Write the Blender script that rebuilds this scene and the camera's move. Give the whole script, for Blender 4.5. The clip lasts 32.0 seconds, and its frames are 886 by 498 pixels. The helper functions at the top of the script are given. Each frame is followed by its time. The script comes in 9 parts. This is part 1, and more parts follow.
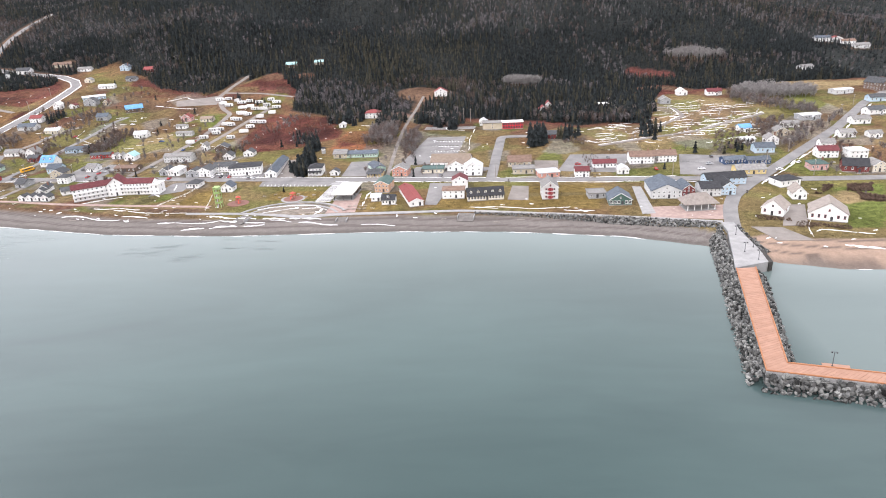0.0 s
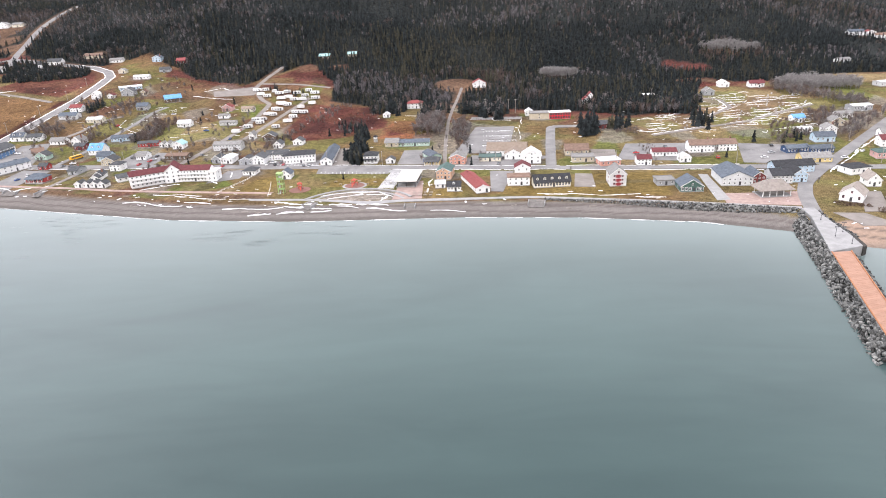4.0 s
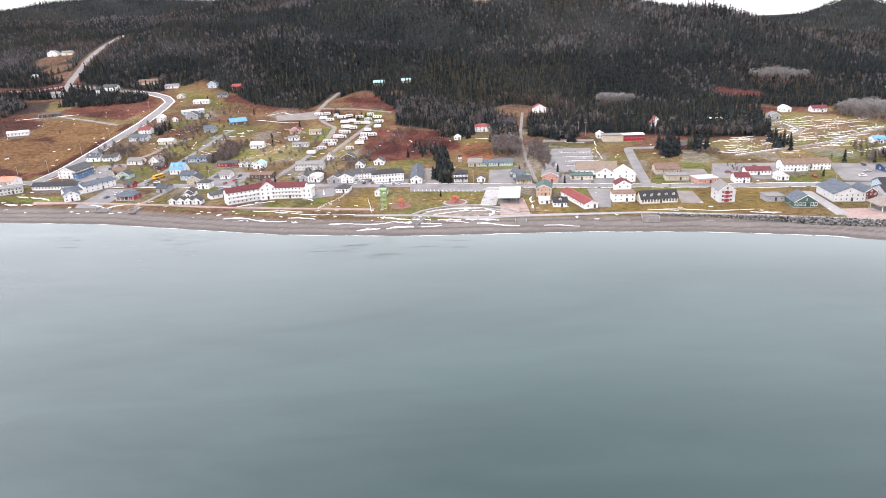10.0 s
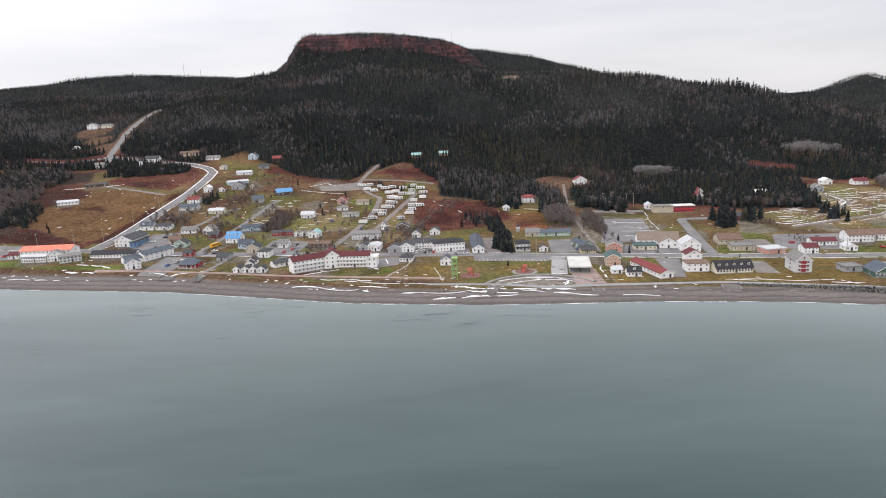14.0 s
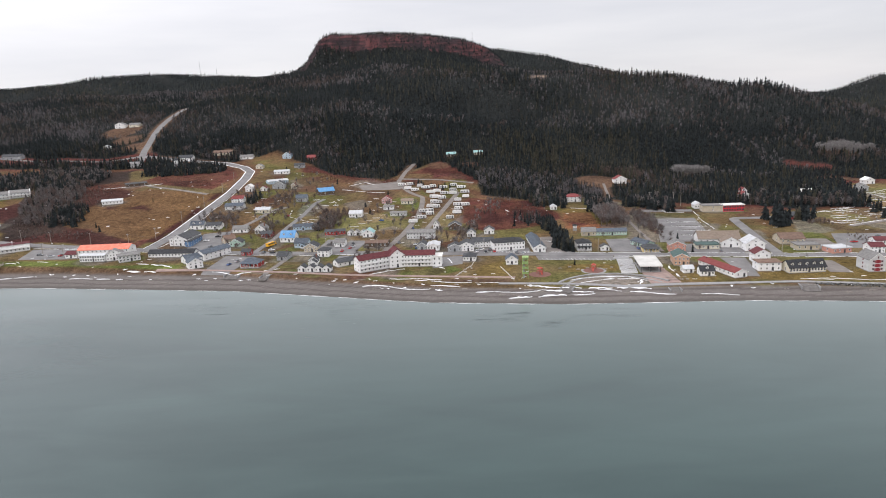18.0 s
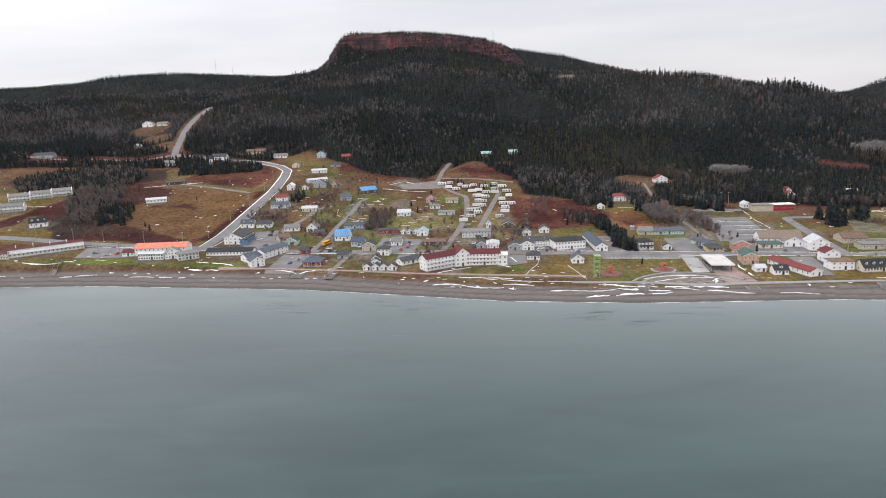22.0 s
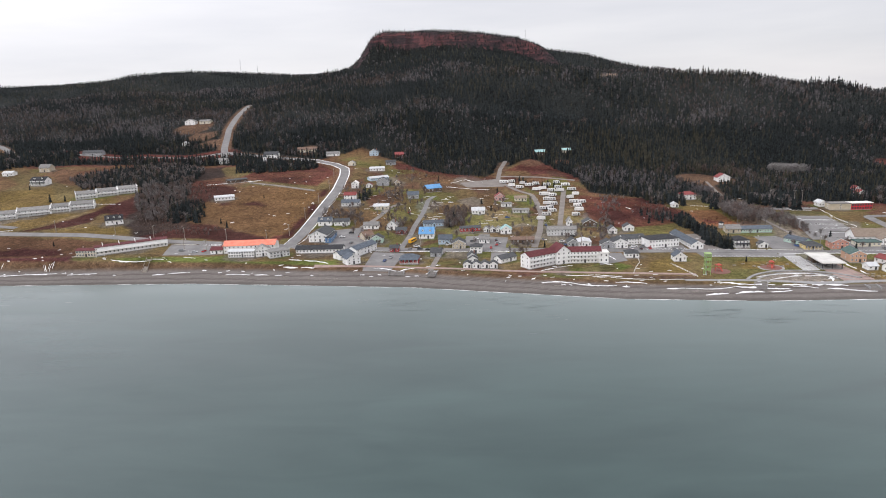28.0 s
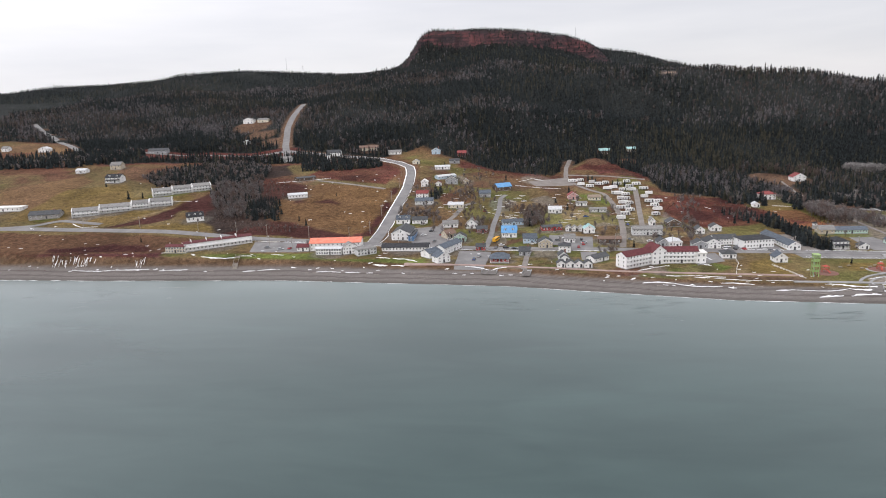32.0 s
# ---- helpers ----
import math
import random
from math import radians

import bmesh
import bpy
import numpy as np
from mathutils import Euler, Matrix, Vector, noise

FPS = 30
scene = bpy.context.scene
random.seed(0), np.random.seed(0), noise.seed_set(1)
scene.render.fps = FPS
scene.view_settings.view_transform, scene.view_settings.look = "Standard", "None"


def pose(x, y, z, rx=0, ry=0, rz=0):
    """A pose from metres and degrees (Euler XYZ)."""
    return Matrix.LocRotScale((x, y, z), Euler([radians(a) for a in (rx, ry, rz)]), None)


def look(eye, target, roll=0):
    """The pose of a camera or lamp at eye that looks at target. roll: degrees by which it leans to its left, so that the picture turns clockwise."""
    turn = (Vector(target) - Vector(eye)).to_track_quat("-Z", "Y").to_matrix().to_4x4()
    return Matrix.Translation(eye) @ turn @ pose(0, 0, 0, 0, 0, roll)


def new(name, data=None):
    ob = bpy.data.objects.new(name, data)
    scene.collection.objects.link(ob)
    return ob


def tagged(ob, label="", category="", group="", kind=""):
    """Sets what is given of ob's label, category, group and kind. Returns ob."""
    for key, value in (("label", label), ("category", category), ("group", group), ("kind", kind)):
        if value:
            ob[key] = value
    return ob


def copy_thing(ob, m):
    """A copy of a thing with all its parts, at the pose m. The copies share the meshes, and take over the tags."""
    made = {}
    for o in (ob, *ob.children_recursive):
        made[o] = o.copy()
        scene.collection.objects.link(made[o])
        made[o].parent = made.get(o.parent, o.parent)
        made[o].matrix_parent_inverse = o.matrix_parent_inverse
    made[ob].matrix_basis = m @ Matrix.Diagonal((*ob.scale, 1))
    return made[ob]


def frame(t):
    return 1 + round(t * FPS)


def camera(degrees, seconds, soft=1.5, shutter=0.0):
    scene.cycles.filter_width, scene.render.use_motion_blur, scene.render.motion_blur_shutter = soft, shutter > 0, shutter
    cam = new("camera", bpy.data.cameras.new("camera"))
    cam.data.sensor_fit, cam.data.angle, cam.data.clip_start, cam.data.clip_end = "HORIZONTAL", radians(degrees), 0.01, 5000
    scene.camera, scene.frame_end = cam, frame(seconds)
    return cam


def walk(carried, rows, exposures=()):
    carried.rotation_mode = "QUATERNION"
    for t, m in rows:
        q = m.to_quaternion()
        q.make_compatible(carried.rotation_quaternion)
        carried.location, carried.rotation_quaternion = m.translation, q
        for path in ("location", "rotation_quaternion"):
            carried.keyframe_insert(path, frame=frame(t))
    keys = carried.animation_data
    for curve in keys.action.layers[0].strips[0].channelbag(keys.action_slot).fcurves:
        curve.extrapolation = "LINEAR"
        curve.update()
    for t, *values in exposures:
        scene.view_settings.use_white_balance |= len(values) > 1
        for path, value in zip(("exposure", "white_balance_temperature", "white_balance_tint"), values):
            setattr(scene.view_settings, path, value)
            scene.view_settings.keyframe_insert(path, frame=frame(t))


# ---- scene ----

cam = camera(67.98, 32.0, soft=1.0)
PATH = [
    (0.0, pose(33.78, -288.65, 119.58, 68.269, 2.844, 3.056)),
    (0.5, pose(28.98, -288.66, 119.52, 68.272, 2.831, 3.081)),
    (1.0, pose(24.23, -288.76, 119.26, 68.277, 2.823, 3.113)),
    (1.5, pose(19.51, -288.95, 118.78, 68.281, 2.815, 3.098)),
    (2.0, pose(14.79, -289.20, 118.08, 68.253, 2.806, 3.132)),
    (2.5, pose(10.03, -289.48, 117.20, 68.218, 2.781, 3.155)),
    (3.0, pose(5.20, -289.73, 116.16, 68.198, 2.735, 3.140)),
    (3.5, pose(0.34, -289.99, 115.06, 68.173, 2.690, 3.138)),
    (5.5, pose(-19.03, -291.19, 109.98, 68.233, 2.619, 3.164)),
    (6.0, pose(-23.97, -291.55, 108.96, 68.218, 2.636, 3.180)),
    (6.5, pose(-28.97, -291.92, 108.06, 68.202, 2.635, 3.187)),
    (7.0, pose(-34.04, -292.31, 107.34, 68.178, 2.628, 3.162)),
    (7.5, pose(-39.14, -292.77, 106.82, 68.140, 2.621, 3.150)),
    (8.0, pose(-44.29, -293.28, 106.47, 68.087, 2.624, 3.146)),
    (8.5, pose(-49.53, -293.76, 106.25, 68.057, 2.626, 3.160)),
    (9.0, pose(-54.89, -294.10, 106.09, 68.052, 2.620, 3.156)),
    (9.5, pose(-60.38, -294.20, 105.92, 68.113, 2.574, 3.162)),
    (10.0, pose(-65.94, -294.09, 105.72, 71.144, 2.510, 3.189)),
    (10.5, pose(-71.47, -293.86, 105.50, 73.707, 2.466, 3.212)),
    (11.0, pose(-76.88, -293.59, 105.30, 73.765, 2.446, 3.232)),
    (11.5, pose(-82.16, -293.32, 105.10, 73.938, 2.436, 3.249)),
    (12.0, pose(-87.27, -293.07, 104.93, 74.552, 2.417, 3.283)),
    (12.5, pose(-92.23, -292.88, 104.79, 75.235, 2.377, 3.313)),
    (13.0, pose(-97.08, -292.79, 104.73, 75.975, 2.338, 3.353)),
    (13.5, pose(-101.88, -292.86, 104.76, 76.729, 2.330, 3.380)),
    (14.0, pose(-106.70, -293.09, 104.89, 77.399, 2.339, 3.414)),
    (14.5, pose(-111.65, -293.36, 105.05, 77.474, 2.337, 3.437)),
    (16.5, pose(-132.55, -294.27, 105.73, 77.380, 2.318, 3.419)),
    (17.0, pose(-137.86, -294.54, 105.88, 77.382, 2.305, 3.414)),
    (17.5, pose(-143.19, -294.84, 106.02, 77.376, 2.302, 3.378)),
    (18.0, pose(-148.52, -295.18, 106.18, 77.364, 2.302, 3.347)),
    (18.5, pose(-153.86, -295.53, 106.36, 77.356, 2.285, 3.322)),
    (19.0, pose(-159.18, -295.86, 106.53, 77.360, 2.247, 3.306)),
    (19.5, pose(-164.47, -296.09, 106.66, 77.371, 2.202, 3.300)),
    (20.0, pose(-169.74, -296.23, 106.73, 77.374, 2.177, 3.290)),
    (20.5, pose(-175.00, -296.32, 106.74, 77.376, 2.168, 3.268)),
    (21.0, pose(-180.30, -296.40, 106.70, 77.378, 2.165, 3.263)),
    (21.5, pose(-185.64, -296.47, 106.62, 77.376, 2.168, 3.260)),
    (22.0, pose(-191.04, -296.54, 106.52, 77.385, 2.168, 3.243)),
    (22.5, pose(-196.47, -296.61, 106.44, 77.394, 2.156, 3.243)),
    (23.0, pose(-201.88, -296.68, 106.41, 77.403, 2.133, 3.236)),
    (23.5, pose(-207.23, -296.75, 106.44, 77.410, 2.114, 3.234)),
    (24.0, pose(-212.54, -296.84, 106.54, 77.412, 2.101, 3.237)),
    (24.5, pose(-217.83, -296.93, 106.67, 77.401, 2.096, 3.238)),
    (25.0, pose(-223.16, -297.04, 106.80, 77.377, 2.098, 3.228)),
    (25.5, pose(-228.53, -297.17, 106.90, 77.361, 2.099, 3.211)),
    (27.5, pose(-250.27, -297.83, 107.07, 77.336, 2.068, 3.153)),
    (28.0, pose(-255.47, -297.91, 107.13, 77.346, 2.062, 3.140)),
    (28.5, pose(-260.57, -297.96, 107.18, 77.352, 2.058, 3.141)),
    (29.0, pose(-265.67, -298.00, 107.23, 77.343, 2.056, 3.158)),
    (29.5, pose(-270.82, -298.01, 107.27, 77.317, 2.061, 3.161)),
    (30.0, pose(-276.05, -298.02, 107.30, 77.311, 2.062, 3.153)),
    (30.5, pose(-281.38, -298.01, 107.33, 77.317, 2.050, 3.140)),
    (31.0, pose(-286.78, -298.01, 107.36, 77.324, 2.027, 3.138)),
    (31.5, pose(-292.22, -298.03, 107.38, 77.322, 2.047, 3.368)),
    (32.0, pose(-297.67, -298.08, 107.42, 77.381, 2.123, 5.432)),
]

walk(cam, PATH, [(0, 0.76, 6500, 17), (3, 0.77, 6500, 17), (6, 0.80, 6500, 18), (9, 0.82, 6500, 19), (9.5, 0.82, 6500, 19), (10, 0.80, 6500, 19), (10.5, 0.64, 6500, 18), (12, 0.38, 6500, 16), (13, 0.22, 6500, 16), (14, 0.05, 6500, 15), (17, 0.02, 6500, 15), (32, 0.03, 6500, 15)])

# ---- light: bright overcast ----
world = bpy.data.worlds.new("overcast")
scene.world = world
world.use_nodes = True
wn, wl = world.node_tree.nodes, world.node_tree.links
wn.clear()
w_out = wn.new("ShaderNodeOutputWorld")
w_bg = wn.new("ShaderNodeBackground")
w_sky = wn.new("ShaderNodeTexSky")
w_sky.sky_type, w_sky.sun_disc = "NISHITA", False
w_sky.sun_elevation, w_sky.sun_rotation = radians(32), radians(200)
w_gain = wn.new("ShaderNodeMix")
w_gain.data_type, w_gain.blend_type = "RGBA", "MULTIPLY"
w_gain.inputs[0].default_value = 1.0
w_gain.inputs[7].default_value = (0.1, 0.1, 0.1, 1)
w_co = wn.new("ShaderNodeTexCoord")
w_map = wn.new("ShaderNodeMapping")
w_map.inputs["Scale"].default_value = (1.0, 1.0, 7.0)
w_noise = wn.new("ShaderNodeTexNoise")
w_noise.inputs["Scale"].default_value, w_noise.inputs["Detail"].default_value = 2.6, 5
w_ramp = wn.new("ShaderNodeValToRGB")
w_ramp.color_ramp.elements[0].position, w_ramp.color_ramp.elements[1].position = 0.32, 0.66
w_ramp.color_ramp.elements[0].color = (0.77, 0.79, 0.82, 1)
w_ramp.color_ramp.elements[1].color = (0.90, 0.91, 0.92, 1)
w_mix = wn.new("ShaderNodeMix")
w_mix.data_type = "RGBA"
w_mix.inputs[0].default_value = 0.88
wl.new(w_co.outputs["Generated"], w_map.inputs["Vector"])
wl.new(w_map.outputs[0], w_noise.inputs["Vector"])
wl.new(w_noise.outputs["Fac"], w_ramp.inputs["Fac"])
wl.new(w_sky.outputs[0], w_gain.inputs[6])
wl.new(w_gain.outputs[2], w_mix.inputs[6])
wl.new(w_ramp.outputs[0], w_mix.inputs[7])
# an overcast sky is brightest overhead
w_sep = wn.new("ShaderNodeSeparateXYZ")
w_lift = wn.new("ShaderNodeMapRange")
w_lift.inputs["From Min"].default_value, w_lift.inputs["From Max"].default_value = 0.12, 0.9
w_lift.inputs["To Min"].default_value, w_lift.inputs["To Max"].default_value = 0.98, 1.72
wl.new(w_co.outputs["Generated"], w_sep.inputs[0])
wl.new(w_sep.outputs["Z"], w_lift.inputs["Value"])
# the cloud is thinner to both sides, most to the west
w_side, w_west = wn.new("ShaderNodeMath"), wn.new("ShaderNodeMath")
w_side.operation, w_west.operation = "MULTIPLY_ADD", "MULTIPLY"
w_side.inputs[2].default_value = 1.0
w_bow, w_low = wn.new("ShaderNodeMath"), wn.new("ShaderNodeMath")
w_bow.operation, w_low.operation = "MULTIPLY_ADD", "MULTIPLY_ADD"
w_bow.inputs[1].default_value, w_bow.inputs[2].default_value = 2.0, -0.62
w_low.inputs[2].default_value = -0.12
wl.new(w_sep.outputs["X"], w_bow.inputs[0])
wl.new(w_bow.outputs[0], w_low.inputs[0])
wl.new(w_sep.outputs["Z"], w_low.inputs[1])
wl.new(w_low.outputs[0], w_side.inputs[0])
wl.new(w_sep.outputs["X"], w_side.inputs[1])
wl.new(w_side.outputs[0], w_west.inputs[0])
wl.new(w_lift.outputs[0], w_west.inputs[1])
wl.new(w_west.outputs[0], w_bg.inputs["Strength"])
wl.new(w_mix.outputs[2], w_bg.inputs["Color"])
wl.new(w_bg.outputs[0], w_out.inputs["Surface"])

sun = new("sun", bpy.data.lights.new("sun", "SUN"))
sun.data.energy, sun.data.angle, sun.data.color = 0.9, radians(25), (1.0, 0.96, 0.9)
sun.matrix_world = look((-120, -300, 260), (0, 0, 0))

# ---- materials ----
MATS = {}


def surface(name, a, b=None, rough=0.8, scale=1.0, bump=0.0, bump_scale=8.0, metal=0.0, spec=0.25, spread=0.0):
    """Two-tone noisy surface at real size. spread: how far whole pieces differ from one another."""
    if name in MATS:
        return MATS[name]
    b = b or tuple(min(1, c * 1.25 + 0.01) for c in a)
    m = bpy.data.materials.new(name)
    m.use_nodes = True
    n, l = m.node_tree.nodes, m.node_tree.links
    p = n["Principled BSDF"]
    co = n.new("ShaderNodeTexCoord")
    big, fine = n.new("ShaderNodeTexNoise"), n.new("ShaderNodeTexNoise")
    big.inputs["Scale"].default_value, big.inputs["Detail"].default_value = scale, 4
    fine.inputs["Scale"].default_value, fine.inputs["Detail"].default_value = scale * 9, 3
    l.new(co.outputs["Object"], big.inputs["Vector"])
    l.new(co.outputs["Object"], fine.inputs["Vector"])
    add = n.new("ShaderNodeMath")
    add.operation = "MULTIPLY_ADD"
    add.inputs[1].default_value = 0.4
    l.new(fine.outputs["Fac"], add.inputs[0])
    l.new(big.outputs["Fac"], add.inputs[2])
    ramp = n.new("ShaderNodeValToRGB")
    ramp.color_ramp.elements[0].position, ramp.color_ramp.elements[1].position = 0.48, 0.9
    ramp.color_ramp.elements[0].color, ramp.color_ramp.elements[1].color = (*a, 1), (*b, 1)
    l.new(add.outputs[0], ramp.inputs["Fac"])
    out = ramp.outputs["Color"]
    if spread:
        geo, hsv, rng = n.new("ShaderNodeNewGeometry"), n.new("ShaderNodeHueSaturation"), n.new("ShaderNodeMapRange")
        obj = n.new("ShaderNodeObjectInfo")
        mixed = n.new("ShaderNodeMath")
        mixed.operation = "ADD"
        wrap = n.new("ShaderNodeMath")
        wrap.operation = "FRACT"
        l.new(geo.outputs["Random Per Island"], mixed.inputs[0])
        l.new(obj.outputs["Random"], mixed.inputs[1])
        l.new(mixed.outputs[0], wrap.inputs[0])
        rng.inputs["To Min"].default_value, rng.inputs["To Max"].default_value = 1 - spread, 1 + spread
        l.new(wrap.outputs[0], rng.inputs["Value"])
        l.new(rng.outputs[0], hsv.inputs["Value"])
        l.new(out, hsv.inputs["Color"])
        out = hsv.outputs["Color"]
    l.new(out, p.inputs["Base Color"])
    p.inputs["Roughness"].default_value, p.inputs["Metallic"].default_value = rough, metal
    p.inputs["Specular IOR Level"].default_value = spec
    if bump:
        bn, bt = n.new("ShaderNodeBump"), n.new("ShaderNodeTexNoise")
        bt.inputs["Scale"].default_value, bt.inputs["Detail"].default_value = bump_scale, 4
        bn.inputs["Strength"].default_value, bn.inputs["Distance"].default_value = bump, 0.1
        l.new(co.outputs["Object"], bt.inputs["Vector"])
        l.new(bt.outputs["Fac"], bn.inputs["Height"])
        l.new(bn.outputs["Normal"], p.inputs["Normal"])
    MATS[name] = m
    return m


def make_ground():
    m = bpy.data.materials.new("ground_cover")
    m.use_nodes = True
    n, l = m.node_tree.nodes, m.node_tree.links
    p = n["Principled BSDF"]
    co, at = n.new("ShaderNodeTexCoord"), n.new("ShaderNodeAttribute")
    at.attribute_name = "cover"
    mix = at.outputs["Color"]
    calm = n.new("ShaderNodeMapRange")
    calm.inputs["To Min"].default_value, calm.inputs["To Max"].default_value = 0.25, 1.0
    l.new(at.outputs["Alpha"], calm.inputs["Value"])
    for scale, lo, hi in ((0.035, 0.70, 1.28), (0.3, 0.62, 1.34), (1.6, 0.42, 1.58)):
        t, r, h = n.new("ShaderNodeTexNoise"), n.new("ShaderNodeMapRange"), n.new("ShaderNodeHueSaturation")
        t.inputs["Scale"].default_value, t.inputs["Detail"].default_value = scale, 5
        r.inputs["From Min"].default_value, r.inputs["From Max"].default_value = 0.3, 0.7
        r.inputs["To Min"].default_value, r.inputs["To Max"].default_value = lo, hi
        l.new(co.outputs["Object"], t.inputs["Vector"])
        l.new(t.outputs["Fac"], r.inputs["Value"])
        l.new(r.outputs[0], h.inputs["Value"])
        l.new(calm.outputs[0], h.inputs["Fac"])
        l.new(mix, h.inputs["Color"])
        mix = h.outputs["Color"]
    l.new(mix, p.inputs["Base Color"])
    p.inputs["Roughness"].default_value = 0.95
    p.inputs["Specular IOR Level"].default_value = 0.04
    bt, bn = n.new("ShaderNodeTexNoise"), n.new("ShaderNodeBump")
    bt.inputs["Scale"].default_value, bt.inputs["Detail"].default_value = 0.8, 6
    bn.inputs["Strength"].default_value, bn.inputs["Distance"].default_value = 0.7, 0.5
    l.new(co.outputs["Object"], bt.inputs["Vector"])
    l.new(bt.outputs["Fac"], bn.inputs["Height"])
    l.new(bn.outputs["Normal"], p.inputs["Normal"])
    return m


def make_water():
    m = bpy.data.materials.new("sea_water")
    m.use_nodes = True
    n, l = m.node_tree.nodes, m.node_tree.links
    p = n["Principled BSDF"]
    co = n.new("ShaderNodeTexCoord")
    patch, ramp = n.new("ShaderNodeTexNoise"), n.new("ShaderNodeValToRGB")
    pm = n.new("ShaderNodeMapping")
    pm.inputs["Scale"].default_value = (0.5, 1.0, 1.0)
    pm.inputs["Rotation"].default_value = (0, 0, 0.35)
    patch.inputs["Scale"].default_value, patch.inputs["Detail"].default_value = 0.008, 5
    patch.inputs["Distortion"].default_value = 0.8
    ramp.color_ramp.elements[0].position, ramp.color_ramp.elements[1].position = 0.47, 0.86
    ramp.color_ramp.elements[0].color = (0.024, 0.045, 0.045, 1)
    ramp.color_ramp.elements[1].color = (0.052, 0.086, 0.083, 1)
    l.new(co.outputs["Object"], pm.inputs["Vector"])
    l.new(pm.outputs[0], patch.inputs["Vector"])
    lm, lt, la = n.new("ShaderNodeMapping"), n.new("ShaderNodeTexNoise"), n.new("ShaderNodeMath")
    lm.inputs["Scale"].default_value = (0.016, 0.055, 1.0)
    lm.inputs["Rotation"].default_value = (0, 0, -0.15)
    lt.inputs["Scale"].default_value, lt.inputs["Detail"].default_value, lt.inputs["Distortion"].default_value = 1.0, 7, 0.8
    la.operation = "MULTIPLY_ADD"
    la.inputs[1].default_value = 0.3
    l.new(co.outputs["Object"], lm.inputs["Vector"])
    l.new(lm.outputs[0], lt.inputs["Vector"])
    l.new(lt.outputs["Fac"], la.inputs[0])
    l.new(patch.outputs["Fac"], la.inputs[2])
    l.new(la.outputs[0], ramp.inputs["Fac"])
    # paler inshore: shallow water plus grazing sky reflection, both in the base colour
    sh, pale = n.new("ShaderNodeAttribute"), n.new("ShaderNodeMix")
    sh.attribute_name = "shallow_sheen"
    pale.data_type = "RGBA"
    pale.inputs[7].default_value = (0.150, 0.183, 0.177, 1)
    l.new(sh.outputs["Fac"], pale.inputs[0])
    l.new(ramp.outputs[0], pale.inputs[6])
    # darker sky reflection painted into the water colour, not a depth
    dp, deep = n.new("ShaderNodeAttribute"), n.new("ShaderNodeMix")
    dp.attribute_name = "deep"
    deep.data_type = "RGBA"
    deep.inputs[7].default_value = (0.011, 0.030, 0.030, 1)
    l.new(dp.outputs["Fac"], deep.inputs[0])
    l.new(pale.outputs[2], deep.inputs[6])
    l.new(deep.outputs[2], p.inputs["Base Color"])
    p.inputs["Roughness"].default_value = 0.1
    p.inputs["IOR"].default_value = 1.33
    p.inputs["Specular IOR Level"].default_value = 0.5
    bm_, b1, b2 = n.new("ShaderNodeMapping"), n.new("ShaderNodeTexNoise"), n.new("ShaderNodeTexNoise")
    bm_.inputs["Scale"].default_value = (0.5, 1.0, 1.0)
    b1.inputs["Scale"].default_value, b1.inputs["Detail"].default_value = 0.9, 4
    b2.inputs["Scale"].default_value, b2.inputs["Detail"].default_value = 0.06, 3
    mixb = n.new("ShaderNodeMath")
    mixb.operation = "MULTIPLY_ADD"
    mixb.inputs[1].default_value = 0.25
    l.new(co.outputs["Object"], bm_.inputs["Vector"])
    l.new(bm_.outputs[0], b1.inputs["Vector"])
    l.new(bm_.outputs[0], b2.inputs["Vector"])
    l.new(b1.outputs["Fac"], mixb.inputs[0])
    l.new(b2.outputs["Fac"], mixb.inputs[2])
    bn = n.new("ShaderNodeBump")
    bn.inputs["Distance"].default_value = 0.45
    # light airs roughen the surface in long streaks
    sm, st, sr, rr = n.new("ShaderNodeMapping"), n.new("ShaderNodeTexNoise"), n.new("ShaderNodeMapRange"), n.new("ShaderNodeMapRange")
    sm.inputs["Scale"].default_value = (0.007, 0.028, 1.0)
    sm.inputs["Rotation"].default_value = (0, 0, 0.12)
    st.inputs["Scale"].default_value, st.inputs["Detail"].default_value, st.inputs["Distortion"].default_value = 1.0, 6, 0.6
    l.new(co.outputs["Object"], sm.inputs["Vector"])
    l.new(sm.outputs[0], st.inputs["Vector"])
    for node, lo, hi in ((sr, 0.10, 0.22), (rr, 0.17, 0.27)):
        node.inputs["From Min"].default_value, node.inputs["From Max"].default_value = 0.35, 0.68
        node.inputs["To Min"].default_value, node.inputs["To Max"].default_value = lo, hi
        l.new(st.outputs["Fac"], node.inputs["Value"])
    l.new(sr.outputs[0], bn.inputs["Strength"])
    l.new(rr.outputs[0], p.inputs["Roughness"])
    l.new(mixb.outputs[0], bn.inputs["Height"])
    l.new(bn.outputs["Normal"], p.inputs["Normal"])
    return m


GROUND, WATER = make_ground(), make_water()
ASPHALT = surface("asphalt", (0.140, 0.136, 0.135), (0.215, 0.209, 0.205), 0.9, 0.12, 0.3, 30)
GRAVEL = surface("gravel", (0.150, 0.134, 0.122), (0.225, 0.203, 0.185), 0.95, 0.15, 0.4, 12)
CONCRETE = surface("concrete", (0.215, 0.213, 0.212), (0.30, 0.297, 0.293), 0.85, 0.3, 0.2, 20)
PAINT_LINE = surface("road_paint", (0.72, 0.72, 0.70), (0.85, 0.85, 0.83), 0.7, 0.5)
SNOW = surface("snow", (0.74, 0.75, 0.77), (0.86, 0.87, 0.88), 0.7, 0.6, 0.5, 3)
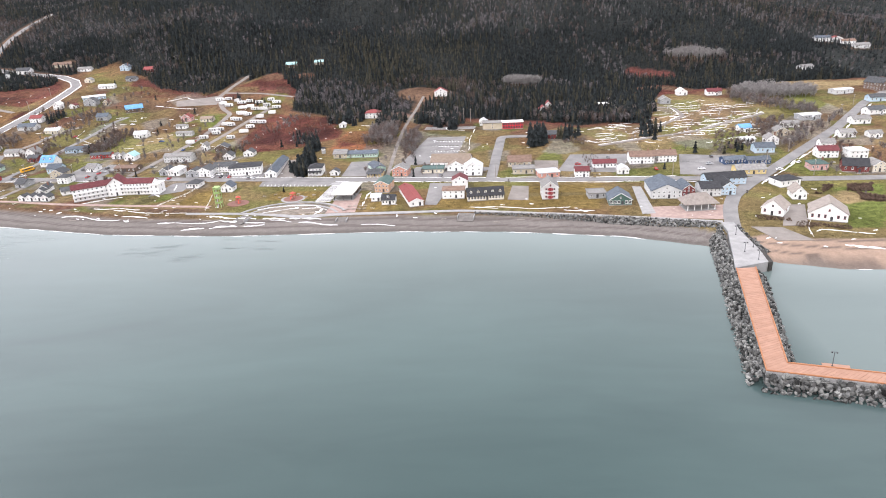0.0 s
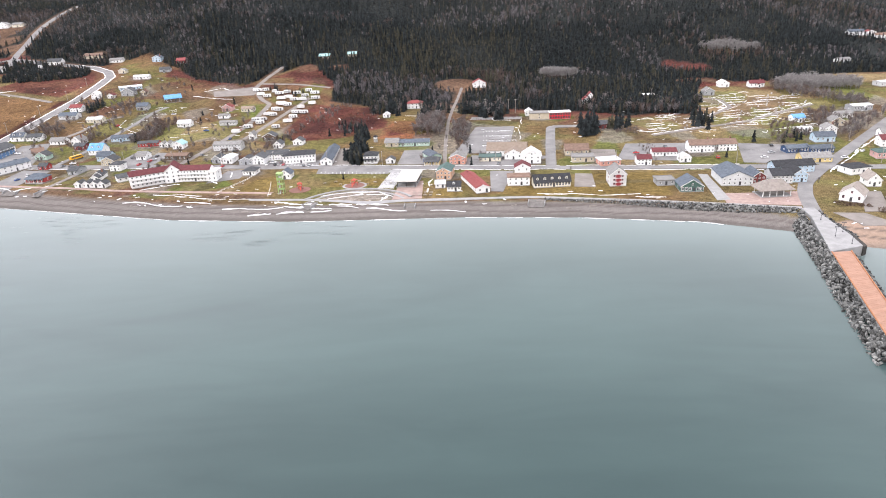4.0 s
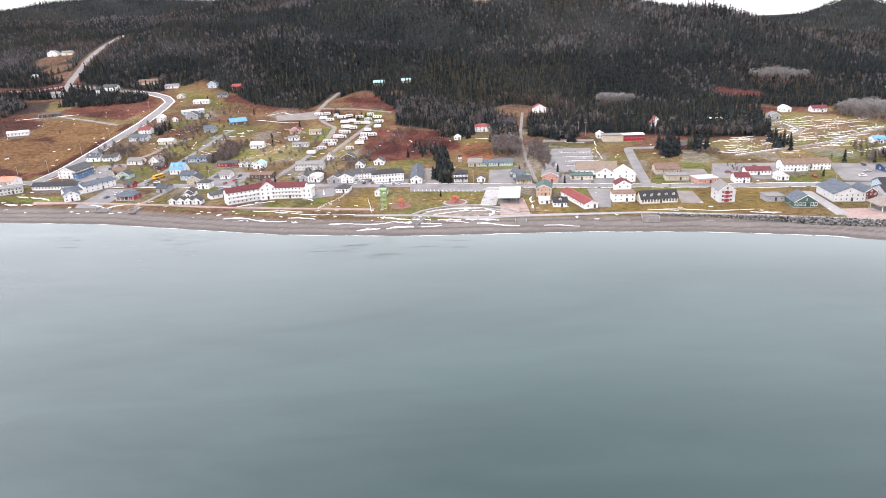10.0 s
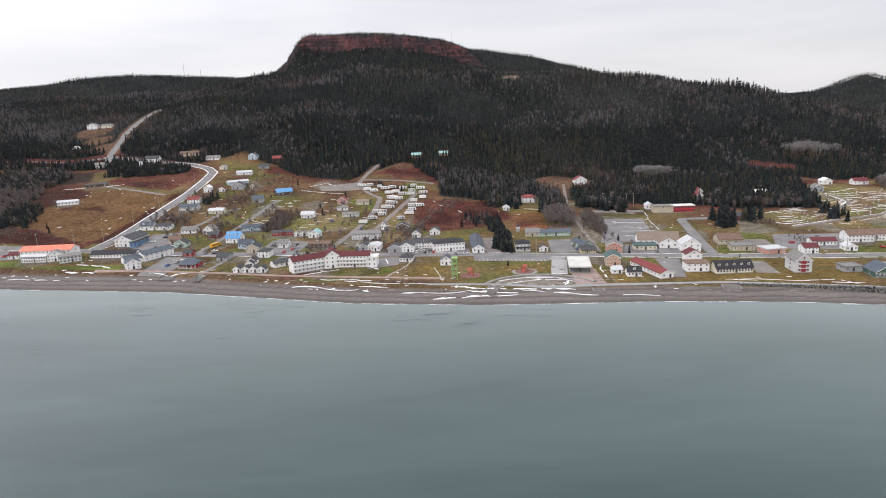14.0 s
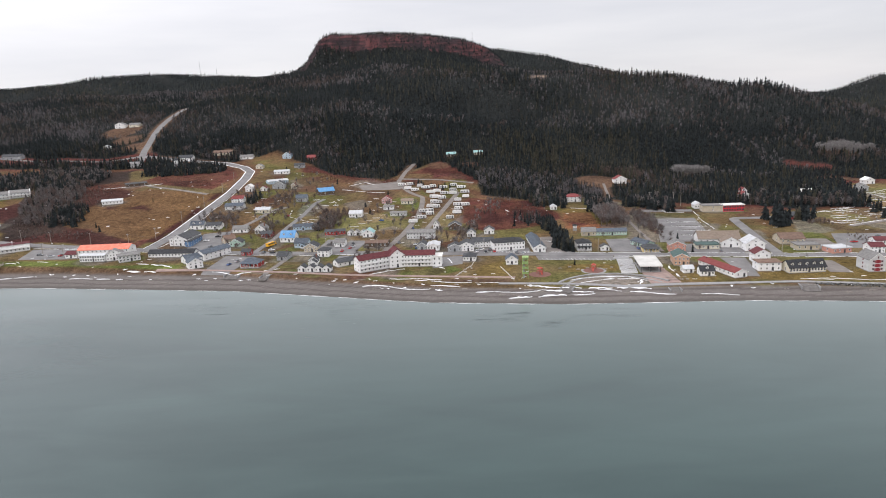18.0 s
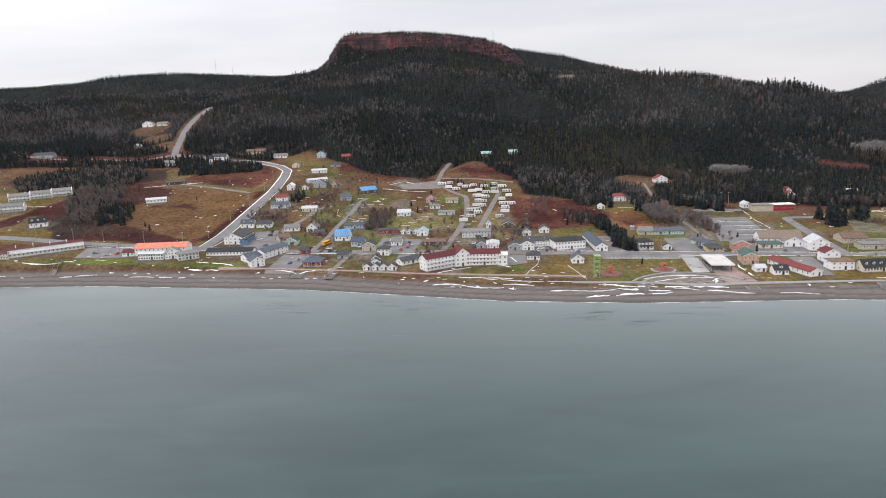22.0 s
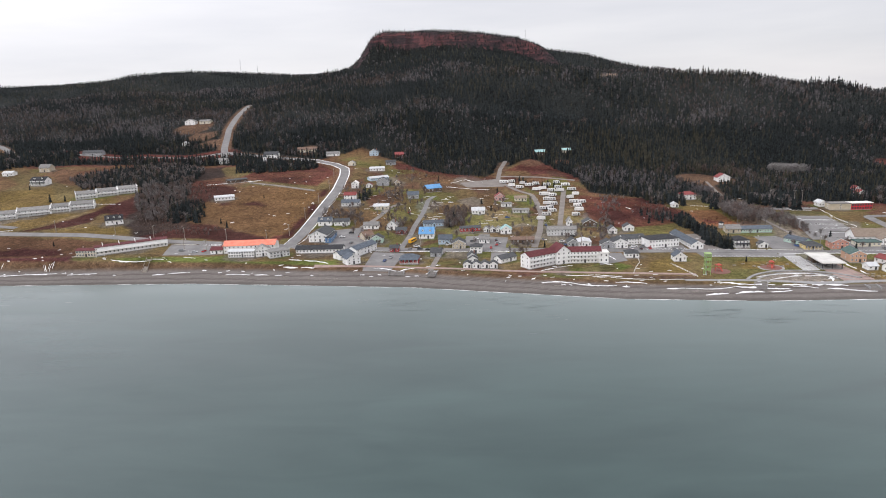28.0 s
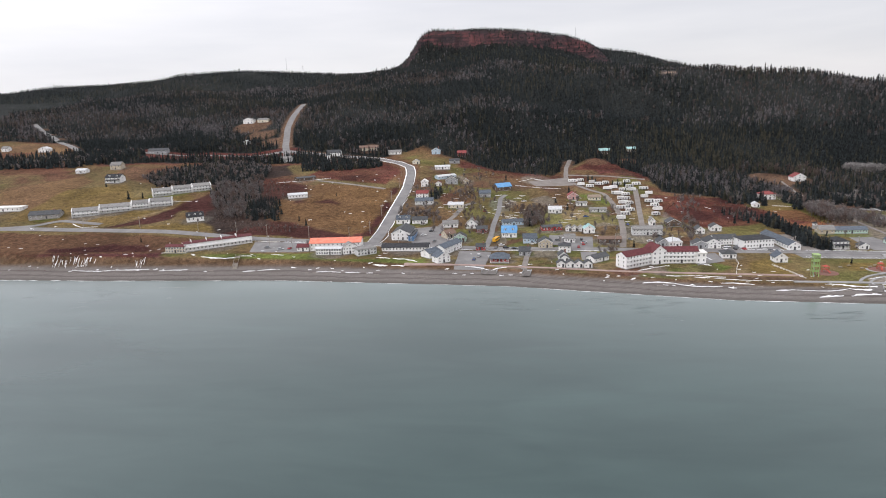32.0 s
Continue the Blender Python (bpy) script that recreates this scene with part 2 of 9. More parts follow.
PLANK = surface("orange_planks", (0.285, 0.160, 0.112), (0.335, 0.198, 0.142), 0.8, 0.4, 0.2, 10, spread=0.06)
ROCK = surface("armour_rock", (0.030, 0.032, 0.034), (0.165, 0.165, 0.155), 0.9, 0.7, 0.6, 4, spread=0.85)
# needles tinted bluer to carry the haze of the far slopes
SPRUCE = surface("spruce_needles", (0.0080, 0.0104, 0.0116), (0.0220, 0.0265, 0.0268), 0.9, 0.3, 0, spread=0.6, spec=0.15)
PALE_SPRUCE = surface("olive_needles", (0.024, 0.024, 0.017), (0.046, 0.043, 0.030), 0.9, 0.3, 0, spread=0.45, spec=0.15)
BUSH_TWIGS = surface("bush_twigs", (0.092, 0.069, 0.061), (0.170, 0.131, 0.117), 0.95, 0.4, 0, spread=0.3, spec=0.1)
# slight mauve in the twigs carries distant haze as well
BIRCH = surface("birch_twigs", (0.080, 0.072, 0.075), (0.175, 0.160, 0.165), 0.95, 0.3, 0, spread=0.5, spec=0.1)
ALDER = surface("alder_twigs", (0.060, 0.046, 0.041), (0.120, 0.093, 0.083), 0.95, 0.3, 0, spread=0.4, spec=0.1)
PALE_TWIGS = surface("pale_willow_twigs", (0.155, 0.145, 0.142), (0.30, 0.285, 0.278), 0.95, 0.3, 0, spread=0.25, spec=0.1)
TWIGS = surface("bare_twigs", (0.105, 0.092, 0.090), (0.205, 0.184, 0.18), 0.95, 0.4, 0, spread=0.45, spec=0.1)
# dark reflection of the mountain in rippled water, as a colour
RIPPLE_REFLECTION = surface("seaweed", (0.03, 0.045, 0.048), (0.07, 0.095, 0.095), 0.3, 0.3)
BARK = surface("bark", (0.06, 0.05, 0.04), (0.11, 0.095, 0.08), 0.95, 1.5, 0.4, 8)
CLIFF = bpy.data.materials.new("red_cliff_rock")


def make_cliff(m):
    """Red beds in level bands, cut by dark gullies."""
    m.use_nodes = True
    n, l = m.node_tree.nodes, m.node_tree.links
    p, co = n["Principled BSDF"], n.new("ShaderNodeTexCoord")
    total = None
    for sx, sz, gain in ((0.016, 0.22, 0.55), (0.028, 0.02, 0.5), (0.09, 0.16, 0.35), (0.5, 0.6, 0.3)):
        mp, t, k = n.new("ShaderNodeMapping"), n.new("ShaderNodeTexNoise"), n.new("ShaderNodeMath")
        mp.inputs["Scale"].default_value = (sx, sx, sz)
        t.inputs["Scale"].default_value, t.inputs["Detail"].default_value = 1.0, 5
        k.operation = "MULTIPLY_ADD"
        k.inputs[1].default_value = gain
        l.new(co.outputs["Object"], mp.inputs["Vector"])
        l.new(mp.outputs[0], t.inputs["Vector"])
        l.new(t.outputs["Fac"], k.inputs[0])
        if total is None:
            k.inputs[2].default_value = 0.0
        else:
            l.new(total, k.inputs[2])
        total = k.outputs[0]
    ramp = n.new("ShaderNodeValToRGB")
    e = ramp.color_ramp.elements
    e[0].position, e[0].color = 0.66, (0.013, 0.011, 0.013, 1)
    e[1].position, e[1].color = 1.12, (0.125, 0.042, 0.042, 1)
    mid = e.new(0.84)
    mid.color = (0.032, 0.016, 0.019, 1)
    l.new(total, ramp.inputs["Fac"])
    l.new(ramp.outputs[0], p.inputs["Base Color"])
    p.inputs["Roughness"].default_value = 0.95
    bn = n.new("ShaderNodeBump")
    bn.inputs["Strength"].default_value, bn.inputs["Distance"].default_value = 1.0, 4.0
    l.new(total, bn.inputs["Height"])
    l.new(bn.outputs["Normal"], p.inputs["Normal"])


make_cliff(CLIFF)
SCRUB = surface("russet_twigs", (0.072, 0.027, 0.023), (0.142, 0.056, 0.043), 0.95, 0.3, 0, spread=0.5, spec=0.04)
BROWN_SCRUB = surface("brown_twigs", (0.075, 0.052, 0.040), (0.15, 0.105, 0.080), 0.95, 0.3, 0, spread=0.35, spec=0.1)
SOIL = surface("dark_soil", (0.055, 0.045, 0.036), (0.10, 0.085, 0.07), 0.95, 0.5, 0.4, 8)
PAVERS = surface("rose_pavers", (0.24, 0.17, 0.15), (0.34, 0.255, 0.225), 0.9, 0.4, 0.2, 6)
FOAM = surface("foam", (0.62, 0.64, 0.64), (0.78, 0.79, 0.79), 0.8, 0.8)

# ---- landform ----
SHORE_X = np.array([-5000, -1200, -760, -640, -570, -440, -300, -180, -108, -15, 45, 101, 137, 160, 185, 260, 420, 1200, 5000], float)
SHORE_Y = np.array([150, 140, 112, 104, 99, 95, 77, 46, 38, 38, 33, 22, 6, -15, -24, -29, -33, -70, -200], float)
TOWN_X = np.array([-700, -560, -480, -400, -310, -200, -60, 60, 200, 400], float)
TOWN_D = np.array([25, 60, 110, 190, 300, 400], float)
TOWN_Z = np.array([
    [10.5, 9, 7.5, 6, 4.2, 3.6, 3.2, 3, 3, 3],
    [16, 13, 9.5, 8.5, 5, 4, 3.5, 3, 3, 3],
    [24, 20, 14, 11, 8, 5.5, 4, 3.2, 3.2, 3.5],
    [38, 32, 27, 22, 16, 10, 7.5, 6, 6, 6.5],
    [50, 42, 38, 38, 28, 18, 13, 10, 8, 9],
    [62, 50, 50, 47, 41, 36, 26, 18, 12, 12]])
HILL_X = np.array([-2200, -1300, -900, -650, -500, -300, -100, 50, 150, 300, 450, 700, 1300], float)
HILL_Y = np.array([480, 560, 630, 700, 860, 1000, 1250, 1400, 1700, 2300], float)
HILL_Z = np.array([
    [70, 66, 66, 50, 49, 48, 42, 32, 25, 18, 16, 14, 13],
    [80, 76, 72, 68, 72, 95, 69, 62, 60, 42, 28, 18, 17],
    [95, 85, 82, 84, 94, 114, 76, 84, 102, 78, 42, 24, 22],
    [103, 94, 92, 98, 116, 128, 142, 130, 131, 107, 60, 30, 28],
    [115, 112, 124, 118, 136, 172, 148, 124, 112, 84, 56, 42, 40],
    [130, 134, 140, 140, 178, 203, 160, 128, 108, 86, 66, 54, 50],
    [150, 176, 192, 184, 178, 205, 190, 150, 120, 90, 72, 64, 60],
    [148, 172, 190, 184, 180, 236, 228, 197, 172, 138, 100, 70, 62],
    [130, 150, 165, 165, 180, 205, 195, 160, 140, 115, 95, 76, 64],
    [120, 130, 140, 150, 165, 180, 160, 120, 100, 85, 75, 70, 66]])
# humps and saddles of the western ridge
RIDGE_X = np.array([-1700, -1520, -1411, -1314, -1160, -1050, -930, -820, -702, -600, -500], float)
RIDGE_Z = np.array([0, -8, 6, 2, -9, 5, 8, 1, -11, -8, 0], float)
MESA_X = np.array([-620, -545, -505, -487, -474, -460, -442, -350, -240, -180, -140, -112, -60], float)
MESA_Z = np.array([120, 160, 176, 191, 210, 230, 240, 238, 229, 219, 203, 182, 120], float)


def shore_y(x):
    return np.interp(x, SHORE_X, SHORE_Y)


def on_grid(gx, gy, gz, x, y):
    i = np.clip(np.searchsorted(gx, x) - 1, 0, len(gx) - 2)
    j = np.clip(np.searchsorted(gy, y) - 1, 0, len(gy) - 2)
    u = np.clip((x - gx[i]) / (gx[i + 1] - gx[i]), 0, 1)
    v = np.clip((y - gy[j]) / (gy[j + 1] - gy[j]), 0, 1)
    return (gz[j, i] * (1 - u) + gz[j, i + 1] * u) * (1 - v) + (gz[j + 1, i] * (1 - u) + gz[j + 1, i + 1] * u) * v


def ease(v):
    v = np.clip(v, 0, 1)
    return v * v * (3 - 2 * v)


def waves(x, y, s):
    return (np.sin(x / s + 1.3 * np.sin(y / s * 0.7)) + np.sin(y / s * 1.1 + 1.7 * np.sin(x / s * 0.6 + 2)) + np.sin((x + y) / s * 0.63 + 0.5)) / 3


def rough_land(x, y):
    d = y - shore_y(x)
    town = on_grid(TOWN_X, TOWN_D, TOWN_Z, x, d)
    hill = on_grid(HILL_X, HILL_Y, HILL_Z, x, y)
    return town + (hill - town) * ease((y - 440) / 70)


def land(x, y):
    """Height of the ground, also under the sea."""
    x, y = np.asarray(x, float), np.asarray(y, float)
    z = 0
    for ox, oy in ((0, 0), (14, 6), (-14, 6), (14, -6), (-14, -6), (0, 12), (0, -12)):
        k = 1 + 1.6 * ease((y - 480) / 300)
        z = z + rough_land(x + ox * k, y + oy * k) / 7
    far = ease((y - 470) / 150)
    z = z + far * (5 * waves(x, y, 61) + 2 * waves(y, x, 23))
    z = z + np.interp(x, RIDGE_X, RIDGE_Z) * np.exp(-((y - 1310) / 140) ** 2)
    mesa = np.interp(x, MESA_X, MESA_Z, left=0, right=0) + 1.5 * waves(x, y, 17)
    front = 990 + 10 * waves(x, x * 0.3, 31) + 4 * waves(x, 2 * x, 9) + 1.0 * np.sin(x / 2.3 + np.sin(x / 7))
    up = (y - front) / 24
    step = np.clip(up, 0, 1)
    step = step + 0.03 * np.sin(step * 25.1 + 3 * waves(x, y, 40)) * (step > 0) * (step < 1)
    z = z + np.maximum(0, mesa - z) * np.clip(step, 0, 1) * ease((1330 - y) / 120)
    z = z + 46 * np.exp(-((x - 702) / 115) ** 2 - ((y - 1200) / 150) ** 2) + 15 * np.exp(-((x - 708) / 45) ** 2 - ((y - 1200) / 90) ** 2)
    d = y - shore_y(x)
    beach = np.where(d < 0, d * 0.07, 3.0 * ease(d / 40 + 0.08) + 0.02 * d)
    bank = 18 + 6 * ease((-250 - x) / 100) - 3 * ease((x + 40) / 100) + 10 * ease((x - 152) / 14)
    return beach + (z - beach) * ease((d - bank + 2) / 7)



# ---- ground ----
COVERS = []


def cover(colour, *corners, soft=3.0, patchy=0.5):
    """Ground cover of one colour inside a polygon."""
    COVERS.append((colour, np.array(corners, float), soft, patchy))


def inside(poly, x, y):
    """Signed distance to a polygon, positive inside."""
    odd, near = np.zeros(x.shape, bool), np.full(x.shape, 1e9)
    for (ax, ay), (bx, by) in zip(poly, np.roll(poly, -1, 0)):
        t = np.clip(((x - ax) * (bx - ax) + (y - ay) * (by - ay)) / ((bx - ax) ** 2 + (by - ay) ** 2 + 1e-9), 0, 1)
        near = np.minimum(near, np.hypot(x - ax - t * (bx - ax), y - ay - t * (by - ay)))
        with np.errstate(divide="ignore", invalid="ignore"):
            odd ^= ((ay > y) != (by > y)) & (x < (bx - ax) * (y - ay) / (by - ay) + ax)
    return np.where(odd, near, -near)


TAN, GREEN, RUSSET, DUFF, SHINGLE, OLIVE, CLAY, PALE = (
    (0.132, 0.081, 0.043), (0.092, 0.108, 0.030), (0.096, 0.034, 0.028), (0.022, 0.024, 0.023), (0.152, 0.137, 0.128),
    (0.122, 0.094, 0.044), (0.27, 0.195, 0.15), (0.195, 0.145, 0.078))
PLOTS = ((0.088, 0.106, 0.028), (0.132, 0.098, 0.048), (0.118, 0.070, 0.040), (0.160, 0.122, 0.066), (0.080, 0.050, 0.036), (0.102, 0.104, 0.036), (0.160, 0.148, 0.130), (0.088, 0.036, 0.033))
FOREST_X = np.array([-2500, -900, -760, -640, -580, -529, -500, -446, -400, -354, -312, -251, -235, -199, -183, -169, -156, -152, -119, -103, -80, -44, -23, 39, 88, 110, 165, 190, 212, 298, 340, 1300], float)
FOREST_Y = np.array([560, 560, 420, 425, 430, 440, 450, 462, 498, 460, 415, 394, 425, 468, 441, 413, 390, 341, 322, 312, 335, 330, 312, 290, 280, 262, 262, 330, 396, 390, 420, 450], float)


def forest_y(x):
    return np.interp(x, FOREST_X, FOREST_Y)


cover(TAN, (-508, 330), (-468, 338), (-406, 313), (-408, 266), (-416, 214), (-418, 155), (-471, 179), (-504, 229), (-524, 293))
cover(RUSSET, (-579, 348), (-522, 359), (-504, 330), (-521, 294), (-500, 224), (-512, 209), (-555, 280))
cover(RUSSET, (-472, 176), (-419, 152), (-415, 243), (-408, 237), (-407, 142), (-468, 166))
cover(RUSSET, (-493, 439), (-435, 437), (-410, 394), (-417, 337), (-509, 371))
cover(RUSSET, (-354, 454), (-306, 420), (-227, 401), (-251, 379), (-304, 379), (-348, 407), patchy=1.0)
cover(RUSSET, (-227, 401), (-164, 383), (-150, 400), (-150, 488), (-190, 486), (-223, 428), patchy=1.0)
cover(RUSSET, (-164, 326), (-111, 313), (-91, 276), (-82, 244), (-112, 215), (-150, 199), (-167, 228), (-181, 248), patchy=0.8)
cover((0.20, 0.085, 0.045), (-87, 256), (-54, 255), (-43, 206), (-63, 202), (-84, 209), patchy=0.8)
cover(RUSSET, (-88, 242), (-51, 240), (-44, 220), (-79, 218), patchy=1.4)
cover(RUSSET, (-19, 260), (23, 268), (28, 280), (-18, 278))
cover(GREEN, (-468, 123), (-354, 124), (-349, 108), (-466, 118))
cover(GREEN, (-206, 93), (-175, 112), (-165, 101), (-178, 82), (-204, 85))
cover(PALE, (-168, 94), (-139, 104), (-135, 73), (-171, 79))
cover(PALE, (-272, 267), (-233, 262), (-211, 234), (-223, 198), (-266, 208), patchy=1.0)
cover(GREEN, (-337, 276), (-315, 304), (-305, 266), (-316, 217), (-331, 225), patchy=0.8)
cover(GREEN, (-236, 327), (-206, 331), (-210, 284), (-231, 316))
cover(GREEN, (-291, 119), (-276, 122), (-270, 95), (-286, 96))
cover(OLIVE, (50, 114), (98, 96), (97, 64), (46, 67), (33, 65), (21, 66))
cover(PALE, (107, 275), (193, 359), (272, 317), (281, 279), (196, 187), (114, 195), (102, 214), patchy=1.0)
cover(GREEN, (168, 192), (202, 198), (192, 171), (165, 172))
cover(GREEN, (231, 80), (262, 87), (223, 16), (206, 17))
cover(PALE, (377, 488), (439, 464), (399, 377), (339, 360), (315, 403))
cover(TAN, (-794, 298), (-748, 364), (-716, 333), (-717, 241), (-752, 244))
cover(OLIVE, (-712, 308), (-675, 358), (-621, 289), (-635, 255), (-684, 225), patchy=1.2)
cover(OLIVE, (-641, 196), (-582, 224), (-573, 281), (-569, 285), (-570, 239), (-585, 182))
cover((0.088, 0.046, 0.033), (-742, 184), (-578, 174), (-539, 140), (-537, 125), (-703, 132), patchy=1.0)
cover((0.072, 0.028, 0.029), (-720, 150), (-600, 146), (-538, 136), (-535, 118), (-720, 120), patchy=1.0)
cover(RUSSET, (-510, 212), (-473, 217), (-456, 192), (-498, 195))
cover(RUSSET, (-760, 528), (-578, 505), (-565, 467), (-713, 455), patchy=1.2)
cover(SHINGLE, (-84, 85), (-59, 78), (-58, 64), (-101, 62))
cover(PALE, (-160, 462), (-4, 477), (20, 395), (22, 357), (11, 338), (-16, 381))
cover(TAN, (-10, 381), (22, 357), (19, 338), (1, 344))
cover(TAN, (-984, 542), (-891, 547), (-829, 491), (-941, 486))
cover(RUSSET, (-1097, 618), (-974, 621), (-947, 559), (-1046, 557))
cover(CLAY, (-1038, 705), (-987, 755), (-915, 753), (-903, 731), (-993, 688))
cover(TAN, (-673, 623), (-615, 603), (-573, 493), (-618, 460), (-627, 549), patchy=1.2)
cover(RUSSET, (181, 438), (240, 435), (226, 384), (202, 376))
cover((0.13, 0.075, 0.045), (-742, 416), (-692, 395), (-652, 326), (-684, 339), patchy=1.0)
cover((0.13, 0.075, 0.045), (-697, 244), (-709, 297), (-696, 282), (-689, 236), patchy=1.0)
cover(GREEN, (-519, 134), (-426, 139), (-421, 123), (-503, 124))
cover(OLIVE, (-700, 263), (-694, 300), (-641, 275), (-654, 244), patchy=0.8)
cover(PALE, (-647, 210), (-596, 243), (-586, 243), (-618, 201), patchy=0.8)
cover((0.105, 0.068, 0.045), (-420, 118), (-366, 111), (-271, 98), (-238, 89), (-133, 76), (-136, 70), (-239, 82), (-272, 91), (-365, 108), (-419, 116), soft=1.5)
cover((0.12, 0.078, 0.050), (-27, 58), (26, 54), (66, 48), (105, 39), (148, 30), (149, 33), (106, 42), (66, 51), (26, 57), (-27, 60), soft=1.5)
# the western fields: golden lawns, brown hayfield, wine-dark banks
GOLD, HAY, WINE = (0.138, 0.098, 0.036), (0.128, 0.074, 0.035), (0.050, 0.020, 0.018)
cover(WINE, (-545, 330), (-500, 330), (-485, 300), (-493, 262), (-506, 226), (-456, 205), (-420, 186), (-420, 176), (-520, 180), (-540, 215), (-556, 250), (-560, 290), patchy=1.0)
cover(HAY, (-503, 250), (-504, 272), (-483, 312), (-488, 345), (-407, 321), (-405, 241), (-405, 190), (-425, 188), (-456, 210), (-488, 237))
cover(WINE, (-490, 276), (-462, 280), (-452, 270), (-488, 266), patchy=1.2)
cover(WINE, (-475, 376), (-451, 378), (-451, 353), (-467, 354), patchy=0.8)
cover(WINE, (-409, 325), (-402, 325), (-400, 180), (-412, 180), (-407, 241), patchy=0.6)
cover(GOLD, (-722, 298), (-673, 316), (-640, 270), (-600, 292), (-576, 268), (-598, 240), (-616, 198), (-652, 199), (-720, 210))
cover(WINE, (-620, 194), (-592, 226), (-586, 252), (-577, 290), (-560, 280), (-524, 189), (-552, 224), (-575, 236), (-577, 214), (-588, 199), patchy=0.7)
cover(GOLD, (-605, 191), (-574, 202), (-546, 211), (-524, 189), (-563, 186))
cover((0.085, 0.047, 0.028), (-740, 182), (-568, 176), (-525, 166), (-551, 152), (-549, 133), (-740, 132), patchy=0.8)
cover(WINE, (-640, 150), (-560, 152), (-550, 138), (-640, 134), patchy=1.4)
cover((0.062, 0.021, 0.020), (-740, 134), (-550, 131), (-546, 118), (-740, 116), patchy=0.5)
cover(HAY, (28, 238), (45, 236), (42, 204), (26, 206))
cover(GREEN, (-13, 258), (25, 253), (20, 242), (-17, 243))
cover(WINE, (-123, 283), (-94, 271), (-98, 235), (-122, 222), (-134, 247), patchy=1.2)
cover(WINE, (-149, 272), (-134, 261), (-137, 227), (-150, 235), patchy=1.2)
cover(WINE, (-117, 311), (-100, 316), (-100, 291), (-115, 291), patchy=1.2)
cover((0.130, 0.066, 0.034), (-85, 263), (-50, 282), (-29, 257), (-37, 222), (-66, 220), (-83, 231), patchy=1.0)
cover(GOLD, (-83, 278), (-50, 282), (-53, 265), (-85, 263))
cover(GOLD, (-155, 108), (-136, 123), (-131, 106), (-134, 81), (-156, 83))
cover(GOLD, (-97, 108), (-67, 106), (-68, 90), (-101, 90))
cover(GOLD, (-32, 84), (-15, 82), (-20, 66), (-34, 68))
cover(GOLD, (6, 82), (105, 84), (96, 58), (4, 65))
cover(GOLD, (50, 110), (105, 106), (98, 86), (50, 90))
cover(HAY, (54, 229), (70, 227), (66, 203), (50, 208))
cover((0.19, 0.165, 0.14), (-100, 74), (-92, 80), (-76, 83), (-62, 78), (-60, 62), (-100, 62), patchy=0.2)
cover(RUSSET, (196, 459), (234, 455), (251, 414), (238, 372), (174, 367), patchy=1.0)
cover(RUSSET, (-337, 418), (-300, 432), (-282, 396), (-317, 384), patchy=1.2)
cover(TAN, (-317, 376), (-270, 396), (-269, 355), (-308, 338), patchy=1.2)
cover(GREEN, (-331, 312), (-299, 328), (-306, 262), (-328, 264), patchy=1.2)
cover(PALE, (215, 68), (233, 71), (244, 58), (223, 50), patchy=1.2)
cover((0.036, 0.027, 0.024), (-629, 395), (-581, 400), (-545, 436), (-525, 375), (-551, 345), (-509, 265), (-493, 208), (-523, 185), (-547, 210), (-563, 276), patchy=1.0)
CLEARINGS = []


def clear(x, y, r, colour=(0.125, 0.074, 0.048)):
    CLEARINGS.append((x, y, r, colour))


def clear_along(r, *points, colour=(0.125, 0.074, 0.048)):
    for (ax, ay), (bx, by) in zip(points, points[1:]):
        n = max(1, int(math.hypot(bx - ax, by - ay) / 8))
        for k in range(n + 1):
            clear(ax + (bx - ax) * k / n, ay + (by - ay) * k / n, r, colour)


HILL_ROAD = ((-561, 474), (-579, 524), (-599, 598), (-610, 665), (-622, 758))
FAR_ROAD = ((-1066, 725), (-1009, 667), (-924, 578), (-831, 488))
clear_along(9, (-395, 255), (-394, 327), (-398, 380), (-404, 412), (-420, 437), (-446, 458), (-475, 469), (-520, 485), (-572, 502))
clear_along(10, *HILL_ROAD)
clear_along(8, (-572, 502), (-610, 480), (-669, 487), (-687, 474), (-788, 508))
clear_along(24, (-572, 494), (-610, 472), (-669, 479), (-687, 466), (-778, 497), colour=RUSSET)
clear_along(7, (-206, 261), (-208, 331), (-221, 347), (-239, 384), (-235, 428), (-230, 448))
clear_along(6, (-35, 260), (-33, 309), (-28, 377))
clear_along(8, *FAR_ROAD)
clear(-62, 708, 9, CLAY)
clear(-72, 709, 7, CLAY)
for cx in (204, 220, 236):
    clear(cx, 480 - 0.2 * (cx - 204), 12, RUSSET)
clear(279, 516, 15)
clear(262, 515, 12)
clear(296, 516, 12)
cover(CLAY, (-80, 716), (-50, 718), (-46, 696), (-84, 698), patchy=1.0)
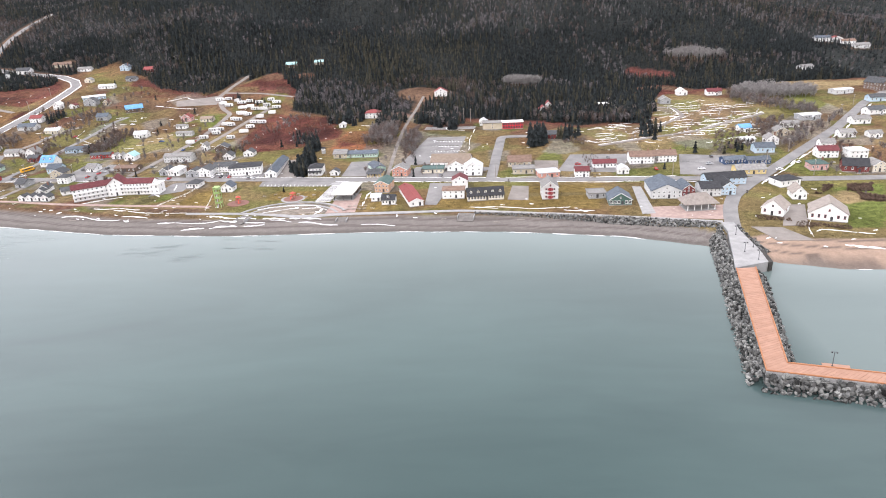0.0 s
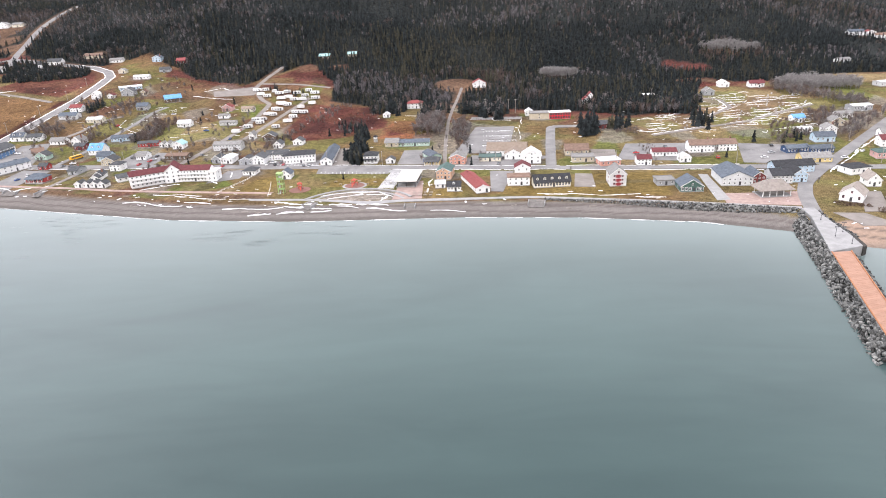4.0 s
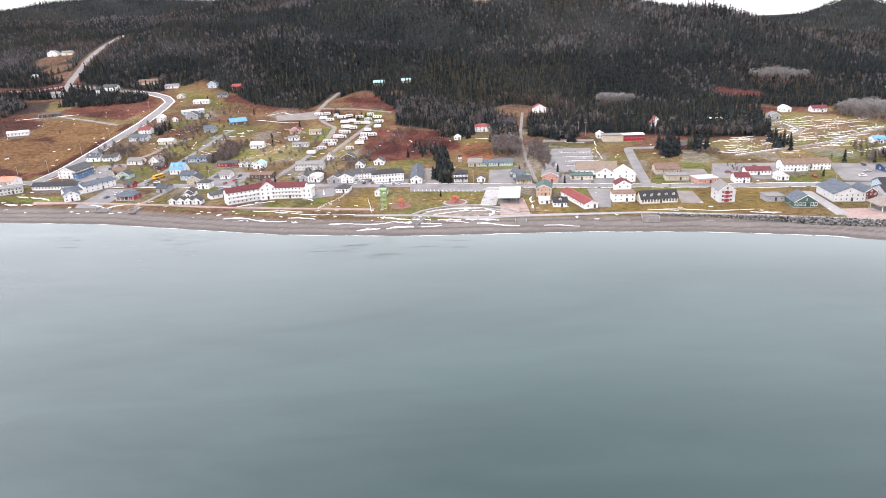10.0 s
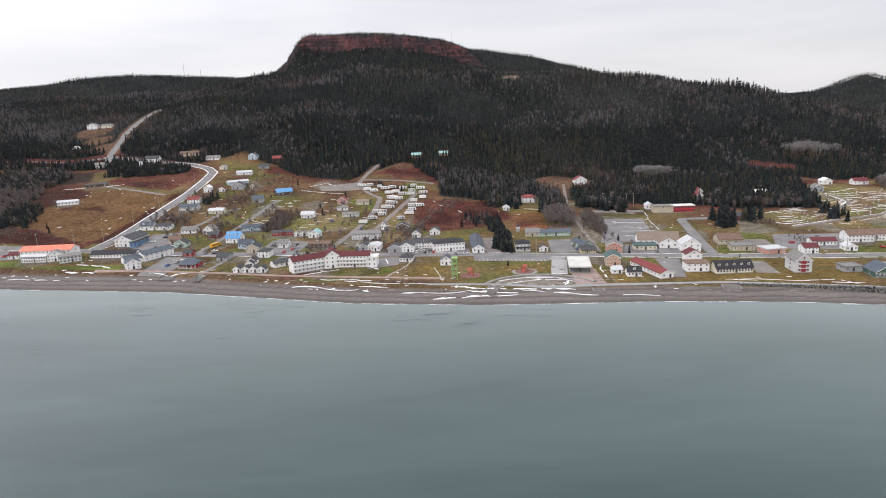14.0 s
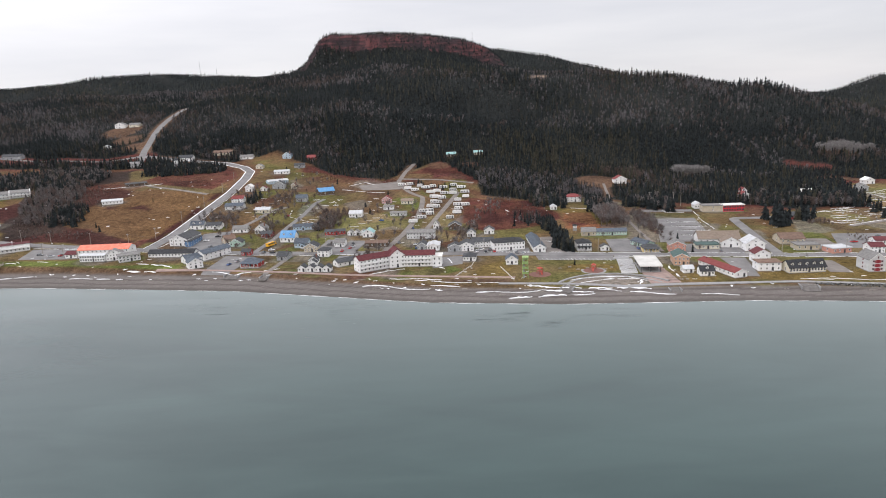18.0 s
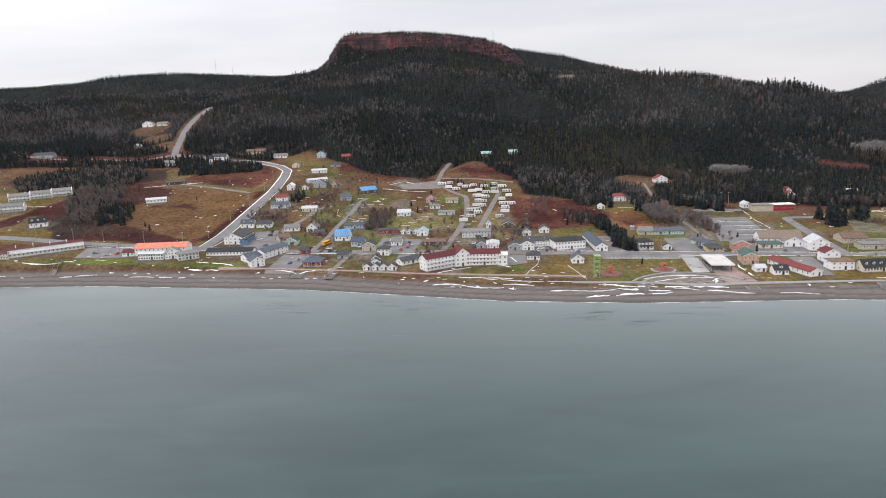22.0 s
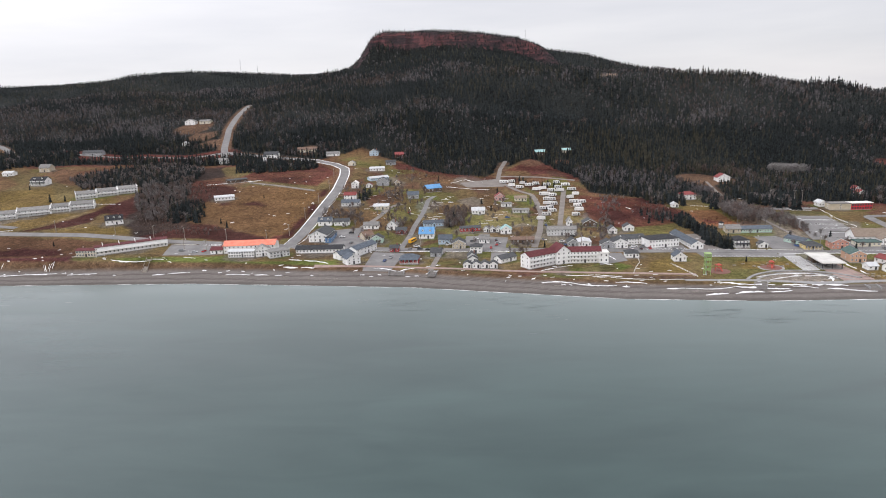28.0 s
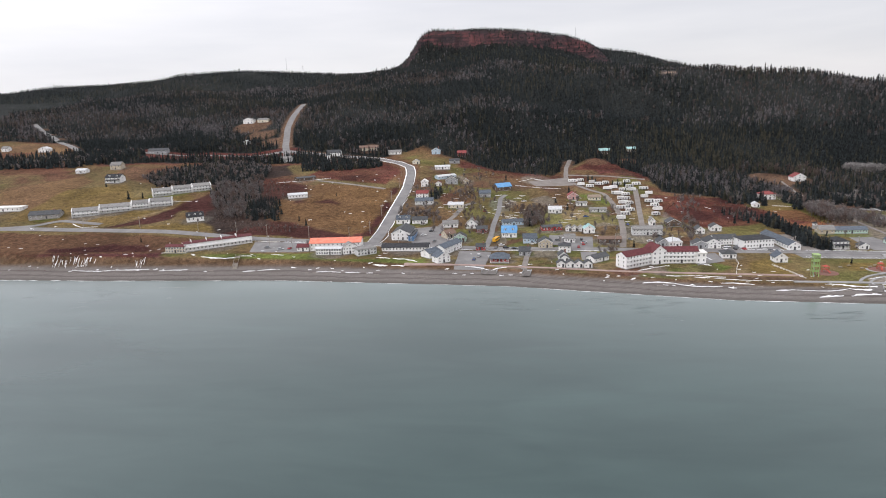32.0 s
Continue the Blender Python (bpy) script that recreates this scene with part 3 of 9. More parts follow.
# yards round the houses at the edge of the woods
for spot in (
        (-603, 291, 28), (-691, 329, 10), (-728, 395, 8), (-759, 379, 8), (-882, 492, 8), (-938, 496, 6), (-732, 495, 14), (-669, 640, 10),
        (-647, 638, 10), (-636, 540, 6), (-554, 451, 8), (-503, 354, 12), (-490, 285, 11), (-505, 481, 10), (-466, 498, 14), (-432, 482, 10),
        (-382, 482, 7), (-351, 475, 7), (-400, 431, 6), (-358, 444, 8), (-368, 410, 10), (-361, 369, 12), (-354, 350, 8), (-365, 339, 6),
        (-379, 335, 6), (-339, 353, 6), (-376, 297, 7), (-372, 276, 10), (-343, 267, 9), (-319, 307, 7), (-259, 256, 8), (-239, 306, 6),
        (-220, 305, 7), (-223, 260, 9), (-234, 281, 7), (-304, 335, 10), (41, 267, 12), (57, 268, 11), (345, 259, 10), (371, 305, 9),
        (224, 368, 7), (252, 361, 9), (199, 333, 7), (456, 592, 11), (472, 593, 9), (483, 584, 11), (491, 567, 11), (389, 482, 10),
        (361, 344, 11), (143, 321, 8), (87, 316, 6), (-68, 312, 9), (-89, 277, 5), (-10, 390, 8), (-187, 485, 8), (-155, 491, 7),
        (93, 335, 6), (202, 411, 14), (217, 416, 16), (231, 396, 14), (74, 437, 15), (-30, 395, 26), (-95, 302, 20), (-75, 290, 18),
        (-10, 392, 18), (-165, 455, 12), (-200, 450, 14), (-658, 622, 28), (-631, 579, 22), (-603, 544, 18)):
    clear(*spot)


def make_land():
    xs = np.concatenate([-np.geomspace(5000, 900, 40), np.arange(-880, 420, 3.0), np.geomspace(430, 5000, 36)])
    ys = np.concatenate([-np.geomspace(5000, 160, 22), np.arange(-150, -10, 10.0), np.arange(-10, 130, 1.7), np.arange(130, 520, 3.0), np.arange(520, 960, 9.0),
                         np.arange(960, 1030, 2.5), np.arange(1035, 1400, 14.0), np.geomspace(1420, 5000, 40)])
    x, y = np.meshgrid(xs, ys)
    z = land(x, y)
    nx, ny = len(xs), len(ys)
    idx = np.arange(nx * ny).reshape(ny, nx)
    quads = np.stack([idx[:-1, :-1], idx[:-1, 1:], idx[1:, 1:], idx[1:, :-1]], -1).reshape(-1, 4)
    me = bpy.data.meshes.new("ground")
    me.vertices.add(nx * ny)
    me.vertices.foreach_set("co", np.stack([x, y, z], -1).ravel())
    me.loops.add(quads.size)
    me.loops.foreach_set("vertex_index", quads.ravel())
    me.polygons.add(len(quads))
    me.polygons.foreach_set("loop_start", np.arange(0, quads.size, 4))
    me.polygons.foreach_set("use_smooth", np.ones(len(quads), bool))
    me.update(calc_edges=True)
    d = y - shore_y(x)
    wob = 4 * waves(x, y, 9) + 2.5 * waves(y, x, 3.7)
    col = np.empty((*x.shape, 3))
    col[:] = OLIVE
    hue = 0.5 + 0.6 * waves(x + 11, y - 7, 9) + 0.45 * waves(y, x, 3.1)

    def blend(colour, amount):
        col[:] = col * (1 - amount[..., None]) + np.array(colour) * amount[..., None]

    blend(TAN, 0.8 * ease(0.5 + 0.9 * waves(x, y, 37) + 0.4 * waves(y, x, 7)))
    blend(GREEN, 0.55 * ease(waves(y, x, 29) * 1.2 + 0.5 * waves(x, y, 5)))
    blend(RUSSET, 0.7 * ease((y - 230) / 150) * ease(0.25 + 1.3 * waves(x + 50, y, 21) + 0.6 * waves(y, x, 6)))
    for colour, poly, soft, patchy in COVERS:
        lo, hi = poly.min(0) - 15, poly.max(0) + 15
        box = (x > lo[0]) & (x < hi[0]) & (y > lo[1]) & (y < hi[1])
        amount = np.zeros(x.shape)
        amount[box] = ease((inside(poly, x[box], y[box]) + soft * patchy * wob[box] / 3) / soft + 0.5)
        blend(colour, amount)
        if colour == RUSSET:
            blend((0.122, 0.060, 0.036), amount * 0.75 * ease(hue))
            blend(WINE, amount * 0.7 * ease(0.1 + 1.1 * waves(y + 90, x - 40, 13) + 0.6 * waves(x, y, 4.3)))
    blend((0.088, 0.050, 0.036), 0.22 * ease((-405 - x) / 40) * ease((y - 195) / 60 + 0.6) * ease(0.75 + waves(x, y, 27) + 0.5 * waves(y, x, 8)))
    # garden plots, each with its own grass, and bare yards round the houses
    plots = np.random.default_rng(23)
    for x0, x1, y0, y1, n in ((-392, -168, 128, 420, 120), (-60, 330, 104, 345, 110), (-330, -172, 60, 125, 30)):
        px, py = plots.uniform(x0, x1, n), plots.uniform(y0, y1, n)
        pick = plots.integers(0, len(PLOTS), n)
        some = np.nonzero(((x > x0) & (x < x1) & (y > y0) & (y < y1)).ravel())[0]
        sx, sy = x.ravel()[some], y.ravel()[some]
        gap = (sx[:, None] - px) ** 2 + 0.45 * (sy[:, None] - py) ** 2
        tone = np.array(PLOTS)[pick[gap.argmin(1)]]
        flat = col.reshape(-1, 3)
        flat[some] = flat[some] * 0.42 + tone * 0.58
    for hx, hy, hr in HOMES:
        if 100 < hy < 420:
            yard = (np.hypot(x - hx, y - hy) < hr + 9)
            amount = np.zeros(x.shape)
            amount[yard] = 0.75 * ease((hr + 3.5 + 0.8 * wob[yard] - np.hypot(x[yard] - hx, y[yard] - hy)) / 3)
            blend((0.125, 0.110, 0.094) if int(hx * 7) % 3 else (0.088, 0.100, 0.032), amount)
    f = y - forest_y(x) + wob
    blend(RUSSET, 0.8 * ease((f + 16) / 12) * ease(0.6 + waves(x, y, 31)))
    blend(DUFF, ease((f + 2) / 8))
    for cx, cy, cr, tone in CLEARINGS:
        blend(tone, 0.8 * ease((cr + 1 - np.hypot(x - cx, y - cy)) / 4) * (y > 330))
    edge = 20.5 + 4.5 * ease((-250 - x) / 100) - 1.5 * ease((x + 40) / 100) + 10 * ease((x - 152) / 14)
    blend((0.105, 0.066, 0.040), ease((edge + 5 - d) / 3) * ease((-150 - x) / 150 + 0.6))
    blend(SHINGLE, ease((edge - d) / 2.5))
    blend(CLAY, ease((edge - d) / 2.5) * ease((x - 152) / 6))
    blend((0.10, 0.09, 0.082), ease((6 - d) / 4) * 0.8)
    blend((0.080, 0.066, 0.060), 0.75 * ease(np.sin(d * 0.85 + 2.2 * waves(x, y, 33) + 0.8 * waves(y, x, 5)) * 2 - 0.9) * ease((edge - d) / 3) * ease(d / 6))
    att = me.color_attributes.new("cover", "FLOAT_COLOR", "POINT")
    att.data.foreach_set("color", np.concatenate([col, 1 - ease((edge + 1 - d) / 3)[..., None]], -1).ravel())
    steep = (land(xs[None, :-1], ys[1:, None]) - land(xs[None, :-1], ys[:-1, None])) / (ys[1:] - ys[:-1])[:, None]
    rim = np.interp(xs, MESA_X, MESA_Z)[None, :-1] - 23 - 11 * waves(xs, xs * 0.4, 31)[None, :-1]
    sel = (steep > 0.8) & (z[1:, :-1] > rim) & (ys[:-1, None] > 900) & (ys[:-1, None] < 1060) & (xs[None, :-1] < 0) & (xs[None, :-1] > -600)
    me.materials.append(GROUND)
    me.materials.append(CLIFF)
    me.polygons.foreach_set("material_index", sel.astype(np.int32).ravel())
    tagged(new("ground", me), "rolling coastal land with dry grass, shingle beach and forest soil", "ground", kind="structure")



def make_sea():
    xs = np.concatenate([-np.geomspace(5000, 700, 14), np.arange(-680, 420, 12.0), np.geomspace(430, 5000, 14)])
    ys = np.concatenate([-np.geomspace(5000, 330, 14), np.arange(-320, 130, 6.0), np.array([160, 400, 5000.0])])
    x, y = np.meshgrid(xs, ys)
    idx = np.arange(x.size).reshape(x.shape)
    quads = np.stack([idx[:-1, :-1], idx[:-1, 1:], idx[1:, 1:], idx[1:, :-1]], -1).reshape(-1, 4)
    water = many("water", np.stack([x, y, 0 * x], -1).reshape(-1, 3), quads, [WATER])
    off = shore_y(x) - y
    # fades out from the shore; carries shallow tint and painted sky sheen
    shallow_sheen = np.exp(-np.maximum(off, 0) / 58.0)
    basin = ease((x - 128) / 22) * ease((y + 125) / 20) * 0.6
    att = water.data.attributes.new("shallow_sheen", "FLOAT", "POINT")
    att.data.foreach_set("value", np.clip(np.maximum(shallow_sheen, basin), 0, 1).ravel())
    # mask of the painted dark reflection on the open water
    deep = 0.4 * ease((x + 210) / 170) * ease((130 - x) / 90) * ease((-70 - y) / 90)
    att = water.data.attributes.new("deep", "FLOAT", "POINT")
    att.data.foreach_set("value", deep.ravel())
    tagged(water, "calm grey-green sea under an overcast sky", "water", kind="structure")


# ---- forest ----
def many(name, verts, faces, mats, which=None):
    """One mesh from arrays of vertices and triangles."""
    me = bpy.data.meshes.new(name)
    me.vertices.add(len(verts))
    me.vertices.foreach_set("co", np.asarray(verts, float).ravel())
    me.loops.add(faces.size)
    me.loops.foreach_set("vertex_index", faces.ravel().astype(np.int32))
    me.polygons.add(len(faces))
    me.polygons.foreach_set("loop_start", np.arange(0, faces.size, faces.shape[1]))
    for m in mats:
        me.materials.append(m)
    if which is not None:
        me.polygons.foreach_set("material_index", which.astype(np.int32))
    me.update(calc_edges=True)
    return new(name, me)


def spruce_shape(rng, tiers=4, sides=7):
    """Unit spruce: ragged drooping skirts round a thin stem."""
    v, f = [], []
    for k in range(tiers):
        top, low = 1.0 - 0.62 * (k / tiers) ** 0.9, 0.84 - 0.80 * (k + 0.35) / tiers
        rad = 0.045 + 0.13 * ((k + 0.8) / tiers) ** 0.8
        if k == tiers - 1:
            low = 0.05
        base = len(v)
        v.append((0, 0, min(1, top)))
        for s in range(sides * 2):
            a = math.pi * s / sides + rng.uniform(-0.2, 0.2)
            r = rad * (rng.uniform(0.85, 1.2) if s % 2 else rng.uniform(0.45, 0.7))
            v.append((r * math.cos(a), r * math.sin(a), max(0.02, low + (0.04 if s % 2 == 0 else rng.uniform(-0.05, 0.02)))))
        for s in range(sides * 2):
            f.append((base, base + 1 + s, base + 1 + (s + 1) % (sides * 2)))
    return np.array(v), np.array(f)


def bare_shape(rng, twigs=46):
    """Unit leafless tree: a stem and fans of thin twigs."""
    v, f = [], []

    def blade(p, q, w):
        side = np.cross(np.subtract(q, p), (rng.uniform(-1, 1), rng.uniform(-1, 1), 0.3))
        side = side / (np.linalg.norm(side) + 1e-9) * w
        base = len(v)
        v.extend([tuple(np.subtract(p, side)), tuple(np.add(p, side)), tuple(q)])
        f.append((base, base + 1, base + 2))

    blade((0, 0, 0), (0, 0, 0.8), 0.014)
    blade((0, 0, 0), (0.01, 0.01, 0.75), 0.014)
    for k in range(twigs):
        h = rng.uniform(0.25, 0.7)
        a, lift, ln = rng.uniform(0, 6.28), rng.uniform(0.5, 1.2), rng.uniform(0.15, 0.38) * (1.15 - h * 0.6)
        p = np.array((0.03 * math.cos(a), 0.03 * math.sin(a), h))
        q = p + ln * np.array((math.cos(a) * math.cos(lift), math.sin(a) * math.cos(lift), math.sin(lift)))
        blade(p, q, 0.013)
        for _ in range(2):
            m = p + (q - p) * rng.uniform(0.35, 0.8)
            blade(m, m + ln * 0.55 * np.array((rng.uniform(-1, 1), rng.uniform(-1, 1), rng.uniform(0.1, 1))), 0.010)
    return np.array(v), np.array(f)


def plant_many(name, shapes, spots, heights, rng, mats, which, label):
    """A wood: shapes set at many spots, in one mesh."""
    vs, fs, ms, base = [], [], [], 0
    z = land(spots[:, 0], spots[:, 1])
    kind = rng.integers(0, len(shapes), len(spots))
    turn, fat = rng.uniform(0, 6.28, len(spots)), rng.uniform(0.75, 1.15, len(spots)) * (1.25 if name.startswith(("far", "east")) else 1.4 if name == "spruce_grove" else 1.2 if name == "leafless_grove" else 1.0)
    for k, (v, f) in enumerate(shapes):
        some = np.nonzero(kind == k)[0]
        if not len(some):
            continue
        h, c, s = heights[some][:, None], np.cos(turn[some])[:, None], np.sin(turn[some])[:, None]
        w = h * fat[some][:, None]
        px = spots[some, 0][:, None] + w * (c * v[None, :, 0] - s * v[None, :, 1])
        py = spots[some, 1][:, None] + w * (s * v[None, :, 0] + c * v[None, :, 1])
        pz = z[some][:, None] - 0.3 + h * v[None, :, 2]
        vs.append(np.stack([px, py, pz], -1).reshape(-1, 3))
        fs.append((f[None] + (base + np.arange(len(some)) * len(v))[:, None, None]).reshape(-1, 3))
        ms.append(np.repeat(which[some], len(f)))
        base += len(some) * len(v)
    ob = many(name, np.concatenate(vs), np.concatenate(fs), mats, np.concatenate(ms))
    return tagged(ob, label, "forest", kind="stuff")


make_sea()
rng = np.random.default_rng(7)
SPRUCES = [spruce_shape(random.Random(k)) for k in range(6)]
LEAN_SPRUCES = [spruce_shape(random.Random(20 + k), 3, 5) for k in range(5)]
FAR_SPRUCES = [spruce_shape(random.Random(40 + k), 2, 4) for k in range(5)]
BARES = [bare_shape(random.Random(60 + k), 54) for k in range(6)]
LEAN_BARES = [bare_shape(random.Random(80 + k), 30) for k in range(5)]


def spots_in(x0, x1, y0, y1, gap, keep):
    gx, gy = np.meshgrid(np.arange(x0, x1, gap), np.arange(y0, y1, gap))
    p = np.stack([gx.ravel(), gy.ravel()], 1) + rng.uniform(-0.5, 0.5, (gx.size, 2)) * gap
    return p[keep(p[:, 0], p[:, 1])]


def wooded(x, y):
    ok = (y > forest_y(x) + 2 * waves(x, y, 7)) & (y > shore_y(x) + 60)
    for cx, cy, r, tone in CLEARINGS:
        ok &= np.hypot(x - cx, y - cy) > r
    ledge = np.sin(x * 12.9898 + y * 78.233) * 43758.5453
    rim = np.interp(x, MESA_X, MESA_Z) - 24 - 11 * waves(x, x * 0.4, 31)
    return ok & ~((land(x, y + 3) - land(x, y - 3) > 4.0) & (y > 900) & (land(x, y) > rim) & (ledge - np.floor(ledge) > 0.3))


def make_forest():
    near = spots_in(-900, 420, 255, 560, 3.8, wooded)
    mid = spots_in(-1150, 560, 560, 1010, 5.0, wooded)
    top = spots_in(-520, -100, 1004, 1060, 3.2, wooded)
    back = spots_in(-1900, 1300, 1010, 1480, 6.6, lambda x, y: wooded(x, y) & ~((x > -540) & (x < -150) & (y < 1330)))
    side = spots_in(420, 1300, 420, 1010, 8.5, lambda x, y: wooded(x, y) & ((x > 560) | (y < 560)))
    for name, p, conifers, bares, low, high, grey in (
            ("spruce_forest_edge", near, SPRUCES, BARES, 6, 12, -0.04), ("mountain_forest", mid, LEAN_SPRUCES, LEAN_BARES, 6, 12, 0.12),
            ("plateau_forest", top, LEAN_SPRUCES, LEAN_BARES, 4.5, 8, -0.3), ("far_forest", back, FAR_SPRUCES, LEAN_BARES, 5, 8.5, -0.55), ("east_forest", side, FAR_SPRUCES, LEAN_BARES, 6, 10, 0.05)):
        x, y = p[:, 0], p[:, 1]
        # birches gather in level bands and on the eastern shoulder
        mixed = 0.38 + grey + 0.55 * waves(x * 0.5 + 40, y * 1.3, 43) + 0.35 * waves(y, x, 13) + rng.uniform(-0.42, 0.42, len(p))
        # extra mauve-grey birches west of x -560 stand in for haze
        mixed = mixed + 0.30 * ease((x + 60) / 120) * ease((y - 590) / 60) + 0.22 * np.exp(-((y - 545 + 0.1 * x) / 40) ** 2) + 0.28 * ease((-560 - x) / 80)
        leafless = mixed > 0.85
        h = rng.uniform(low, high, len(p)) * (0.85 + 0.3 * waves(x, y, 19))
        h = np.where(rng.uniform(0, 1, len(p)) < 0.06, h * 1.3, h)
        olive = (rng.uniform(0, 1, len(p)) < 0.16 + 0.3 * waves(y, x + 30, 53) + 0.3 * ease((x + 260) / 60) * ease((590 - y) / 90) * ease((70 - x) / 80)).astype(int)
        brown = (rng.uniform(0, 1, len(p)) < 0.45 + 0.5 * waves(x + 9, y, 37)).astype(int)
        plant_many(name, conifers, p[~leafless], h[~leafless], rng, [SPRUCE, PALE_SPRUCE], olive[~leafless], "dense dark spruce and fir forest on the slope")
        if leafless.any():
            plant_many(name + "_bare_trees", bares, p[leafless], h[leafless] * 1.0, rng, [BIRCH, ALDER], brown[leafless], "leafless grey birches among the conifers")


make_forest()

# ---- building kit ----
def mesh_of(name, verts, faces, mat):
    me = bpy.data.meshes.new(name)
    me.from_pydata([tuple(v) for v in verts], [], [tuple(f) for f in faces])
    me.materials.append(mat)
    return me


def box_data(x0, x1, y0, y1, z0, z1):
    v = [(x0, y0, z0), (x1, y0, z0), (x1, y1, z0), (x0, y1, z0), (x0, y0, z1), (x1, y0, z1), (x1, y1, z1), (x0, y1, z1)]
    return v, [(0, 3, 2, 1), (4, 5, 6, 7), (0, 1, 5, 4), (1, 2, 6, 5), (2, 3, 7, 6), (3, 0, 4, 7)]


def joined(*datas):
    v, f = [], []
    for dv, df in datas:
        f += [tuple(i + len(v) for i in face) for face in df]
        v += list(dv)
    return v, f


def piece(name, data, mat, parent, label="", m=None):
    """One mesh object under a thing or a part."""
    ob = new(name, data if isinstance(data, bpy.types.Mesh) else mesh_of(name, *data, mat))
    ob.parent = parent
    if m is not None:
        ob.matrix_basis = m
    return tagged(ob, label)


def thing(name, x, y, turn=0.0, sink=0.0, z=None):
    """An empty at the base of a thing, standing on the ground."""
    ob = new(name)
    ob.empty_display_size = 0.5
    ob.matrix_basis = pose(x, y, float(land(x, y)) - sink if z is None else z, 0, 0, turn)
    return ob


WALLS = {
    "forest": ("dark green", surface("dark_green_siding", (0.045, 0.095, 0.080), (0.075, 0.135, 0.115), 0.6, 0.4, 0.15, 6)),
    "white": ("white clapboard", surface("white_clapboard", (0.68, 0.68, 0.67), (0.80, 0.80, 0.79), 0.6, 0.4, 0.15, 6)),
    "cream": ("cream clapboard", surface("cream_clapboard", (0.56, 0.52, 0.42), (0.66, 0.61, 0.50), 0.6, 0.4, 0.15, 6)),
    "beige": ("beige", surface("beige_siding", (0.40, 0.35, 0.27), (0.50, 0.44, 0.34), 0.7, 0.4, 0.15, 6)),
    "grey": ("grey", surface("grey_siding", (0.26, 0.27, 0.28), (0.36, 0.37, 0.38), 0.7, 0.4, 0.15, 6)),
    "silver": ("weathered silver-grey shingled", surface("silver_shingle", (0.22, 0.21, 0.20), (0.33, 0.315, 0.30), 0.85, 0.5, 0.3, 5)),
    "pale": ("pale grey", surface("pale_siding", (0.46, 0.47, 0.47), (0.58, 0.59, 0.59), 0.65, 0.4, 0.15, 6)),
    "blue": ("blue", surface("blue_siding", (0.07, 0.15, 0.28), (0.11, 0.21, 0.36), 0.6, 0.4, 0.15, 6)),
    "sky": ("pale blue", surface("sky_siding", (0.35, 0.46, 0.55), (0.46, 0.57, 0.65), 0.6, 0.4, 0.15, 6)),
    "mint": ("mint green", surface("mint_siding", (0.33, 0.47, 0.40), (0.43, 0.57, 0.49), 0.6, 0.4, 0.15, 6)),
    "red": ("red", surface("red_siding", (0.26, 0.035, 0.035), (0.36, 0.06, 0.055), 0.6, 0.4, 0.15, 6)),
    "maroon": ("maroon", surface("maroon_siding", (0.13, 0.035, 0.035), (0.19, 0.055, 0.05), 0.7, 0.4, 0.15, 6)),
    "scarlet": ("bright red panelled", surface("scarlet_panels", (0.52, 0.02, 0.035), (0.64, 0.045, 0.06), 0.5, 0.3)),
    "peach": ("peach", surface("peach_siding", (0.45, 0.28, 0.19), (0.54, 0.35, 0.25), 0.7, 0.4, 0.15, 6)),
    "coral": ("coral", surface("coral_siding", (0.44, 0.21, 0.16), (0.53, 0.28, 0.22), 0.7, 0.4, 0.15, 6)),
    "pink": ("pink", surface("pink_siding", (0.47, 0.27, 0.26), (0.57, 0.36, 0.34), 0.7, 0.4, 0.15, 6)),
    "brown": ("dark brown", surface("brown_siding", (0.085, 0.06, 0.045), (0.14, 0.10, 0.075), 0.8, 0.4, 0.2, 6)),
    "yellow": ("pale yellow", surface("yellow_siding", (0.52, 0.40, 0.17), (0.62, 0.49, 0.24), 0.7, 0.4, 0.15, 6)),
    "stone": ("brown stone", surface("brown_stone", (0.12, 0.085, 0.07), (0.20, 0.15, 0.125), 0.9, 1.2, 0.5, 3)),
    "navy": ("navy blue", surface("navy_siding", (0.025, 0.05, 0.11), (0.045, 0.08, 0.16), 0.6, 0.4, 0.15, 6)),
}
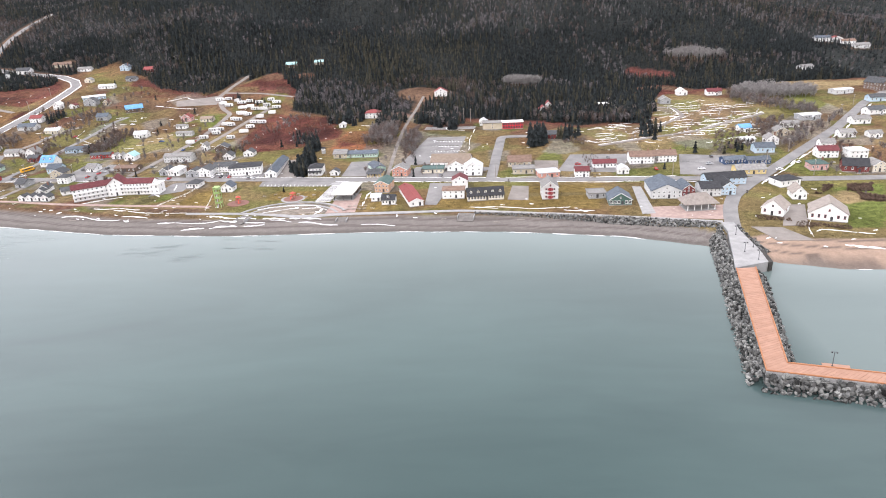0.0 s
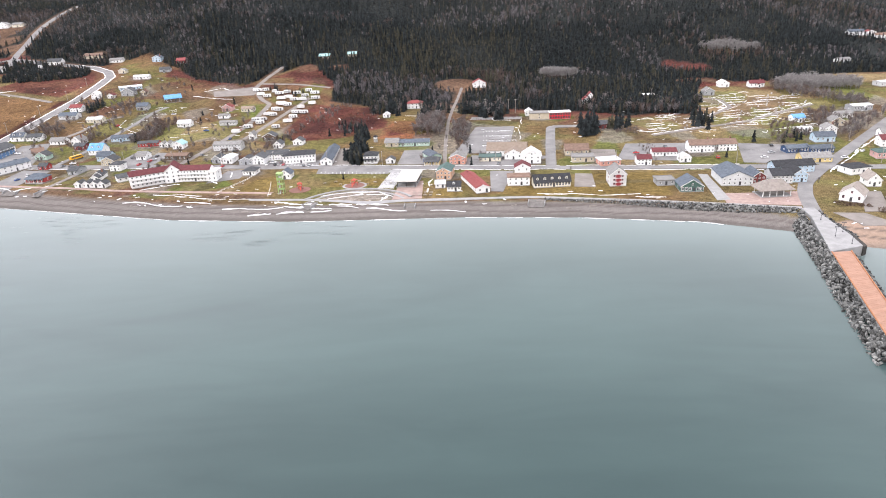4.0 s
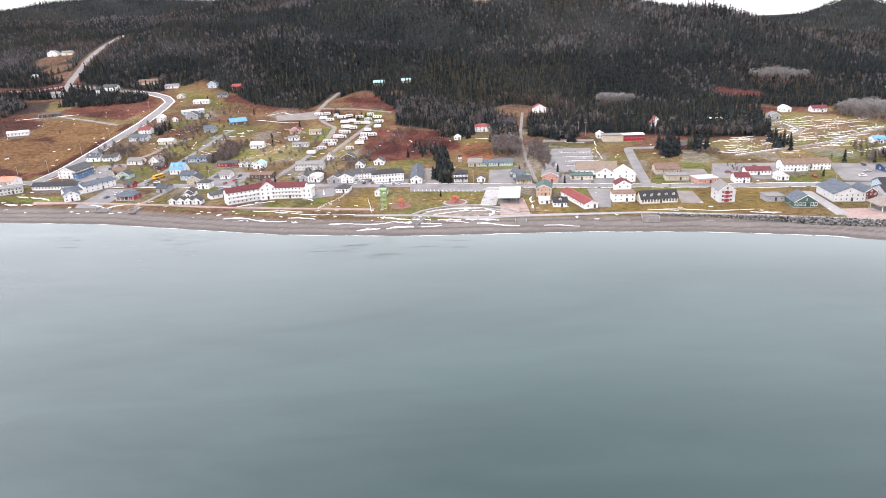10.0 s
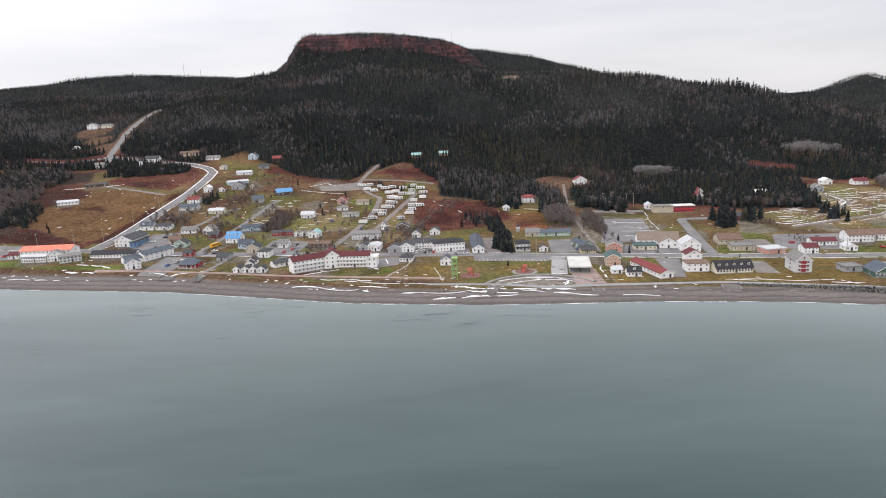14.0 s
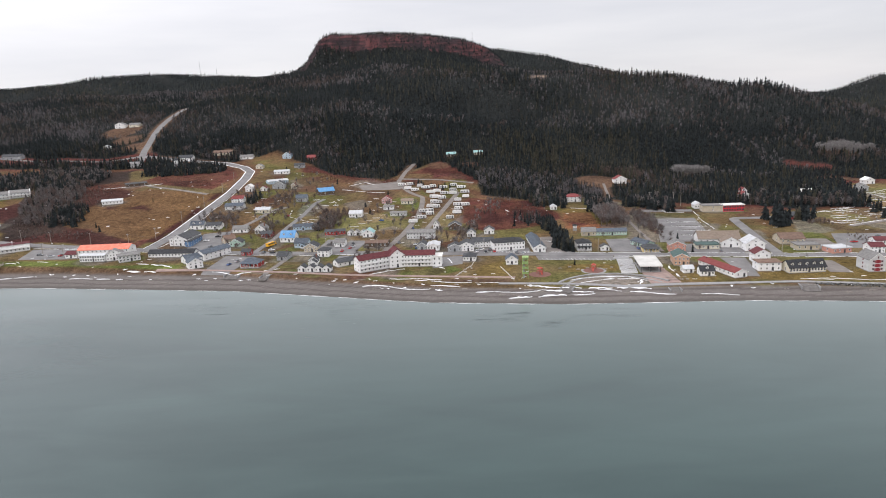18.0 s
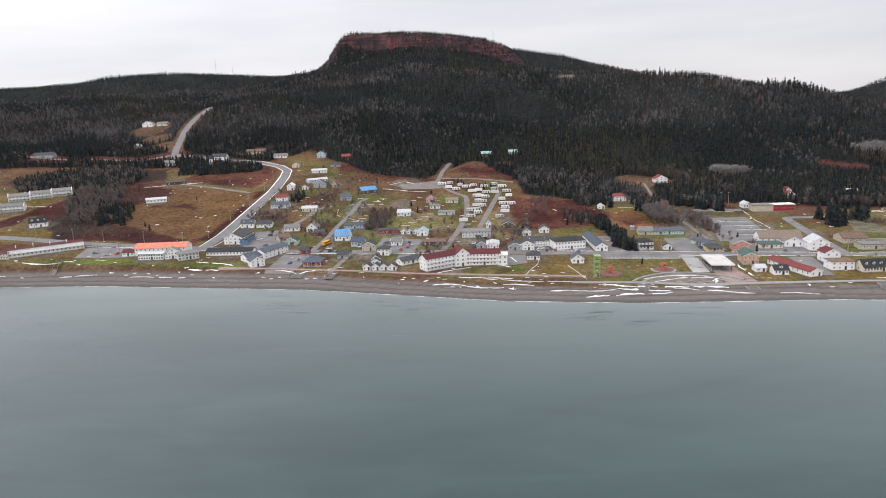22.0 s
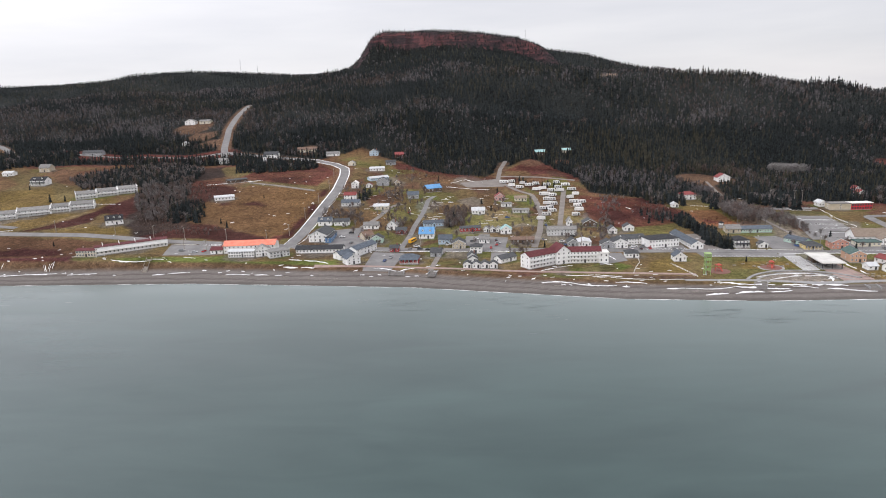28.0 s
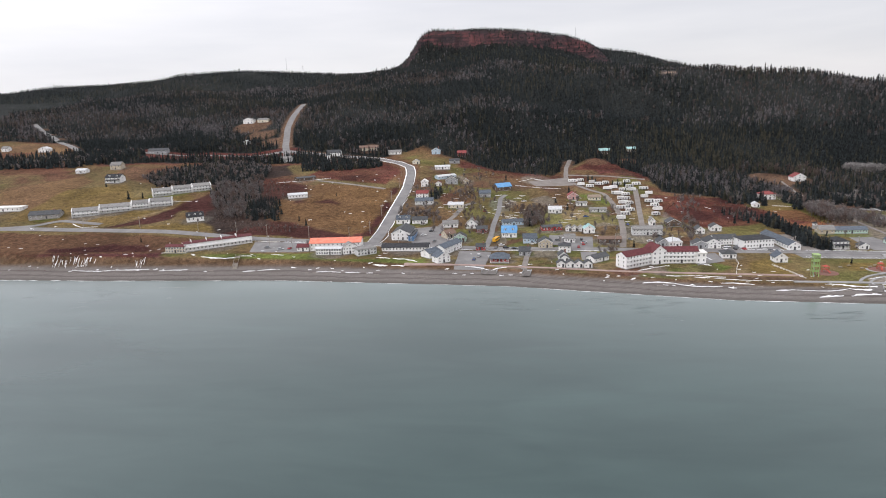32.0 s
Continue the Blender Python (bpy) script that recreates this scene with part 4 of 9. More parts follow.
ROOFS = {
    "dark": ("dark grey", surface("dark_shingles", (0.045, 0.048, 0.052), (0.085, 0.088, 0.092), 0.9, 0.7, 0.3, 5, spread=0.15)),
    "black": ("black", surface("black_shingles", (0.022, 0.023, 0.026), (0.045, 0.046, 0.05), 0.85, 0.7, 0.3, 5, spread=0.1)),
    "slate": ("blue-grey", surface("slate_shingles", (0.058, 0.072, 0.090), (0.105, 0.122, 0.145), 0.85, 0.7, 0.3, 5, spread=0.12)),
    "grey": ("grey", surface("grey_shingles", (0.15, 0.145, 0.14), (0.235, 0.23, 0.22), 0.9, 0.7, 0.3, 5, spread=0.12)),
    "pale": ("pale metal", surface("pale_roof", (0.42, 0.43, 0.44), (0.54, 0.55, 0.56), 0.5, 0.5)),
    "white": ("white membrane", surface("white_roof", (0.66, 0.65, 0.62), (0.78, 0.77, 0.74), 0.6, 0.3)),
    "red": ("red", surface("red_shingles", (0.17, 0.040, 0.040), (0.24, 0.066, 0.062), 0.8, 0.6, 0.3, 5, spread=0.12)),
    "wine": ("wine-red", surface("wine_shingles", (0.085, 0.022, 0.027), (0.135, 0.038, 0.040), 0.8, 0.6, 0.3, 5, spread=0.12)),
    "brown": ("brown", surface("brown_shingles", (0.13, 0.085, 0.065), (0.20, 0.135, 0.105), 0.9, 0.6, 0.3, 5, spread=0.12)),
    "tan": ("tan", surface("tan_shingles", (0.175, 0.138, 0.110), (0.245, 0.195, 0.155), 0.9, 0.6, 0.3, 5, spread=0.1)),
    "taupe": ("weathered taupe", surface("taupe_shingles", (0.20, 0.175, 0.155), (0.29, 0.255, 0.23), 0.9, 0.7, 0.3, 5, spread=0.12)),
    "sky": ("bright blue", surface("blue_metal_roof", (0.08, 0.23, 0.44), (0.14, 0.32, 0.54), 0.5, 0.4)),
    "orange": ("orange-red", surface("orange_roof", (0.62, 0.17, 0.11), (0.74, 0.25, 0.17), 0.7, 0.4, spread=0.08)),
    "teal": ("pale teal", surface("teal_metal_roof", (0.22, 0.38, 0.38), (0.32, 0.50, 0.49), 0.5, 0.4)),
    "forest": ("dark green", surface("green_shingles", (0.05, 0.085, 0.08), (0.085, 0.13, 0.12), 0.85, 0.6, 0.3, 5, spread=0.12)),
}
GLASS = surface("window_glass", (0.05, 0.057, 0.063), (0.09, 0.098, 0.108), 0.12, 0.2, spec=0.6)
TRIM = surface("white_trim", (0.70, 0.70, 0.69), (0.80, 0.80, 0.79), 0.6, 1.0)
DARK_TRIM = surface("dark_trim", (0.04, 0.04, 0.045), (0.07, 0.07, 0.075), 0.6, 1.0)
RED_TRIM = surface("red_trim", (0.20, 0.024, 0.03), (0.27, 0.04, 0.045), 0.6, 1.0)
BRICK = surface("chimney_brick", (0.16, 0.08, 0.06), (0.24, 0.13, 0.10), 0.9, 1.5, 0.4, 6)
FOOTING = surface("concrete_footing", (0.24, 0.235, 0.225), (0.33, 0.325, 0.315), 0.9, 0.6, 0.2, 10)
METAL = surface("galvanised_metal", (0.30, 0.31, 0.32), (0.42, 0.43, 0.44), 0.45, 1.0, metal=0.7)
RUBBER = surface("tyre_rubber", (0.02, 0.02, 0.02), (0.035, 0.035, 0.035), 0.85, 2.0)
POLE_WOOD = surface("pole_wood", (0.21, 0.185, 0.16), (0.33, 0.30, 0.265), 0.9, 1.0, 0.3, 8)

SHARED = {}


def window_mesh(mat, wide=1.0):
    key = ("window", mat.name)
    if key not in SHARED:
        f = 0.09
        SHARED[key] = mesh_of("window", *joined(
            box_data(-0.5, 0.5, -0.07, 0.02, 1 - f, 1), box_data(-0.55, 0.55, -0.11, 0.02, 0, f), box_data(-0.5, -0.5 + f, -0.07, 0.02, f, 1 - f),
            box_data(0.5 - f, 0.5, -0.07, 0.02, f, 1 - f), box_data(-0.5 + f, 0.5 - f, -0.05, 0.02, 0.48, 0.53)), mat)
        SHARED["pane"] = SHARED.get("pane") or mesh_of("pane", *box_data(-0.41, 0.41, -0.03, 0.03, 0.09, 0.91), GLASS)
    return SHARED[key]


def window(parent, x, y, z, turn=0.0, w=1.0, h=1.3, trim=None):
    """A framed window on a wall; its face looks along -y when turn is 0."""
    m = pose(x, y, z, 0, 0, turn) @ Matrix.Diagonal((w, 1, h, 1))
    ob = piece("window", window_mesh(trim or TRIM), None, parent, m=m)
    piece("pane", SHARED["pane"], None, ob)
    return ob


def door(parent, x, y, z, turn=0.0, mat=None, w=0.95, h=2.05):
    ob = piece("door", joined(box_data(-w / 2, w / 2, -0.06, 0.02, 0, h), box_data(-w / 2 - 0.12, -w / 2, -0.09, 0.02, 0, h + 0.12),
                              box_data(w / 2, w / 2 + 0.12, -0.09, 0.02, 0, h + 0.12), box_data(-w / 2, w / 2, -0.09, 0.02, h, h + 0.12)), mat or DARK_TRIM, parent, m=pose(x, y, z, 0, 0, turn))
    return ob


def wall_data(w, d, h, rise, kind):
    """Walls of a block, from z 0; the front wall lies at y 0. With gables under a ridged roof."""
    x0, x1 = -w / 2, w / 2
    v = [(x0, 0, 0), (x1, 0, 0), (x1, d, 0), (x0, d, 0), (x0, 0, h), (x1, 0, h), (x1, d, h), (x0, d, h)]
    f = [(0, 1, 5, 4), (1, 2, 6, 5), (2, 3, 7, 6), (3, 0, 4, 7)]
    if kind == "x":
        v += [(x0, d / 2, h + rise), (x1, d / 2, h + rise)]
        f += [(7, 4, 8), (5, 6, 9), (4, 5, 9, 8), (6, 7, 8, 9)]
    elif kind == "y":
        v += [(0, 0, h + rise), (0, d, h + rise)]
        f += [(4, 5, 8), (6, 7, 9), (5, 6, 9, 8), (7, 4, 8, 9)]
    else:
        f += [(4, 5, 6, 7)]
    return v, f


def slab_of(a, b, c, d, t):
    """A sheet over four corners, t thick upwards."""
    n = (Vector(b) - Vector(a)).cross(Vector(d) - Vector(a)).normalized() * t
    low = [Vector(p) for p in (a, b, c, d)]
    return [tuple(p) for p in low] + [tuple(p + n) for p in low], [(3, 2, 1, 0), (4, 5, 6, 7), (0, 1, 5, 4), (1, 2, 6, 5), (2, 3, 7, 6), (3, 0, 4, 7)]


def roof_data(w, d, h, rise, kind, over=0.45, t=0.22):
    x0, x1, y0, y1 = -w / 2 - over, w / 2 + over, -over, d + over
    if kind == "x":
        drop = rise * over / (d / 2)
        z, r = h - drop + 0.02, h + rise + 0.02
        return joined(slab_of((x0, y0, z), (x1, y0, z), (x1, d / 2, r), (x0, d / 2, r), t), slab_of((x1, y1, z), (x0, y1, z), (x0, d / 2, r), (x1, d / 2, r), t))
    if kind == "y":
        drop = rise * over / (w / 2)
        z, r = h - drop + 0.02, h + rise + 0.02
        return joined(slab_of((x0, y1, z), (x0, y0, z), (0, y0, r), (0, y1, r), t), slab_of((x1, y0, z), (x1, y1, z), (0, y1, r), (0, y0, r), t))
    if kind == "hip":
        k = min(w, d) / 2 * 0.98
        a, b = ((x0 + k, (y0 + y1) / 2), (x1 - k, (y0 + y1) / 2)) if w >= d else (((x0 + x1) / 2, y0 + k), ((x0 + x1) / 2, y1 - k))
        v = [(x0, y0, h), (x1, y0, h), (x1, y1, h), (x0, y1, h), (x0, y0, h + t), (x1, y0, h + t), (x1, y1, h + t), (x0, y1, h + t), (*a, h + rise), (*b, h + rise)]
        sides = [(4, 5, 9, 8), (5, 6, 9), (6, 7, 8, 9), (7, 4, 8)] if w >= d else [(4, 5, 8), (5, 6, 9, 8), (6, 7, 9), (7, 4, 8, 9)]
        return v, [(3, 2, 1, 0), (0, 1, 5, 4), (1, 2, 6, 5), (2, 3, 7, 6), (3, 0, 4, 7)] + sides
    return joined(box_data(x0, x1, y0, y1, h, h + t), box_data(x0, x1, y0, y0 + 0.25, h + t, h + t + 0.3), box_data(x0, x1, y1 - 0.25, y1, h + t, h + t + 0.3),
                  box_data(x0, x0 + 0.25, y0 + 0.25, y1 - 0.25, h + t, h + t + 0.3), box_data(x1 - 0.25, x1, y0 + 0.25, y1 - 0.25, h + t, h + t + 0.3))


def block(home, x, y, w, d, h, rise, kind, wall, roof, storeys=1, cols=3, sides=1, trim=None, entry=True, base=0.35, chimney=0, dormers=0, glassy=False, turn=0.0, low=False):
    """A block of a house at x, y of its own floor plan: footing, walls, roof, windows, door."""
    deep = 2.5
    hub = pose(x, y, 0, 0, 0, turn)
    piece("footing", box_data(-w / 2 - 0.05, w / 2 + 0.05, -0.05, d + 0.05, -deep, base), FOOTING, home, m=hub)
    up = hub @ pose(0, 0, base)
    body = piece("wall", wall_data(w, d, h, rise, kind), WALLS[wall][1], home, m=up)
    top = piece("roof", roof_data(w, d, h, rise, kind), ROOFS[roof][1], home, m=up)
    per = h / storeys
    ww = min(1.5 if glassy else 1.05, w / max(cols, 1) * (0.8 if glassy else 0.5))
    wh = min(per * (0.66 if glassy else 0.48), 2.0)
    for s in range(1 if low else storeys):
        z = s * per + per * (0.22 if glassy else 0.34)
        for c in range(cols):
            px = -w / 2 + w * (c + 0.5) / cols
            if entry and s == 0 and c == cols // 2:
                door(body, px, 0, 0.02)
                continue
            window(body, px, 0, z, 0, ww, wh, trim)
        for c in range(sides):
            py = d * (c + 0.5) / sides
            window(body, -w / 2, py, z, -90, min(1.0, d / sides * 0.5), wh, trim)
            window(body, w / 2, py, z, 90, min(1.0, d / sides * 0.5), wh, trim)
    if kind == "y" and rise > 2.2:
        window(body, 0, 0, h + rise * 0.18, 0, 0.9, min(1.2, rise * 0.4), trim)
    for c in range(dormers):
        px, dw, dh = -w / 2 + w * (c + 0.5) / dormers, 1.5, 1.35
        y0 = d * 0.14
        z0 = h + rise * (y0 / (d / 2))
        run = dh / (rise / (d / 2))
        v = [(-dw / 2, 0, 0), (dw / 2, 0, 0), (dw / 2, 0, dh), (-dw / 2, 0, dh), (-dw / 2, run, dh), (dw / 2, run, dh), (0, 0, dh + 0.6), (0, run + 0.5, dh + 0.6)]
        dm = piece("dormer", (v, [(0, 1, 2, 6, 3), (1, 5, 2), (0, 3, 4), (2, 5, 7, 6), (3, 6, 7, 4)]), WALLS[wall][1], home, m=up @ pose(px, y0, z0))
        window(dm, 0, 0, 0.3, 0, 0.95, 1.0, trim)
        piece("dormer_roof", joined(slab_of((-dw / 2 - 0.25, run, dh - 0.2), (-dw / 2 - 0.25, -0.25, dh - 0.2), (0, -0.25, dh + 0.62), (0, run + 0.6, dh + 0.62), 0.14),
                                    slab_of((dw / 2 + 0.25, -0.25, dh - 0.2), (dw / 2 + 0.25, run, dh - 0.2), (0, run + 0.6, dh + 0.62), (0, -0.25, dh + 0.62), 0.14)), ROOFS[roof][1], dm)
    for c in range(chimney):
        px = w * (0.28 if c == 0 else -0.3)
        piece("chimney", joined(box_data(px - 0.4, px + 0.4, d * 0.5 - 0.4, d * 0.5 + 0.4, h * 0.9, h + rise + 1.1), box_data(px - 0.48, px + 0.48, d * 0.5 - 0.48, d * 0.5 + 0.48, h + rise + 1.1, h + rise + 1.25)), BRICK, top)
    return body


HOMES = []


def house(x, y, turn, w, d, h, rise, kind, wall, roof, storeys=1, cols=3, name="house", label="", cat="house", veranda=False, **more):
    home = thing(name, x, y, turn)
    c_, s_ = math.cos(radians(turn)), math.sin(radians(turn))
    HOMES.append((x - s_ * d / 2, y + c_ * d / 2, min(max(w, d) / 2 + 1.0, 12)))
    h, rise = h * 0.88, rise * 0.86
    if kind == "y" and w < 16:
        bargeboard(home, w, h, rise)
    if kind == "x" and storeys == 1 and 7.5 < w < 17 and cols < 8 and not more.get("dormers") and int(abs(x) * 10) % 3 != 0 and name == "house":
        stoop(home, -w / 2 + w * (cols // 2 + 0.5) / cols, h, wall, roof)
    block(home, 0, 0, w, d, h, rise, kind, wall, roof, storeys, cols, **more)
    if veranda:
        porch(home, 0, 0, w * 0.96, 2.0, min(2.5, h / storeys), roof, max(4, cols))
    if name == "motel_section" or name == "motel" and cols >= 12 and storeys == 2:
        gallery(home, w, h, cols)
    shape = {"x": "gable", "y": "gable", "hip": "hipped", "flat": "flat"}[kind]
    tall = {1: "one-storey", 2: "two-storey", 3: "three-storey"}[storeys]
    return tagged(home, label or f"{tall} {WALLS[wall][0]} {name.replace('_', ' ')} with {ROOFS[roof][0]} {shape} roof", cat)


def bargeboard(home, w, h, rise):
    """White boards along the edges of a front gable."""
    over, base = 0.45, 0.35
    drop = rise * over / (w / 2)
    z0, z1, x1 = base + h - drop - 0.06, base + h + rise - 0.06, w / 2 + over
    for s in (-1, 1):
        a, b = (s * x1, -over - 0.06, z0), (0, -over - 0.06, z1)
        v = [a, b, (b[0], b[1], b[2] + 0.32), (a[0], a[1], a[2] + 0.32), (a[0], a[1] + 0.05, a[2]), (b[0], b[1] + 0.05, b[2]), (b[0], b[1] + 0.05, b[2] + 0.32), (a[0], a[1] + 0.05, a[2] + 0.32)]
        f = [(0, 1, 2, 3), (7, 6, 5, 4), (0, 4, 5, 1), (3, 2, 6, 7), (0, 3, 7, 4), (1, 5, 6, 2)]
        piece("bargeboard", (v, f), TRIM, home)


def stoop(home, x, h, wall, roof):
    """A small gabled entrance bay in front of the door."""
    w, d, rise, base = 2.6, 1.8, 1.0, 0.35
    hub = pose(x, -d, base)
    piece("entrance_bay", wall_data(w, d + 0.1, min(h, 2.5), rise, "y"), WALLS[wall][1], home, m=hub)
    piece("entrance_roof", roof_data(w, d + 0.6, min(h, 2.5), rise, "y", 0.25, 0.14), ROOFS[roof][1], home, m=hub)
    piece("entrance_step", box_data(x - 1.0, x + 1.0, -d - 1.0, -d, -1.0, base - 0.05), FOOTING, home)
    door(home, x, -d, base + 0.02)


def gallery(home, w, h, bays):
    """An outside gallery along the front of a two-storey row."""
    mid = 0.35 + h / 2
    piece("gallery_deck", box_data(-w / 2, w / 2, -1.4, -0.02, mid - 0.12, mid), TRIM, home)
    piece("gallery_rail", joined(box_data(-w / 2, w / 2, -1.4, -1.34, mid + 0.85, mid + 0.95), box_data(-w / 2, w / 2, -1.4, -1.34, mid + 0.1, mid + 0.16), *[box_data(-w / 2 + 0.3 * k, -w / 2 + 0.3 * k + 0.1, -1.39, -1.35, mid + 0.16, mid + 0.85) for k in range(int(w / 0.3))]), TRIM, home)
    for k in range(bays // 2 + 1):
        px = -w / 2 + 0.1 + (w - 0.2) * k / (bays // 2)
        piece("gallery_post", box_data(px - 0.07, px + 0.07, -1.42, -1.28, -1.0, 0.35 + h - 0.25), TRIM, home)
        if home.name.startswith("motel_section"):
            if k in (0, bays // 2):
                rim = [(-0.9, -0.5), (9.5, -0.5), (9.5, h + 0.1), (4.5, h + 2.75), (-0.9, h - 0.1)]
                piece("party_wall", ([(px + e, a, b + 0.35) for e in (-0.22, 0.22) for a, b in rim], [(4, 3, 2, 1, 0), (5, 6, 7, 8, 9)] + [(j, (j + 1) % 5, 5 + (j + 1) % 5, 5 + j) for j in range(5)]), TRIM, home)
        elif k % 2 and k < bays // 2:
            piece("party_wall", box_data(px - 0.15, px + 0.15, 1.2, 5.5, 0.35 + h + 0.4, 0.35 + h + 2.3), TRIM, home)


def porch(home, x, y, w, d, h, roof="dark", posts=4, base=0.35, mat=None):
    """An open porch in front of a wall at y: deck, posts, roof."""
    mat = mat or TRIM
    piece("porch_deck", box_data(x - w / 2, x + w / 2, y - d, y, -1.5, base - 0.02), FOOTING, home)
    for k in range(posts):
        px = x - w / 2 + 0.2 + (w - 0.4) * k / (posts - 1)
        piece("porch_post", box_data(px - 0.09, px + 0.09, y - d + 0.1, y - d + 0.28, base - 0.02, base + h), mat, home)
    piece("porch_rail", joined(box_data(x - w / 2, x + w / 2, y - d + 0.14, y - d + 0.2, base + 0.85, base + 0.95), box_data(x - w / 2, x + w / 2, y - d + 0.14, y - d + 0.2, base + 0.15, base + 0.22)), mat, home)
    piece("porch_roof", slab_of((x - w / 2 - 0.25, y - d - 0.25, base + h), (x + w / 2 + 0.25, y - d - 0.25, base + h), (x + w / 2 + 0.25, y, base + h + 0.6), (x - w / 2 - 0.25, y, base + h + 0.6), 0.18), ROOFS[roof][1], home)


# ---- roads, lots and snow ----
def ribbon_data(points, width, lift, step=3.0, ragged=0.0, seed=0, depth=0.25):
    """A band along a line, draped over the ground, with a small upstand."""
    r = random.Random(seed)
    pts = [Vector((*p, 0)) for p in points]
    line = []
    for a, b in zip(pts, pts[1:]):
        n = max(1, int((b - a).length / step))
        line += [a.lerp(b, k / n) for k in range(n)]
    line.append(pts[-1])
    for _ in range(3):
        line = [line[0]] + [(p + q * 2 + s) / 4 for p, q, s in zip(line, line[1:], line[2:])] + [line[-1]]
    ring, n = [], len(line)
    across = max(2, int(width / 3) + 1)
    for k, p in enumerate(line):
        t = (line[min(k + 1, n - 1)] - line[max(k - 1, 0)]).normalized()
        s = Vector((-t.y, t.x, 0))
        taper = 1 if not ragged else min(1, 0.25 + 2.2 * min(k, n - 1 - k) / n) * (1 + ragged * r.uniform(-1, 1))
        off = 0 if not ragged else ragged * r.uniform(-0.5, 0.5) * width
        ring.append([p + s * (off + width * taper * (j / across - 0.5)) for j in range(across + 1)])
    v, f = [], []
    flat = np.array([(q.x, q.y) for row in ring for q in row])
    z = land(flat[:, 0], flat[:, 1])
    m = across + 1
    for (qx, qy), qz in zip(flat, z):
        v.append((qx, qy, qz + lift))
    for k in range(n - 1):
        for j in range(across):
            a = k * m + j
            f.append((a, a + m, a + m + 1, a + 1))
    top = len(v)
    for k in range(n):
        for j in (0, across):
            qx, qy, qz = v[k * m + j]
            v.append((qx, qy, qz - lift - depth))
    for k in range(n - 1):
        f.append((k * m, top + 2 * k, top + 2 * k + 2, (k + 1) * m))
        f.append((k * m + across, (k + 1) * m + across, top + 2 * k + 3, top + 2 * k + 1))
    return v, f


def flip_up(data):
    v, f = data
    a, b, c = (Vector(v[i]) for i in f[0][:3])
    return data if (b - a).cross(c - a).z > 0 else (v, [tuple(reversed(q)) for q in f])


ROADS = []


ROAD_SPOTS = []


def road(name, label, mat, width, *points):
    ROADS.append(name)
    for (ax, ay), (bx, by) in zip(points, points[1:]):
        n = max(1, int(math.hypot(bx - ax, by - ay) / 3))
        ROAD_SPOTS.extend((ax + (bx - ax) * k / n, ay + (by - ay) * k / n, width / 2 + 1.5) for k in range(n + 1))
    lift = 0.20 + 0.006 * len(ROADS)
    ob = new(name, mesh_of(name, *flip_up(ribbon_data(points, width, lift)), mat))
    return tagged(ob, label, "road", kind="structure")


LOTS = []


def lot(name, label, mat, *c, cat="pavement"):
    """A paved area over four corners, draped over the ground."""
    LOTS.append(name)
    lift = 0.06 + 0.005 * len(LOTS)
    a, b, cc, d = (Vector((*p, 0)) for p in c)
    nu, nv = max(2, int((b - a).length / 3)), max(2, int((d - a).length / 3))
    g = np.array([[a.lerp(b, i / nu).lerp(d.lerp(cc, i / nu), j / nv)[:2] for i in range(nu + 1)] for j in range(nv + 1)])
    z = land(g[..., 0], g[..., 1]) + lift
    v = [(*g[j, i], z[j, i]) for j in range(nv + 1) for i in range(nu + 1)]
    m = nu + 1
    f = [(j * m + i, j * m + i + 1, (j + 1) * m + i + 1, (j + 1) * m + i) for j in range(nv) for i in range(nu)]
    rim = [j for j in range(m)] + [j * m + nu for j in range(1, nv + 1)] + [nv * m + i for i in range(nu - 1, -1, -1)] + [j * m for j in range(nv - 1, 0, -1)]
    k = len(v)
    v += [(v[i][0], v[i][1], v[i][2] - 0.5) for i in rim]
    f += [(rim[i], k + i, k + (i + 1) % len(rim), rim[(i + 1) % len(rim)]) for i in range(len(rim))]
    ob = new(name, mesh_of(name, *flip_up((v, f)), mat))
    return tagged(ob, label, cat, kind="structure")


SNOW_BANDS = []


def snow(width, *points, lift=0.22):
    """A broken band of old snow."""
    r = random.Random(len(SNOW_BANDS))
    for (ax, ay), (bx, by) in zip(points, points[1:]):
        ln, s = math.hypot(bx - ax, by - ay) + 1e-6, 0.0
        while s < ln:
            e = min(ln, s + r.uniform(6, 34))
            if e - s > 0.8:
                n = max(2, int((e - s) / 1.6))
                bow, q = r.uniform(-0.07, 0.07) * (e - s), []
                for i in range(n + 1):
                    k, j = s + (e - s) * i / n, bow * math.sin(math.pi * i / n) + r.uniform(-0.3, 0.3)
                    q.append((ax + (bx - ax) * k / ln + j * (by - ay) / ln, ay + (by - ay) * k / ln - j * (bx - ax) / ln))
                SNOW_BANDS.append(flip_up(ribbon_data(q, width * r.uniform(0.2, 0.52), lift, step=1.2, ragged=0.7, seed=len(SNOW_BANDS), depth=0.3)))
            s = e + r.uniform(0.4, 4.5)

